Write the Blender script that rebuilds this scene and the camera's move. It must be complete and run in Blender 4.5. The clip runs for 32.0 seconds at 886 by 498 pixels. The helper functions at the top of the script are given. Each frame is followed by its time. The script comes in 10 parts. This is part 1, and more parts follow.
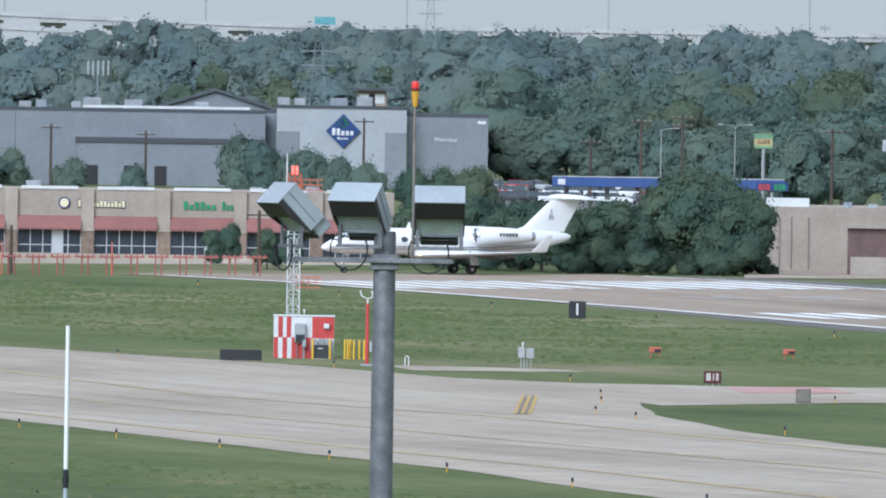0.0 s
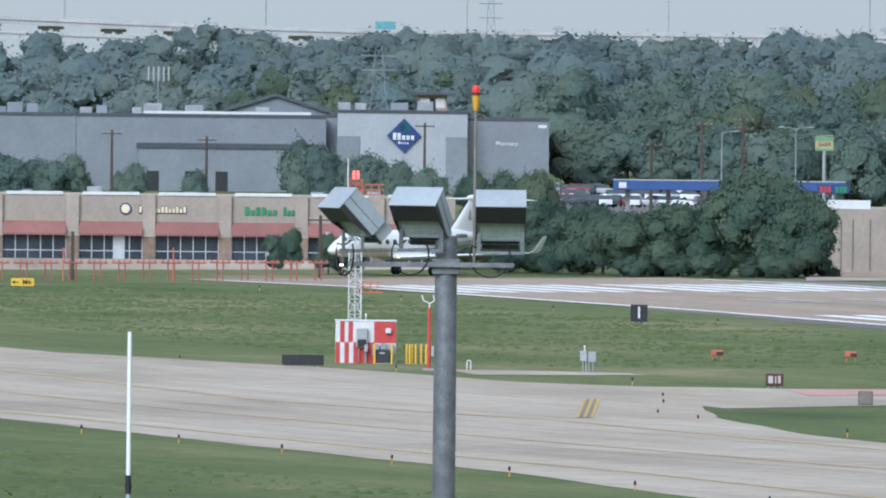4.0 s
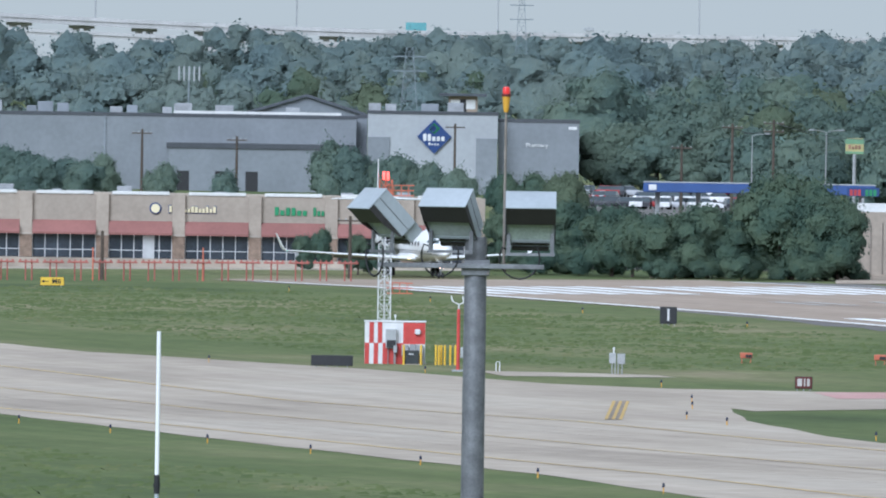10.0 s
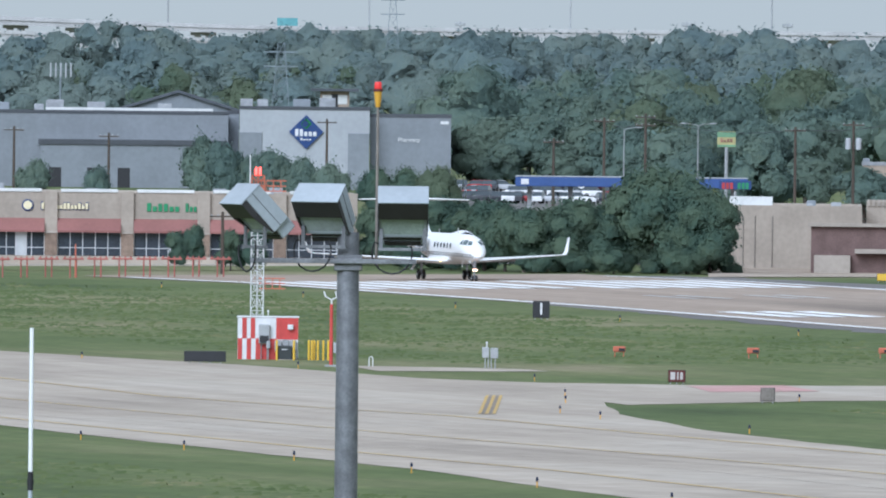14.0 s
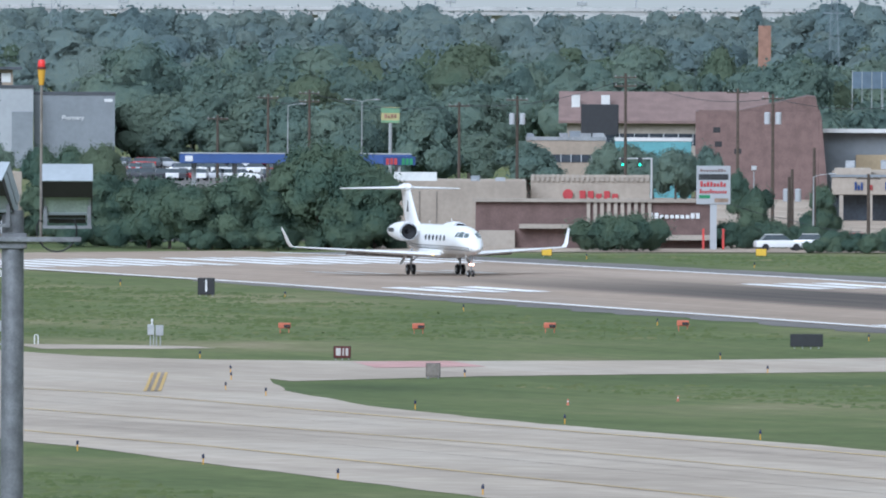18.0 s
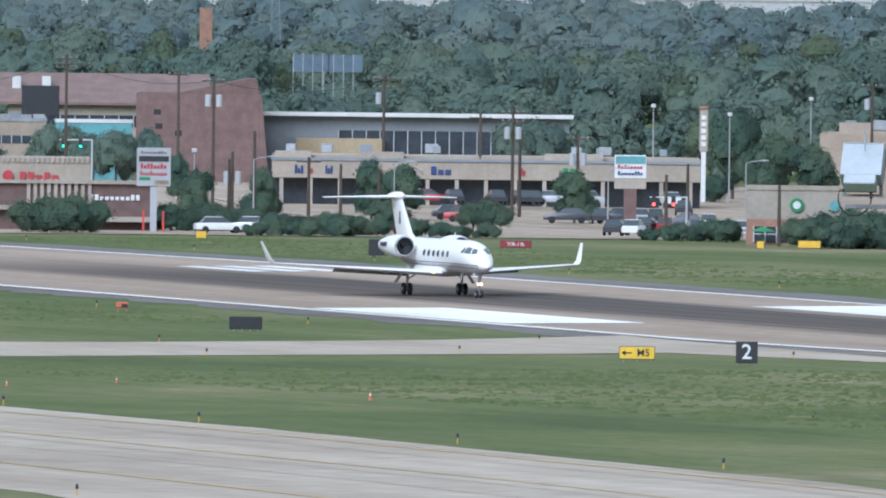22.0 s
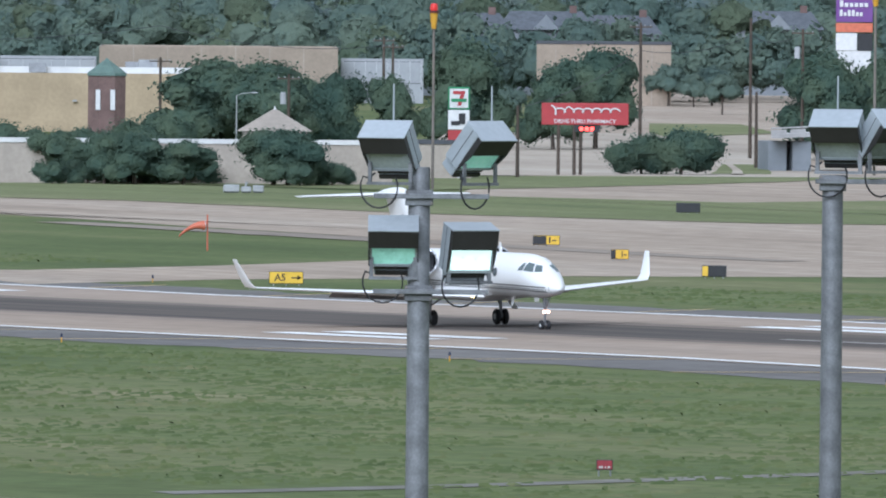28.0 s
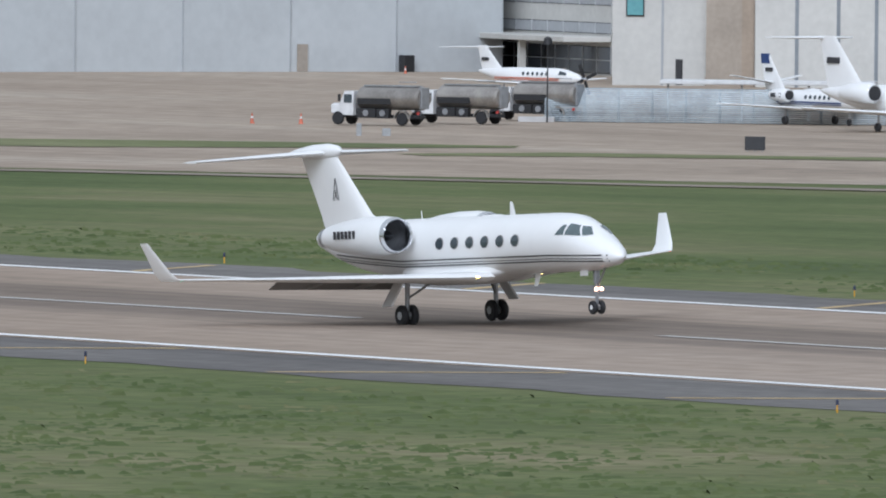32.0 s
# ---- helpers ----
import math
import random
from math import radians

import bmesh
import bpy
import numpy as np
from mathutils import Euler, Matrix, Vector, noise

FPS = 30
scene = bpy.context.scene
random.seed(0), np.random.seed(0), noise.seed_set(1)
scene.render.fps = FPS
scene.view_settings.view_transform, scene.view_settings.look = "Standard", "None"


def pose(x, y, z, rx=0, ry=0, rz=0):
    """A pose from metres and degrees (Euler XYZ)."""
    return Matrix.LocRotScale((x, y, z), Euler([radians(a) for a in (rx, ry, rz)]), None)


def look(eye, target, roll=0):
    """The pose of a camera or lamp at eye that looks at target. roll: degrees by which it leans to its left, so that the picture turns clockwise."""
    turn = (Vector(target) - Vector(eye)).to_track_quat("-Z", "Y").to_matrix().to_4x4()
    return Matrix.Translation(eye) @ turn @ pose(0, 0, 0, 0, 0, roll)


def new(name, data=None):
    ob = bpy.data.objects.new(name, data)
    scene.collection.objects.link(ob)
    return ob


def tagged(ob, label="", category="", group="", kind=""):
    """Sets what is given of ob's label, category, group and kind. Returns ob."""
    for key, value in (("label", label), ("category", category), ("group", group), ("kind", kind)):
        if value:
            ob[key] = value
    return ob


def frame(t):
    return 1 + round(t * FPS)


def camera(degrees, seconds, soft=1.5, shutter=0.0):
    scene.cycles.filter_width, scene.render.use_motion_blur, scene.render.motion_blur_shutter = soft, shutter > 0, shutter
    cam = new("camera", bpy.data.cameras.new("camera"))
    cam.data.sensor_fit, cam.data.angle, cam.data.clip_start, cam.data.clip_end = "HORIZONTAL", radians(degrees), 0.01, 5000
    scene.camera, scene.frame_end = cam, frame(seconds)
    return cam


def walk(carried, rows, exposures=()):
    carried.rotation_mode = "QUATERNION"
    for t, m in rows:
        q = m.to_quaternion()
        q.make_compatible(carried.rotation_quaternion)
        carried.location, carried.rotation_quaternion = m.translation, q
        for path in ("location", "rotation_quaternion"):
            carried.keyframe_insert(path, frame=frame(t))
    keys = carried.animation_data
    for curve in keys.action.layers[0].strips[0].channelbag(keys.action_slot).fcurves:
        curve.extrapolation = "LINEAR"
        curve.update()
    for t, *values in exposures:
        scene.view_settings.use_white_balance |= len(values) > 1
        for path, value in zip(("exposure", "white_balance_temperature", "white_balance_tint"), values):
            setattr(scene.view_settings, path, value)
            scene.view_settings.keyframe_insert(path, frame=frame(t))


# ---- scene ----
EYE = 22.5          # height of the lookout over the airfield datum
cam = camera(2.8974, 32.0, soft=2.0)
GAZE = [  # seconds, bearing, degrees below level, lean
    (0, 0, 0.7763, 0.92), (0.5, -0.0607, 0.8156, 0.55), (1, -0.084, 0.8417, 0.54), (1.5, -0.0939, 0.8372, 0.47),
    (2, -0.1025, 0.7952, 0.74), (2.5, -0.1481, 0.7679, 0.86), (4.5, -0.1899, 0.7629, 0.53), (5, -0.1728, 0.7423, 0.48),
    (5.5, -0.2221, 0.7578, 0.42), (6, -0.2927, 0.7948, 0.4), (6.5, -0.3145, 0.8021, 0.42), (7, -0.2908, 0.7932, 0.4),
    (7.5, -0.2586, 0.7997, 0.31), (8, -0.2595, 0.8137, 0.37), (8.5, -0.2552, 0.8318, 0.55), (9, -0.2527, 0.8384, 0.56),
    (9.5, -0.2632, 0.8101, 0.79), (10, -0.2976, 0.7627, 0.9), (10.5, -0.3095, 0.729, 0.98), (11, -0.2385, 0.7269, 0.81),
    (11.5, -0.1759, 0.7309, 0.69), (12, -0.1727, 0.7131, 0.72), (12.5, -0.1703, 0.7018, 0.79), (13, -0.0847, 0.7204, 0.76),
    (13.5, 0.0157, 0.7453, 0.69), (15.5, 0.5323, 0.8327, 0.61), (16, 0.6828, 0.8163, 0.65), (16.5, 0.8076, 0.7777, 0.42),
    (17, 0.9115, 0.7813, 0.24), (17.5, 1.0533, 0.8182, 0.18), (18, 1.2252, 0.8423, 0.27), (18.5, 1.4008, 0.841, 0.31),
    (19, 1.5932, 0.8501, 0.51), (19.5, 1.79, 0.8577, 0.61), (20, 1.9925, 0.8808, 0.55), (20.5, 2.2175, 0.8891, 0.66),
    (21, 2.47, 0.878, 0.91), (21.5, 2.7488, 0.8579, 1.18), (22, 3.0512, 0.8857, 0.7), (22.5, 3.3237, 0.933, 0.58),
    (23, 3.577, 0.9338, 0.72), (23.5, 3.9674, 0.9154, 0.8), (24, 4.3877, 0.9329, 0.77), (24.5, 4.7656, 0.9802, 0.7),
    (26.5, 6.677, 1.084, 0.7), (27, 7.248, 1.0695, 0.72), (27.5, 7.8594, 1.0543, 0.57), (28, 8.5199, 1.0551, 0.5),
    (28.5, 9.2691, 1.0961, 0.44), (29, 10.0235, 1.1559, 0.46), (29.3, 10.5162, 1.1947, 0.53), (29.5, 10.8513, 1.2096, 0.34),
    (30, 11.7520, 1.2285, 0.72), (30.2, 12.1646, 1.2364, 0.6), (30.5, 12.8675, 1.2426, 0.59), (30.7, 13.3528, 1.2481, 0.58),
    (31, 14.0439, 1.2759, 0.47), (31.3, 14.7657, 1.316, 0.6), (31.5, 15.3251, 1.3476, 0.58), (31.7, 15.8889, 1.3712, 0.59),
    (32, 16.7345, 1.4163, 0.58),
]
walk(cam, [(t, pose(0, 0, EYE, 90 - down, -lean, -brg)) for t, brg, down, lean in GAZE],
     exposures=[(0, 0.38, 5200, 10), (24, 0.35, 5150, 10), (29, 0.23, 5280, 11), (32, -0.02, 5450, 11)])

# ---- light: an overcast summer day ----
world = bpy.data.worlds.new("sky")
scene.world = world
world.use_nodes = True
wn = world.node_tree
sky = wn.nodes.new("ShaderNodeTexSky")
sky.sky_type, sky.sun_disc = "NISHITA", False
sky.sun_elevation, sky.sun_rotation = radians(32), radians(206)
sky.air_density, sky.dust_density, sky.ozone_density = 1.0, 4.0, 1.5
cloud = wn.nodes.new("ShaderNodeMixRGB")
cloud.inputs["Fac"].default_value = 0.88
dome = wn.nodes.new("ShaderNodeTexCoord")
rise = wn.nodes.new("ShaderNodeSeparateXYZ")
wn.links.new(dome.outputs["Generated"], rise.inputs["Vector"])
deck = wn.nodes.new("ShaderNodeValToRGB")        # an overcast dome is dimmer towards the horizon
for e, p, c in zip(deck.color_ramp.elements, (0.0, 0.7), ((0.56, 0.56, 0.50, 1), (0.86, 0.845, 0.80, 1))):
    e.position, e.color = p, c
wn.links.new(rise.outputs["Z"], deck.inputs["Fac"])
gain = wn.nodes.new("ShaderNodeVectorMath")
gain.operation, gain.inputs[3].default_value = "SCALE", 10.0
wn.links.new(deck.outputs["Color"], gain.inputs[0])
wn.links.new(gain.outputs["Vector"], cloud.inputs["Color2"])
wn.links.new(sky.outputs["Color"], cloud.inputs["Color1"])
back = wn.nodes["Background"]
back.inputs["Strength"].default_value = 0.086
wn.links.new(cloud.outputs["Color"], back.inputs["Color"])
sun = new("sun", bpy.data.lights.new("sun", "SUN"))
sun.data.energy, sun.data.angle, sun.data.color = 2.4, radians(40), (1.0, 0.975, 0.94)
sun.matrix_world = look((-200, -410, 285), (0, 0, 0))

# ---- the lie of the land: s runs along the runway, r across it (positive beyond it) ----
DIR = Vector((math.cos(radians(77)), -math.sin(radians(77))))
NRM = Vector((math.sin(radians(77)), math.cos(radians(77))))
OFF = 350.0
KNOT_S = (-1700, -1600, -1540, -1480, -1350, -1200, -1080, -980, -880, -800, -700, -600, -520)
KNOT_Z = (-1.3, -1.5, -1.35, -0.9, -0.54, -0.47, -0.42, 0.06, 0.82, 1.48, 1.91, 2.04, 2.1)


def land(x, y):
    """Height of the ground."""
    s, r = x * DIR.x + y * DIR.y, x * NRM.x + y * NRM.y - OFF
    return float(np.interp(s, KNOT_S, KNOT_Z)) + 0.010 * max(-40, min(40, r))


def sr(s, r):
    return s * DIR.x + (r + OFF) * NRM.x, s * DIR.y + (r + OFF) * NRM.y


def at(brg, dist, up=0.0, turn=0.0):
    """Pose on the ground at a bearing and distance from the lookout; local y points away from it."""
    x, y = dist * math.sin(radians(brg)), dist * math.cos(radians(brg))
    return pose(x, y, land(x, y) + up, 0, 0, turn - brg)


# ---- mesh building ----
class Geo:
    def __init__(self):
        self.v, self.f = [], []

    def add(self, vs, fs):
        n = len(self.v)
        self.v += [tuple(p) for p in vs]
        self.f += [tuple(i + n for i in q) for q in fs]
        return self

    def box(self, x0, x1, y0, y1, z0, z1, b=0.0):
        if b <= 0:
            return self.add([(x, y, z) for z in (z0, z1) for y in (y0, y1) for x in (x0, x1)],
                            [(0, 2, 3, 1), (4, 5, 7, 6), (0, 1, 5, 4), (2, 6, 7, 3), (0, 4, 6, 2), (1, 3, 7, 5)])
        rings = []
        for z, e in ((z0, b), (z0 + b, 0), (z1 - b, 0), (z1, b)):
            c = b if e == 0 else b * 1.6
            xa, xb, ya, yb = x0 + e, x1 - e, y0 + e, y1 - e
            c = min(c, (xb - xa) / 3, (yb - ya) / 3)
            rings.append([(xa + c, ya, z), (xb - c, ya, z), (xb, ya + c, z), (xb, yb - c, z),
                          (xb - c, yb, z), (xa + c, yb, z), (xa, yb - c, z), (xa, ya + c, z)])
        return self.loft(rings)

    def loft(self, rings, cap=True, close=True):
        n, k = len(rings[0]), len(rings)
        vs = [p for r in rings for p in r]
        fs = []
        for i in range(k - 1):
            for j in range(n if close else n - 1):
                a, b = i * n + j, i * n + (j + 1) % n
                fs.append((a, b, b + n, a + n))
        if cap:
            fs.append(tuple(range(n - 1, -1, -1)))
            fs.append(tuple(range((k - 1) * n, k * n)))
        return self.add(vs, fs)

    def tube(self, p0, p1, r0, r1=None, n=8):
        r1 = r0 if r1 is None else r1
        p0, p1 = Vector(p0), Vector(p1)
        q = (p1 - p0).to_track_quat("Z", "Y")
        rings = []
        for p, r in ((p0, r0), (p1, r1)):
            rings.append([p + q @ Vector((r * math.cos(2 * math.pi * i / n), r * math.sin(2 * math.pi * i / n), 0)) for i in range(n)])
        return self.loft(rings)

    def pipe(self, pts, r, n=6):
        """One bent tube through the points."""
        pts = [Vector(p) for p in pts]
        rings = []
        for i, p in enumerate(pts):
            d = (pts[min(i + 1, len(pts) - 1)] - pts[max(i - 1, 0)]).normalized()
            side = d.cross(Vector((0, 0, 1)) if abs(d.z) < 0.9 else Vector((1, 0, 0))).normalized()
            over = side.cross(d)
            rings.append([p + (side * math.cos(2 * math.pi * k / n) + over * math.sin(2 * math.pi * k / n)) * r for k in range(n)])
        return self.loft(rings)

    def disc(self, c, axis, r0, r1, w, n=20):
        """A wheel-like ring round an axis, r0 to r1, of width w."""
        c, q = Vector(c), Vector(axis).to_track_quat("Z", "Y")
        prof = ((r0, -w / 2), (r1 - w * 0.22, -w / 2), (r1, -w * 0.25), (r1, w * 0.25), (r1 - w * 0.22, w / 2), (r0, w / 2))
        rings = [[c + q @ Vector((r * math.cos(2 * math.pi * i / n), r * math.sin(2 * math.pi * i / n), z)) for i in range(n)] for r, z in prof]
        return self.loft(rings, cap=r0 > 0)

    def moved(self, m):
        self.v = [tuple(m @ Vector(p)) for p in self.v]
        return self

    def join(self, other, m=None):
        return self.add([m @ Vector(p) if m else p for p in other.v], other.f)


def mesh(name, geo, material, smooth=False):
    me = bpy.data.meshes.new(name)
    me.from_pydata(geo.v, [], geo.f)
    me.materials.append(material)
    if smooth:
        me.shade_smooth()
        me.set_sharp_from_angle(angle=radians(38))
    me.update()
    return me


def part(name, geo, material=None, parent=None, label="", smooth=False, m=None):
    ob = new(name, mesh(name, geo, material, smooth) if isinstance(geo, Geo) else geo)
    if parent:
        ob.parent = parent
    if m is not None:
        ob.matrix_basis = m
    if label:
        ob["label"] = label
    return ob


def thing(name, m, label, category, group="", kind=""):
    ob = new(name)
    ob.matrix_basis = m
    return tagged(ob, label, category, group, kind)


def quads(name, co, material, normals=None):
    """Many loose quads from an array (n, 4, 3), shaded along the normals given for each."""
    n = len(co)
    me = bpy.data.meshes.new(name)
    me.vertices.add(n * 4)
    me.vertices.foreach_set("co", np.asarray(co, dtype=np.float32).ravel())
    me.loops.add(n * 4)
    me.loops.foreach_set("vertex_index", np.arange(n * 4, dtype=np.int32))
    me.polygons.add(n)
    me.polygons.foreach_set("loop_start", np.arange(0, n * 4, 4, dtype=np.int32))
    me.materials.append(material)
    me.update(calc_edges=True)
    if normals is not None:
        me.polygons.foreach_set("use_smooth", np.ones(n, dtype=bool))
        me.normals_split_custom_set_from_vertices(np.asarray(normals, dtype=np.float32).reshape(-1, 3) if np.ndim(normals) == 3 else np.repeat(np.asarray(normals, dtype=np.float32), 4, axis=0))
    return me


def lettering(text, size, material, parent, m, deep=0.02, squeeze=1.0, name="lettering"):
    cu = bpy.data.curves.new(name, "FONT")
    cu.body, cu.size, cu.extrude, cu.align_x, cu.align_y = text, size, deep, "CENTER", "CENTER"
    cu.resolution_u = 3
    cu.offset = 0.012 * size
    cu.materials.append(material)
    ob = new(name, cu)
    ob.parent = parent
    ob.matrix_basis = m @ Matrix.Diagonal((squeeze, 1, 1, 1))
    return ob


FRONT = pose(0, 0, 0, 90, 0, 0)     # stands lettering up, facing the lookout


# ---- materials ----
def mat(name, color, rough=0.6, metal=0.0, vary=0.15, scale=1.0, bump=0.0, tint=None, fine=8.0, spot=0.0, coords="Object", emit=0.0):
    """Colour broken up by a coarse and a fine noise, with a little relief."""
    ma = bpy.data.materials.new(name)
    ma.use_nodes = True
    nt = ma.node_tree
    b = nt.nodes["Principled BSDF"]
    b.inputs["Roughness"].default_value, b.inputs["Metallic"].default_value = rough, metal
    tc = nt.nodes.new("ShaderNodeTexCoord")
    n1, n2 = nt.nodes.new("ShaderNodeTexNoise"), nt.nodes.new("ShaderNodeTexNoise")
    n1.inputs["Scale"].default_value, n2.inputs["Scale"].default_value = scale, scale * fine
    n1.inputs["Detail"].default_value, n2.inputs["Detail"].default_value = 4, 3
    if coords == "World":
        src = nt.nodes.new("ShaderNodeNewGeometry").outputs["Position"]
    else:
        src = tc.outputs[coords]
    nt.links.new(src, n1.inputs["Vector"])
    nt.links.new(src, n2.inputs["Vector"])
    ramp = nt.nodes.new("ShaderNodeValToRGB")
    other = tint or tuple(c * (1 - 2 * vary) for c in color)
    ramp.color_ramp.elements[0].position, ramp.color_ramp.elements[1].position = 0.36, 0.64
    ramp.color_ramp.elements[0].color, ramp.color_ramp.elements[1].color = (*other, 1), (*color, 1)
    nt.links.new(n1.outputs["Fac"], ramp.inputs["Fac"])
    mix = nt.nodes.new("ShaderNodeMixRGB")
    mix.blend_type = "OVERLAY"
    mix.inputs["Fac"].default_value = min(1, 2 * vary + spot)
    nt.links.new(ramp.outputs["Color"], mix.inputs["Color1"])
    nt.links.new(n2.outputs["Fac"], mix.inputs["Color2"])
    info = nt.nodes.new("ShaderNodeObjectInfo")
    hue = nt.nodes.new("ShaderNodeMixRGB")
    hue.blend_type, hue.inputs["Fac"].default_value = "OVERLAY", min(0.5, vary)
    nt.links.new(mix.outputs["Color"], hue.inputs["Color1"])
    nt.links.new(info.outputs["Random"], hue.inputs["Color2"])
    nt.links.new(hue.outputs["Color"], b.inputs["Base Color"])
    if bump:
        bp = nt.nodes.new("ShaderNodeBump")
        bp.inputs["Strength"].default_value, bp.inputs["Distance"].default_value = bump, 0.05
        nt.links.new(n2.outputs["Fac"], bp.inputs["Height"])
        nt.links.new(bp.outputs["Normal"], b.inputs["Normal"])
    if emit:
        b.inputs["Emission Color"].default_value = (*color, 1)
        b.inputs["Emission Strength"].default_value = emit
    return ma


def ground_mat(name, colors, scale, stretch, fine, contrast, rough=0.95, bump=0.3, streak=0.0):
    """Ground cover: broad patches, streaks along the runway and a fine grain, in metres."""
    ma = bpy.data.materials.new(name)
    ma.use_nodes = True
    nt = ma.node_tree
    b = nt.nodes["Principled BSDF"]
    b.inputs["Roughness"].default_value = rough
    b.inputs["Specular IOR Level"].default_value = 0.15
    geo = nt.nodes.new("ShaderNodeNewGeometry")
    mp = nt.nodes.new("ShaderNodeMapping")
    mp.vector_type = "TEXTURE"
    mp.inputs["Rotation"].default_value = (0, 0, radians(-77))
    mp.inputs["Scale"].default_value = (stretch, 1, 1)
    nt.links.new(geo.outputs["Position"], mp.inputs["Vector"])
    ramp = nt.nodes.new("ShaderNodeValToRGB")
    el = ramp.color_ramp.elements
    while len(el) < len(colors):
        el.new(0.5)
    for i, c in enumerate(colors):
        el[i].position = 0.32 + 0.36 * i / (len(colors) - 1)
        el[i].color = (*c, 1)
    n1 = nt.nodes.new("ShaderNodeTexNoise")
    n1.inputs["Scale"].default_value, n1.inputs["Detail"].default_value, n1.inputs["Roughness"].default_value = scale, 6, 0.6
    nt.links.new(mp.outputs["Vector"], n1.inputs["Vector"])
    nt.links.new(n1.outputs["Fac"], ramp.inputs["Fac"])
    n2 = nt.nodes.new("ShaderNodeTexNoise")
    n2.inputs["Scale"].default_value, n2.inputs["Detail"].default_value = fine, 4
    nt.links.new(geo.outputs["Position"], n2.inputs["Vector"])
    mix = nt.nodes.new("ShaderNodeMixRGB")
    mix.blend_type, mix.inputs["Fac"].default_value = "OVERLAY", contrast
    nt.links.new(ramp.outputs["Color"], mix.inputs["Color1"])
    nt.links.new(n2.outputs["Fac"], mix.inputs["Color2"])
    last = mix
    if streak:
        mp2 = nt.nodes.new("ShaderNodeMapping")
        mp2.vector_type = "TEXTURE"
        mp2.inputs["Rotation"].default_value = (0, 0, radians(-77))
        mp2.inputs["Scale"].default_value = (300, 2.0, 1)
        nt.links.new(geo.outputs["Position"], mp2.inputs["Vector"])
        n3 = nt.nodes.new("ShaderNodeTexNoise")
        n3.inputs["Scale"].default_value, n3.inputs["Detail"].default_value = 1.0, 3
        nt.links.new(mp2.outputs["Vector"], n3.inputs["Vector"])
        last = nt.nodes.new("ShaderNodeMixRGB")
        last.blend_type, last.inputs["Fac"].default_value = "OVERLAY", streak
        nt.links.new(mix.outputs["Color"], last.inputs["Color1"])
        nt.links.new(n3.outputs["Fac"], last.inputs["Color2"])
    nt.links.new(last.outputs["Color"], b.inputs["Base Color"])
    if bump:
        bp = nt.nodes.new("ShaderNodeBump")
        bp.inputs["Strength"].default_value, bp.inputs["Distance"].default_value = bump, 0.08
        nt.links.new(n2.outputs["Fac"], bp.inputs["Height"])
        nt.links.new(bp.outputs["Normal"], b.inputs["Normal"])
    return ma


GRASS = ground_mat("mown_grass", [(0.062, 0.086, 0.032), (0.088, 0.115, 0.041), (0.112, 0.135, 0.051), (0.148, 0.155, 0.071), (0.225, 0.200, 0.118)], 0.028, 2.2, 0.9, 0.5, streak=0.25)
HOLD_YELLOW = ground_mat("hold_line_yellow", [(0.42, 0.29, 0.11), (0.49, 0.34, 0.12), (0.54, 0.38, 0.14)], 0.2, 6.0, 2.0, 0.2, 0.7, 0.0, 0.1)
CONCRETE = ground_mat("old_concrete", [(0.30, 0.255, 0.205), (0.39, 0.335, 0.27), (0.43, 0.38, 0.315)], 0.05, 4.0, 0.5, 0.3, 0.85, 0.1, 0.18)
JOINT = ground_mat("joint_sealant", [(0.20, 0.17, 0.14), (0.26, 0.22, 0.18), (0.30, 0.255, 0.21)], 0.2, 6.0, 2.0, 0.3)
RUNWAY = ground_mat("runway_concrete", [(0.27, 0.212, 0.162), (0.325, 0.26, 0.204), (0.345, 0.28, 0.225)], 0.04, 6.0, 0.6, 0.3, 0.85, 0.1, 0.3)
APRON = ground_mat("apron_concrete", [(0.275, 0.222, 0.172), (0.345, 0.281, 0.218), (0.385, 0.324, 0.26)], 0.03, 3.0, 0.4, 0.5, 0.8, 0.1, 0.4)
ASPHALT = ground_mat("weathered_asphalt", [(0.120, 0.113, 0.108), (0.160, 0.151, 0.142), (0.190, 0.180, 0.168)], 0.08, 5.0, 1.0, 0.4, 0.9, 0.2, 0.3)
RUBBER = ground_mat("tyre_rubber", [(0.065, 0.058, 0.055), (0.095, 0.083, 0.075), (0.15, 0.128, 0.11)], 0.06, 12.0, 0.8, 0.3, 0.8, 0.1, 0.6)
LINE = ground_mat("white_line_paint", [(0.66, 0.66, 0.65), (0.80, 0.80, 0.79), (0.86, 0.86, 0.85)], 0.2, 6.0, 2.0, 0.2, 0.7, 0.0, 0.1)
FADED = ground_mat("faded_line_paint", [(0.36, 0.34, 0.31), (0.46, 0.44, 0.41), (0.52, 0.5, 0.48)], 0.2, 6.0, 2.0, 0.3, 0.7, 0.0, 0.3)
YELLOW_LINE = ground_mat("yellow_line_paint", [(0.42, 0.32, 0.18), (0.50, 0.375, 0.19), (0.55, 0.41, 0.19)], 0.2, 6.0, 2.0, 0.3, 0.7, 0.0, 0.3)
PATH = ground_mat("worn_path", [(0.13, 0.128, 0.10), (0.18, 0.172, 0.15), (0.22, 0.21, 0.19)], 0.2, 1.0, 0.8, 0.5, 0.9, 0.1)
RAMP = ground_mat("tan_ramp_concrete", [(0.30, 0.245, 0.19), (0.37, 0.305, 0.245), (0.41, 0.345, 0.28)], 0.12, 2.0, 0.6, 0.3, 0.9, 0.1)
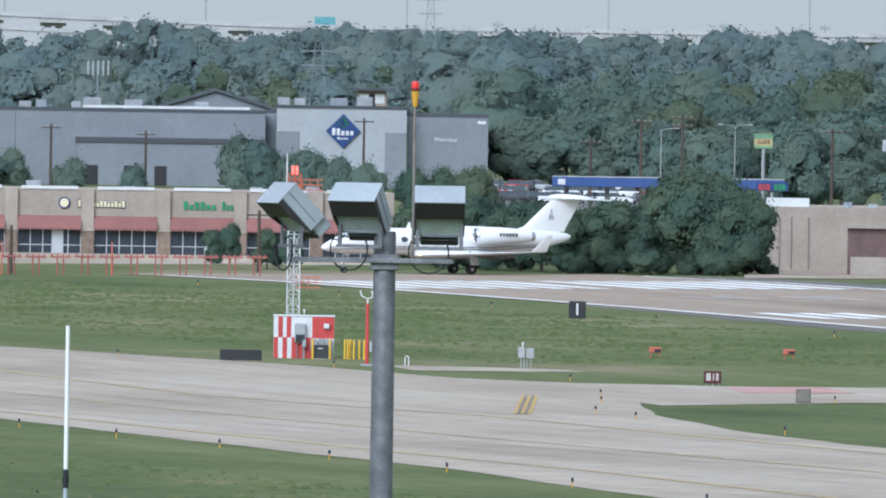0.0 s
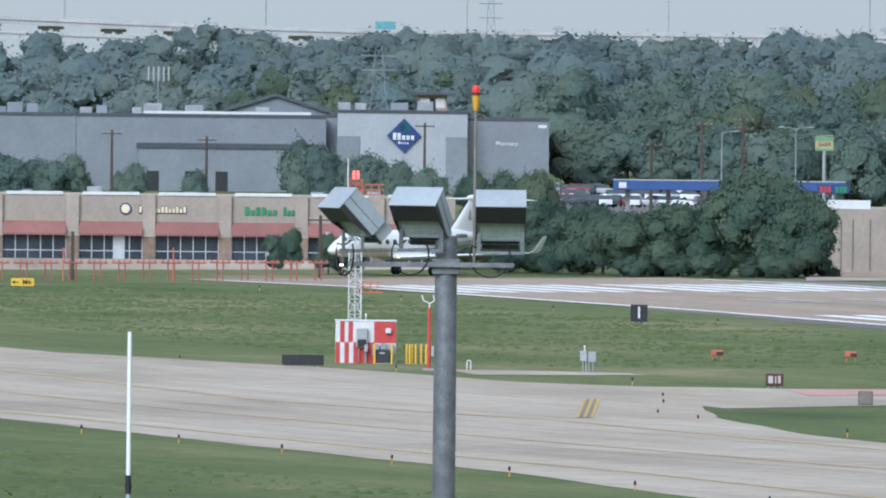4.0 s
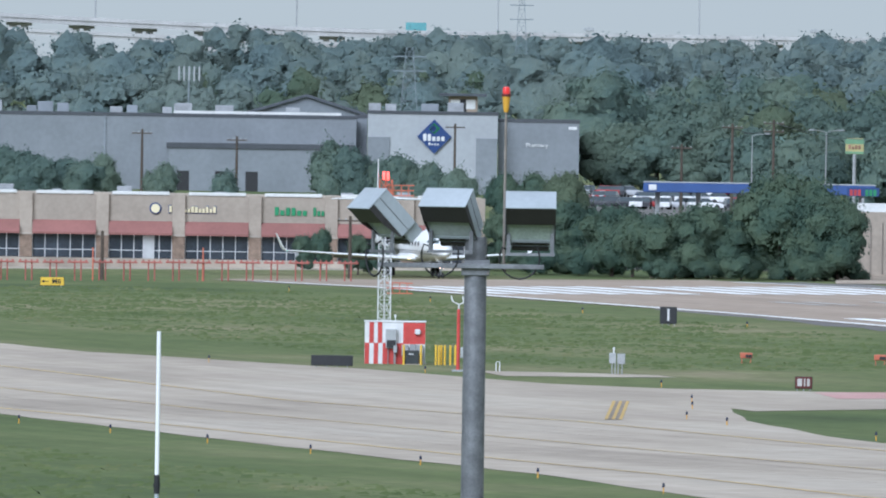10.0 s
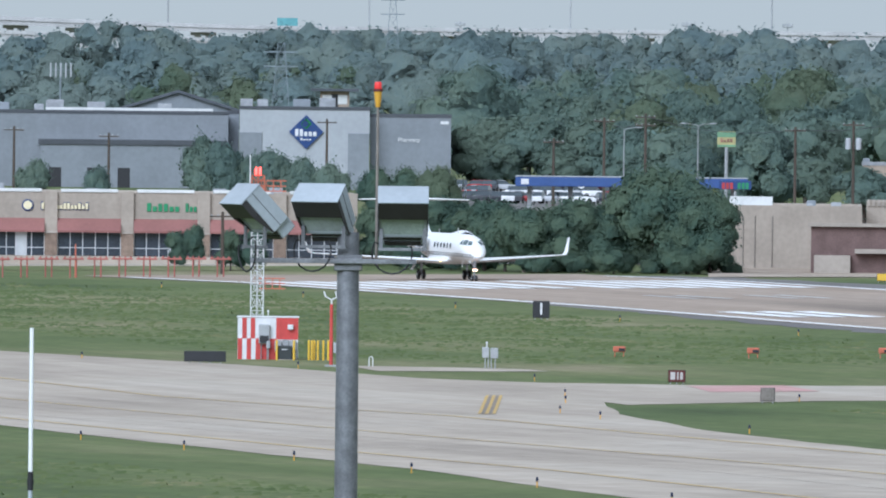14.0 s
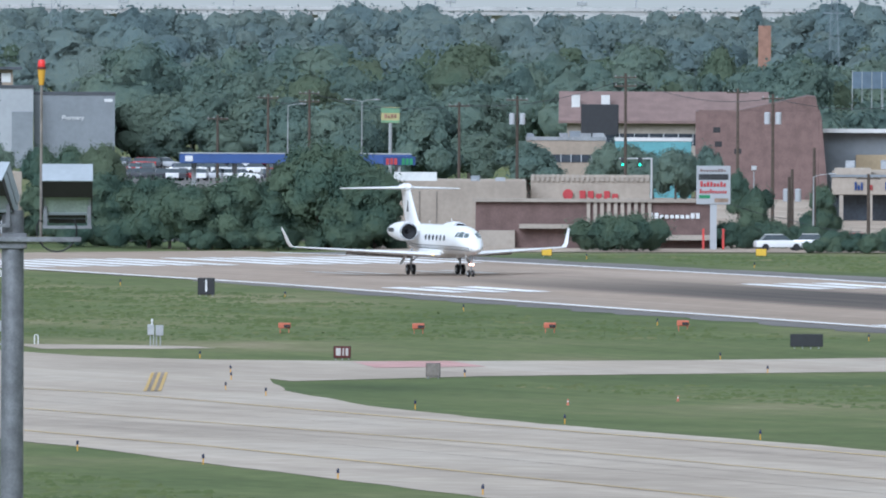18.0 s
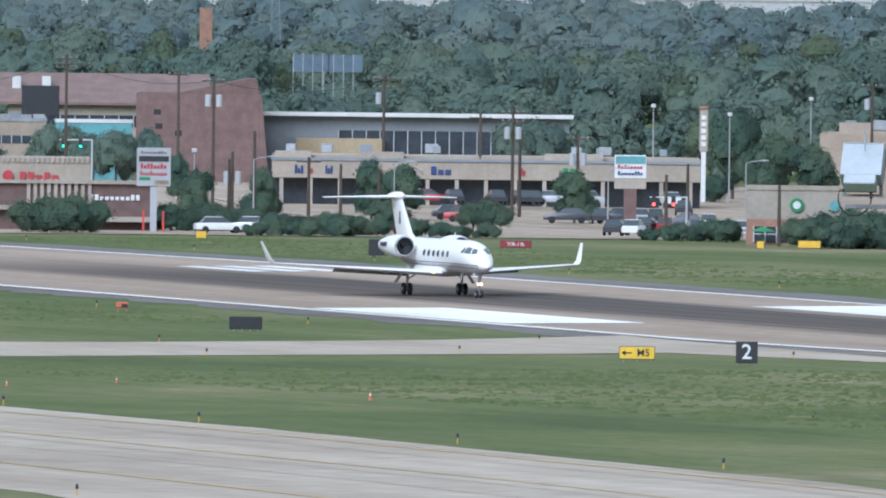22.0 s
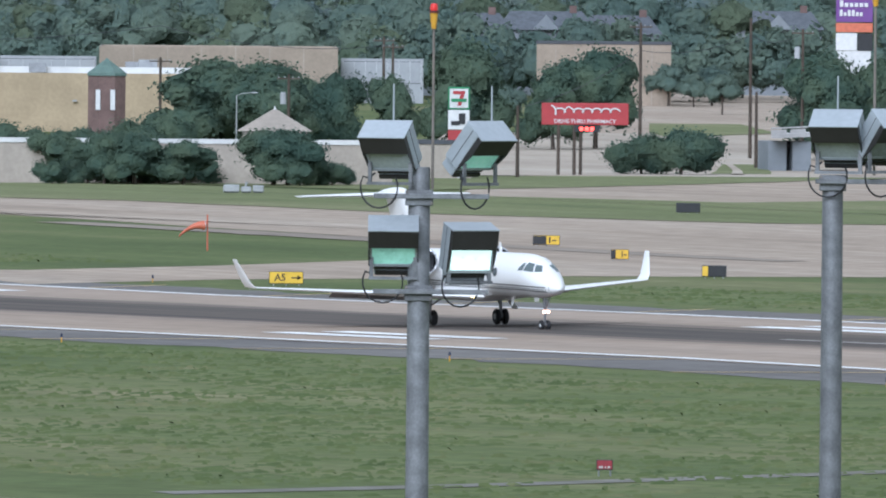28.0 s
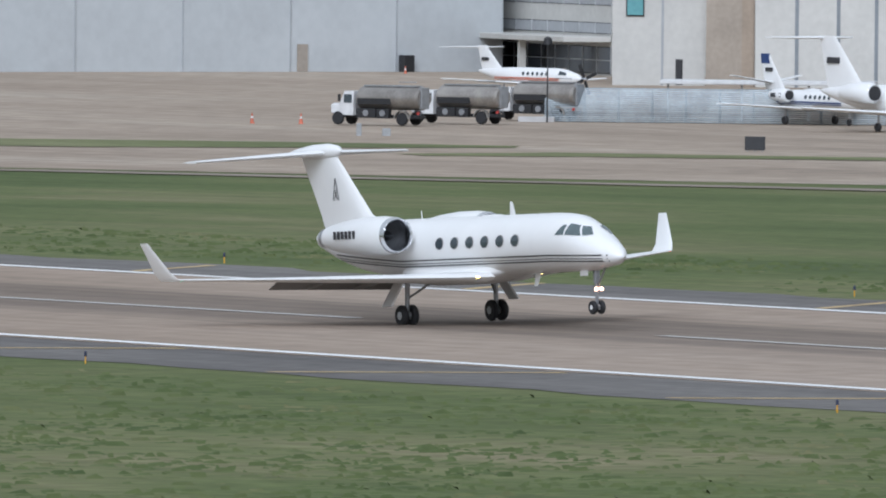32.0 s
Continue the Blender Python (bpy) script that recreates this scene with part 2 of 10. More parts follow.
# far grass, paler than GRASS because distance haze is put into the colour
HAZED_GRASS = ground_mat("pale_hazed_grass", [(0.110, 0.130, 0.056), (0.140, 0.158, 0.070), (0.165, 0.178, 0.084), (0.200, 0.198, 0.105)], 0.035, 2.2, 0.9, 0.45, streak=0.3)
RED_LINE = ground_mat("red_ground_paint", [(0.40, 0.25, 0.22), (0.46, 0.27, 0.25), (0.48, 0.31, 0.28)], 0.2, 6.0, 2.0, 0.3, 0.7, 0.0, 0.3)


def fine(rows, step):
    out = [rows[0]]
    for a, b in zip(rows, rows[1:]):
        k = max(1, int(max(abs(b[0][0] - a[0][0]), abs(b[0][1] - a[0][1]), abs(b[1][0] - a[1][0]), abs(b[1][1] - a[1][1])) / step))
        for i in range(1, k + 1):
            u = i / k
            out.append(tuple((a[j][0] + u * (b[j][0] - a[j][0]), a[j][1] + u * (b[j][1] - a[j][1])) for j in (0, 1)))
    return out


def sheet(name, rows, lift, material, label="", step=8.0, kind="structure", ragged=0.0):
    """A paved or grown surface lying on the land, between two edges given as (s, r) pairs; lift orders the layers."""
    rows = fine(rows, step)
    wide = max(math.dist(a, b) for a, b in rows)
    n = max(1, int(wide / 12) + 1)
    g = Geo()
    for a, b in rows:
        for j in range(n + 1):
            u = j / n
            s, r = a[0] + u * (b[0] - a[0]), a[1] + u * (b[1] - a[1])
            if ragged and j in (0, n):
                w = ragged * (noise.noise((s * 0.15, r * 0.15, 1.7)) + 0.7 * noise.noise((s * 0.5, r * 0.5, 4.1)))
                s, r = s + w * 0.6, r + w
            x, y = sr(s, r)
            g.v.append((x, y, land(x, y) + 0.4 * lift))
    for i in range(len(rows) - 1):
        for j in range(n):
            k = i * (n + 1) + j
            g.f.append((k, k + 1, k + n + 2, k + n + 1))
    ob = part(name, g, material)
    if sum((Vector(ob.data.polygons[i].normal).z for i in range(len(ob.data.polygons)))) < 0:
        ob.data.flip_normals()
    if kind:
        tagged(ob, label, name.split("_")[-1], "", kind)
    return ob


# ---- ground ----
def build_ground():
    ss = sorted(set([-5200, -4600, -4000, -3400, -2900, -2500, -2200, -2000, -1850] + list(KNOT_S) + list(range(-1700, -380, 10)) + [-300, -200, -100, 0, 200, 500, 900]))
    rr = sorted(set([-2500, -1800, -1200, -900, -700, -500, -420, -350, -300, -250, -200, -170, -140, -110, -80, -60] + list(range(-40, 61, 10)) + list(range(80, 520, 20)) + [600, 750, 900, 1200, 1600, 2100, 2700, 3500]))
    g = Geo()
    for s in ss:
        for r in rr:
            x, y = sr(s, r)
            g.v.append((x, y, land(x, y)))
    n = len(rr)
    for i in range(len(ss) - 1):
        for j in range(n - 1):
            k = i * n + j
            g.f.append((k, k + 1, k + n + 1, k + n))
    ob = part("ground", g, GRASS)
    if ob.data.polygons[0].normal.z < 0:
        ob.data.flip_normals()
    tagged(ob, "mown green airfield grass with dry patches", "ground", "", "structure")


def strip(s0, s1, r0, r1, lift, name, material, label="", step=10.0, ragged=0.0):
    return sheet(name, [((s0, r0), (s0, r1)), ((s1, r0), (s1, r1))], lift, material, label, step, ragged=ragged)


def rubber_on(ma):
    """Tyre rubber ground into the middle of the runway, fading at its sides and before the touchdown zone."""
    nt = ma.node_tree
    b = nt.nodes["Principled BSDF"]
    base = b.inputs["Base Color"].links[0].from_socket

    def val(op, a, c, third=None):
        n = nt.nodes.new("ShaderNodeMath")
        n.operation = op
        for k, v in enumerate((a, c, third)):
            if v is None:
                continue
            if isinstance(v, (int, float)):
                n.inputs[k].default_value = v
            else:
                nt.links.new(v, n.inputs[k])
        return n.outputs[0]

    def ramp(v, a, c, lo=0.0, hi=1.0):
        n = nt.nodes.new("ShaderNodeMapRange")
        n.interpolation_type = "SMOOTHSTEP"
        for k, q in ((1, a), (2, c), (3, lo), (4, hi)):
            n.inputs[k].default_value = q
        nt.links.new(v, n.inputs[0])
        return n.outputs[0]
    geo = nt.nodes.new("ShaderNodeNewGeometry")
    out = []
    for ax in (NRM, DIR):
        n = nt.nodes.new("ShaderNodeVectorMath")
        n.operation = "DOT_PRODUCT"
        n.inputs[1].default_value = (ax.x, ax.y, 0)
        nt.links.new(geo.outputs["Position"], n.inputs[0])
        out.append(n.outputs["Value"])
    across = val("ABSOLUTE", val("SUBTRACT", out[0], OFF + 2.0), 0)
    mp = nt.nodes.new("ShaderNodeMapping")
    mp.vector_type = "TEXTURE"
    mp.inputs["Rotation"].default_value = (0, 0, radians(-77))
    mp.inputs["Scale"].default_value = (90, 1.1, 1)
    nt.links.new(geo.outputs["Position"], mp.inputs["Vector"])
    ns = nt.nodes.new("ShaderNodeTexNoise")
    ns.inputs["Scale"].default_value, ns.inputs["Detail"].default_value = 1.0, 4
    nt.links.new(mp.outputs["Vector"], ns.inputs["Vector"])
    wide = val("MULTIPLY_ADD", ns.outputs["Fac"], 7.0, across)
    body = ramp(wide, 8.5, 14.5, 1.0, 0.0)
    along = val("MULTIPLY", ramp(out[1], -1400, -1280), ramp(out[1], -860, -640, 1.0, 0.5))
    f = val("MULTIPLY", val("MULTIPLY", body, along), ramp(ns.outputs["Fac"], 0.25, 0.65, 0.98, 0.78))
    mix = nt.nodes.new("ShaderNodeMixRGB")
    nt.links.new(f, mix.inputs["Fac"])
    nt.links.new(base, mix.inputs["Color1"])
    mix.inputs["Color2"].default_value = (0.052, 0.047, 0.045, 1)
    nt.links.new(mix.outputs["Color"], b.inputs["Base Color"])


rubber_on(RUNWAY)
build_ground()
# runway with asphalt shoulders
sheet("runway_shoulder", [((-1530, -22.5), (-1530, 29)), ((-1385, -22.8), (-1385, 29)), ((-1300, -26.0), (-1300, 29)), ((-960, -27.5), (-960, 29)), ((-870, -32), (-870, 30)), ((-640, -33), (-640, 31)), ((-380, -33), (-380, 31))], 0.05, ASPHALT, "dark weathered asphalt runway shoulder", 6.0, ragged=1.7)
# dark asphalt edging along the far taxiway
for rows in ([((-1195, 166), (-1196, 163)), ((-1172, 165), (-1168, 160)), ((-1142, 164), (-1138, 159)), ((-1118, 167.5), (-1112, 163)), ((-1098, 183), (-1092, 180))],
             [((-1240, 110), (-1240, 106)), ((-1180, 110), (-1178, 104)), ((-1120, 109), (-1118, 104.5)), ((-1096, 109), (-1094, 106))],
             [((-1015, 96), (-1012, 92)), ((-976, 133), (-972, 129)), ((-930, 155), (-926, 150.5)), ((-852, 168), (-848, 163.5)), ((-800, 176), (-796, 172))]):
    sheet("taxiway_edging", rows, 0.14, JOINT, "dark worn pavement edging", 6.0, ragged=0.7)
strip(-1545, -380, -22.9, 22.9, 0.10, "runway", RUNWAY, "tan concrete runway streaked along its length")
for r in (-22.4, 21.5):
    strip(-1530, -380, r, r + 0.9, 0.16, "runway_edge_line", LINE, "white painted runway edge line")
# parallel taxiway and its connector
sheet("taxiway", [((-1420, -152), (-1420, -118)), ((-1173, -156), (-1173, -110)), ((-1125, -156), (-1125, -101)), ((-1086, -156), (-1086, -98)), ((-1066, -156), (-1066, -90)),
                  ((-1000, -157), (-1000, -107)), ((-967, -158), (-967, -114)), ((-915, -160), (-915, -122)), ((-860, -162.5), (-860, -127)), ((-800, -165), (-800, -129)),
                  ((-700, -170), (-700, -131)), ((-640, -172), (-640, -137)), ((-590, -172), (-590, -133)), ((-400, -172), (-400, -133))],
      0.06, CONCRETE, "pale concrete parallel taxiway with dark joints", ragged=0.5)
sheet("connector_taxiway", [((-1078, -100), (-998, -106)), ((-1067, -84), (-1014, -90)), ((-1069, -64), (-1021, -76)), ((-1083, -39), (-1032, -53)), ((-1092, -24), (-1040, -36)), ((-1094, -22.8), (-990, -29))],
      0.08, CONCRETE, "pale concrete connector taxiway")
sheet("service_path", [((-599, -124), (-602, -124)), ((-608, -105), (-611, -105)), ((-618, -89), (-621, -89)), ((-631, -71), (-634, -71)), ((-646, -50), (-650, -50)), ((-655, -38), (-659, -38))],
      0.06, PATH, "narrow worn grey service path", ragged=0.6)
# far pavements
sheet("taxiway_far", [((-1070, 34), (-1018, 24)), ((-1062, 40), (-1026, 40)), ((-1080, 60), (-1030, 52)), ((-1100, 80), (-1040, 62)), ((-1181, 111), (-1036, 90)), ((-1215, 112), (-1010, 118)), ((-1300, 118), (-984, 140)),
                      ((-1420, 98), (-939, 158)), ((-1425, 118), (-905, 166)), ((-1400, 150), (-871, 177)), ((-1390, 200), (-800, 200)), ((-1425, 215), (-720, 230))],
      0.06, APRON, "wide concrete taxiway beyond the runway")
sheet("apron", [((-1425, 215), (-720, 230)), ((-1500, 262), (-700, 290)), ((-1545, 330), (-700, 330)), ((-1600, 405), (-700, 400)), ((-1700, 505), (-900, 480)), ((-1760, 640), (-900, 640))],
      0.06, APRON, "broad stained concrete apron")
for rows in ([((-1440, 128), (-1371, 134)), ((-1440, 150), (-1340, 150)), ((-1442, 157), (-1280, 153)), ((-1444, 166), (-1240, 165)), ((-1446, 178), (-1231, 177)), ((-1447, 192), (-1238, 192))],
             [((-1372, 192.5), (-1238, 192.5)), ((-1336, 203), (-1247, 204)), ((-1347, 222), (-1258, 218)), ((-1369, 250), (-1270, 242)), ((-1412, 287), (-1298, 262)), ((-1495, 346), (-1325, 283)), ((-1520, 370), (-1342, 303)), ((-1525, 395), (-1372, 318)), ((-1512, 404), (-1398, 347)), ((-1470, 397), (-1458, 389))],
             [((-1447, 192.5), (-1402, 199)), ((-1462, 212), (-1426, 225)), ((-1500, 240), (-1467, 262)), ((-1545, 285), (-1520, 300)), ((-1580, 320), (-1563, 332))],
             [((-1196, 168), (-1190, 165)), ((-1213, 184), (-1145, 164.5)), ((-1236, 204), (-1120, 168)), ((-1184, 199), (-1113, 173)), ((-1172, 206), (-1106, 183)), ((-1163, 214), (-1097, 193)), ((-1150, 224), (-1097, 205)), ((-1130, 230), (-1105, 219)), ((-1118, 232), (-1114, 230))],
             [((-1236, 204.5), (-1186, 199.5)), ((-1250, 214), (-1189, 209)), ((-1271, 235), (-1199, 224)), ((-1281, 252), (-1219, 239)), ((-1287, 266), (-1246, 256)), ((-1280, 276), (-1262, 280))],
             [((-1328, 313), (-1322, 310)), ((-1352, 338), (-1338, 330)), ((-1388, 368), (-1372, 362))],
             [((-1080, 192), (-1064, 186)), ((-1066, 205), (-1036, 192)), ((-1050, 222), (-1020, 206)), ((-1038, 233), (-1016, 224)), ((-1022, 240), (-1016, 236))],
             [((-993, 214), (-985, 212)), ((-997, 228), (-980, 222)), ((-972, 244), (-958, 236)), ((-950, 262), (-938, 255))]):
    sheet("grass_island", rows, 0.16, HAZED_GRASS, "mown grass island between the pavements", ragged=1.0)


def tufts(name, spots, count, seed, label):
    """Taller tufts in patches over the mown grass; spots: (s0, s1, r0, r1)."""
    rng = np.random.default_rng(seed)
    out = []
    for s0, s1, r0, r1 in spots:
        k = int(count * (s1 - s0) * (r1 - r0) / 1000)
        heart = np.stack([s0 + (s1 - s0) * rng.random(k // 25 + 1), r0 + (r1 - r0) * rng.random(k // 25 + 1)], 1)
        p = heart[rng.integers(0, len(heart), k)] + rng.normal(size=(k, 2)) * (4, 2.5)
        p = p[(p[:, 0] > s0) & (p[:, 0] < s1) & (p[:, 1] > r0) & (p[:, 1] < r1)]
        k = len(p)
        x = p[:, 0] * DIR.x + (p[:, 1] + OFF) * NRM.x
        y = p[:, 0] * DIR.y + (p[:, 1] + OFF) * NRM.y
        z = np.interp(p[:, 0], KNOT_S, KNOT_Z) + 0.010 * np.clip(p[:, 1], -40, 40)
        h, w = 0.03 + 0.13 * rng.random(k) ** 2, 0.08 + 0.34 * rng.random(k) ** 1.5
        e = 0.3 * (rng.random((k, 4)) - 0.5)
        out.append(np.stack([np.stack([x - w, y - abs(e[:, 0]), z], 1), np.stack([x + w, y - abs(e[:, 1]), z], 1),
                             np.stack([x + w * 0.5 + e[:, 2], y + 0.12, z + h], 1), np.stack([x - w * 0.6 + e[:, 3], y + 0.12, z + h * (0.4 + 0.6 * rng.random(k))], 1)], 1))
    out = np.concatenate(out)
    ob = part(name, quads(name, out, TUFT, np.tile((0.0, -0.05, 0.999), (len(out), 1))))
    tagged(ob, label, "grass", "", "stuff")


TUFT = ground_mat("tall_grass", [(0.070, 0.098, 0.036), (0.092, 0.121, 0.044), (0.116, 0.140, 0.054), (0.175, 0.172, 0.087)], 0.14, 1.2, 1.5, 0.35, bump=0.0)
tufts("grass_tufts", [(-1480, -1135, -92, -33), (-985, -700, -98, -36), (-1060, -520, -240, -178), (-700, -420, -120, -36), (-1480, -1090, 34, 60), (-1000, -600, 34, 60)], 700, 8, "taller green and dry grass tufts")


# ---- the business jet ----
WHITE = mat("white_gloss_paint", (0.80, 0.80, 0.79), 0.28, 0, 0.02, 0.5)
CHROME = mat("polished_metal", (0.75, 0.76, 0.78), 0.18, 1.0, 0.03, 2)
STEEL = mat("grey_steel", (0.42, 0.43, 0.45), 0.4, 0.8, 0.08, 3)
DARK = mat("dark_hollow", (0.02, 0.02, 0.022), 0.6, 0, 0.1, 4)
# near-black base stands in for the shade inside the engine inlet
FAN = mat("shaded_inlet_fan", (0.03, 0.032, 0.036), 0.5, 0.3, 0.1, 6)
RIM = mat("pale_wheel_rim", (0.42, 0.42, 0.41), 0.5, 0.2, 0.1, 4)
TYRE = mat("tyre_rubber_black", (0.018, 0.018, 0.02), 0.75, 0, 0.1, 6)
COCKPIT_GLASS = mat("grey_green_cockpit_glass", (0.10, 0.13, 0.135), 0.08, 0, 0.05, 2)
GLASS = mat("dark_window_glass", (0.06, 0.075, 0.085), 0.06, 0, 0.05, 2)
PINSTRIPE = mat("charcoal_pinstripe", (0.035, 0.035, 0.04), 0.4, 0, 0.05, 2)
BELLY = mat("grey_flap_paint", (0.23, 0.225, 0.22), 0.45, 0, 0.05, 2)
GLOW_WARM = mat("lit_landing_lamp", (1.0, 0.55, 0.36), 0.3, 0, 0.01, 1, emit=5)
GLOW_AMBER = mat("lit_wing_lamp", (1.0, 0.68, 0.2), 0.3, 0, 0.01, 1, emit=4)
GLOW_GREEN = mat("green_navigation_lamp", (0.1, 1.0, 0.55), 0.3, 0, 0.01, 1, emit=1.2)
GLOW_RED = mat("red_lamp_glow", (1.0, 0.06, 0.04), 0.3, 0, 0.01, 1, emit=4)


def ring(x, z, ry, rz, n=28, p=2.0):
    out = []
    for i in range(n):
        a = 2 * math.pi * i / n
        c, s = math.cos(a), math.sin(a)
        out.append((x, ry * math.copysign(abs(c) ** (2 / p), c), z + rz * math.copysign(abs(s) ** (2 / p), s)))
    return out


def foil(x_le, y, z, chord, thick, n=7, up=None):
    """Aerofoil section in the x-z plane at y; up: vertical surface, thickness along y."""
    pts = []
    us = [0.5 * (1 - math.cos(math.pi * i / n)) for i in range(n + 1)]
    th = [5 * thick * (0.2969 * math.sqrt(u) - 0.126 * u - 0.3516 * u * u + 0.2843 * u ** 3 - 0.1036 * u ** 4) for u in us]
    top = [(u, t) for u, t in zip(us, th)]
    low = [(u, -t) for u, t in zip(us, th)][-2:0:-1]
    for u, t in top + low:
        pts.append((x_le - u * chord, y + (t * chord if up else 0), z + (0 if up else t * chord)))
    return pts


FUSE = [(13.85, 2.24, 0.04, 0.04), (13.7, 2.27, 0.24, 0.20), (13.3, 2.34, 0.50, 0.42), (12.7, 2.45, 0.72, 0.59), (12.1, 2.57, 0.90, 0.79), (11.7, 2.66, 0.98, 0.93), (11.2, 2.74, 1.05, 1.03),
        (10.7, 2.84, 1.11, 1.12), (9.8, 2.89, 1.16, 1.17), (9.0, 2.9, 1.19, 1.19), (4.0, 2.9, 1.195, 1.195), (-2.5, 2.9, 1.195, 1.195), (-4.5, 2.95, 1.13, 1.14), (-6.5, 3.06, 0.94, 0.98),
        (-8.3, 3.22, 0.66, 0.74), (-9.5, 3.36, 0.42, 0.52), (-10.3, 3.43, 0.24, 0.32), (-10.6, 3.46, 0.10, 0.13)]


def hull(x):
    """Half width, centre height and half height of the fuselage at x."""
    for a, b in zip(FUSE, FUSE[1:]):
        if b[0] <= x <= a[0]:
            u = (a[0] - x) / (a[0] - b[0])
            return [a[i] + u * (b[i] - a[i]) for i in (2, 1, 3)]
    return [0.1, 3, 0.1]


def skin(x, z, side, out=0.0):
    """Point on the fuselage side at x and height z, pushed out."""
    ry, zc, rz = hull(x)
    t = max(-0.98, min(0.98, (z - zc) / rz))
    k = math.sqrt(1 - t * t)
    nrm = Vector((0, k / ry, t / rz)).normalized()
    return Vector((x, side * (ry * k + nrm.y * out), z + nrm.z * out))


def skin_patch(g, corners, side, out, n=4):
    """A patch following the fuselage side between four (x, z) corners."""
    a, b, c, d = corners
    base = len(g.v)
    for j in range(n + 1):
        for i in range(n + 1):
            u, v = i / n, j / n
            x = (1 - v) * ((1 - u) * a[0] + u * b[0]) + v * ((1 - u) * d[0] + u * c[0])
            z = (1 - v) * ((1 - u) * a[1] + u * b[1]) + v * ((1 - u) * d[1] + u * c[1])
            g.v.append(tuple(skin(x, z, side, out)))
    for j in range(n):
        for i in range(n):
            k = base + j * (n + 1) + i
            g.f.append((k, k + 1, k + n + 2, k + n + 1))


LEGS = []


def build_jet():
    jet = thing("business_jet", Matrix(), "white twin-engine business jet with winglets and charcoal pinstripes", "airplane")
    g = Geo()
    g.loft([ring(x, z, ry, rz, 32) for x, z, ry, rz in FUSE])
    fuselage = part("fuselage", g, WHITE, jet, "glossy white fuselage", True)
    g = Geo()                                     # wing-body fairing
    g.loft([ring(x, z, ry, rz, 24, 2.6) for x, z, ry, rz in ((5.6, 1.95, 0.3, 0.1), (4.6, 1.85, 1.0, 0.32), (3.0, 1.78, 1.3, 0.42), (0.0, 1.78, 1.32, 0.42), (-1.5, 1.85, 1.15, 0.4), (-3.2, 2.05, 0.5, 0.2), (-3.8, 2.15, 0.1, 0.05))])
    part("belly_fairing", g, WHITE, jet, smooth=True)
    for side in (1, -1):
        g = Geo()
        secs = [foil(5.2, side * 0.9, 1.66, 6.3, 0.085), foil(4.3, side * 2.0, 1.70, 5.3, 0.08), foil(0.9, side * 7.0, 1.96, 3.15, 0.068), foil(-1.5, side * 11.15, 2.19, 1.75, 0.06), foil(-1.75, side * 11.45, 2.21, 1.62, 0.055)]
        g.loft(secs)
        wing = part("wing", g, WHITE, jet, "swept white wing", True)
        g = Geo()
        g.loft([foil(-1.75, side * 11.45, 2.21, 1.6, 0.07, up=True), foil(-2.05, side * 11.67, 2.5, 1.35, 0.07, up=True), foil(-3.1, side * 12.08, 3.74, 0.62, 0.07, up=True)])
        part("winglet", g, WHITE, wing, "upswept white winglet", True)
        g = Geo()                                 # lowered flap
        g.loft([[(-0.9, side * 1.6, 1.72), (-1.9, side * 1.6, 1.35), (-1.95, side * 1.6, 1.31), (-0.95, side * 1.6, 1.62)],
                [(-1.75, side * 7.0, 1.92), (-2.45, side * 7.0, 1.62), (-2.5, side * 7.0, 1.59), (-1.8, side * 7.0, 1.84)]])
        part("flap", g, BELLY, wing, "grey lowered flap")
        for yy in (3.4, 5.4):
            g = Geo()
            xx = 1.0 - 0.55 * yy
            g.loft([ring(xx + 1.3, 1.62 + 0.03 * yy, 0.04, 0.04, 8), ring(xx + 0.5, 1.52 + 0.03 * yy, 0.1, 0.16, 8), ring(xx - 0.9, 1.42 + 0.03 * yy, 0.03, 0.05, 8)]).moved(Matrix.Translation((0, side * yy, 0)))
            part("flap_track_fairing", g, BELLY, wing, smooth=True)
        part("navigation_lamp", Geo().box(-1.98, -1.72, side * 11.33 - 0.05, side * 11.33 + 0.05, 2.17, 2.23, 0.02), GLOW_GREEN if side < 0 else GLOW_RED, wing, "small lit wingtip lamp")
        part("wing_lamp", Geo().box(4.70, 4.86, side * 1.45 - 0.06, side * 1.45 + 0.06, 1.63, 1.72, 0.02), GLOW_AMBER, wing, "lit amber lamp in the wing root")
        # engine
        c = Vector((0, side * 2.15, 3.5))
        prof = [(-0.35, 0.60), (-0.28, 0.67), (-0.45, 0.73), (-1.2, 0.79), (-2.6, 0.79), (-4.0, 0.70), (-5.2, 0.55), (-5.75, 0.46), (-5.7, 0.40), (-5.0, 0.38)]
        rings = [[(x, c.y + r * math.cos(2 * math.pi * i / 28), c.z + r * math.sin(2 * math.pi * i / 28)) for i in range(28)] for x, r in prof]
        engine = part("engine", Geo().loft(rings[2:8], cap=False), WHITE, jet, "white rear engine nacelle", True)
        lip = [[(x, c.y + r * math.cos(2 * math.pi * i / 28), c.z + r * math.sin(2 * math.pi * i / 28)) for i in range(28)] for x, r in ((-1.2, 0.57), (-0.45, 0.585), (-0.30, 0.62), (-0.26, 0.66), (-0.31, 0.71), (-0.5, 0.745))]
        part("inlet_lip", Geo().loft(lip, cap=False), CHROME, engine, "polished metal inlet lip", True)
        fan = Geo()
        fan.add([(-1.1, c.y, c.z)] + [(-1.1, c.y + 0.6 * math.cos(2 * math.pi * i / 28), c.z + 0.6 * math.sin(2 * math.pi * i / 28)) for i in range(28)], [(0, i + 1, (i + 1) % 28 + 1) for i in range(28)])
        part("fan", fan, FAN, engine)
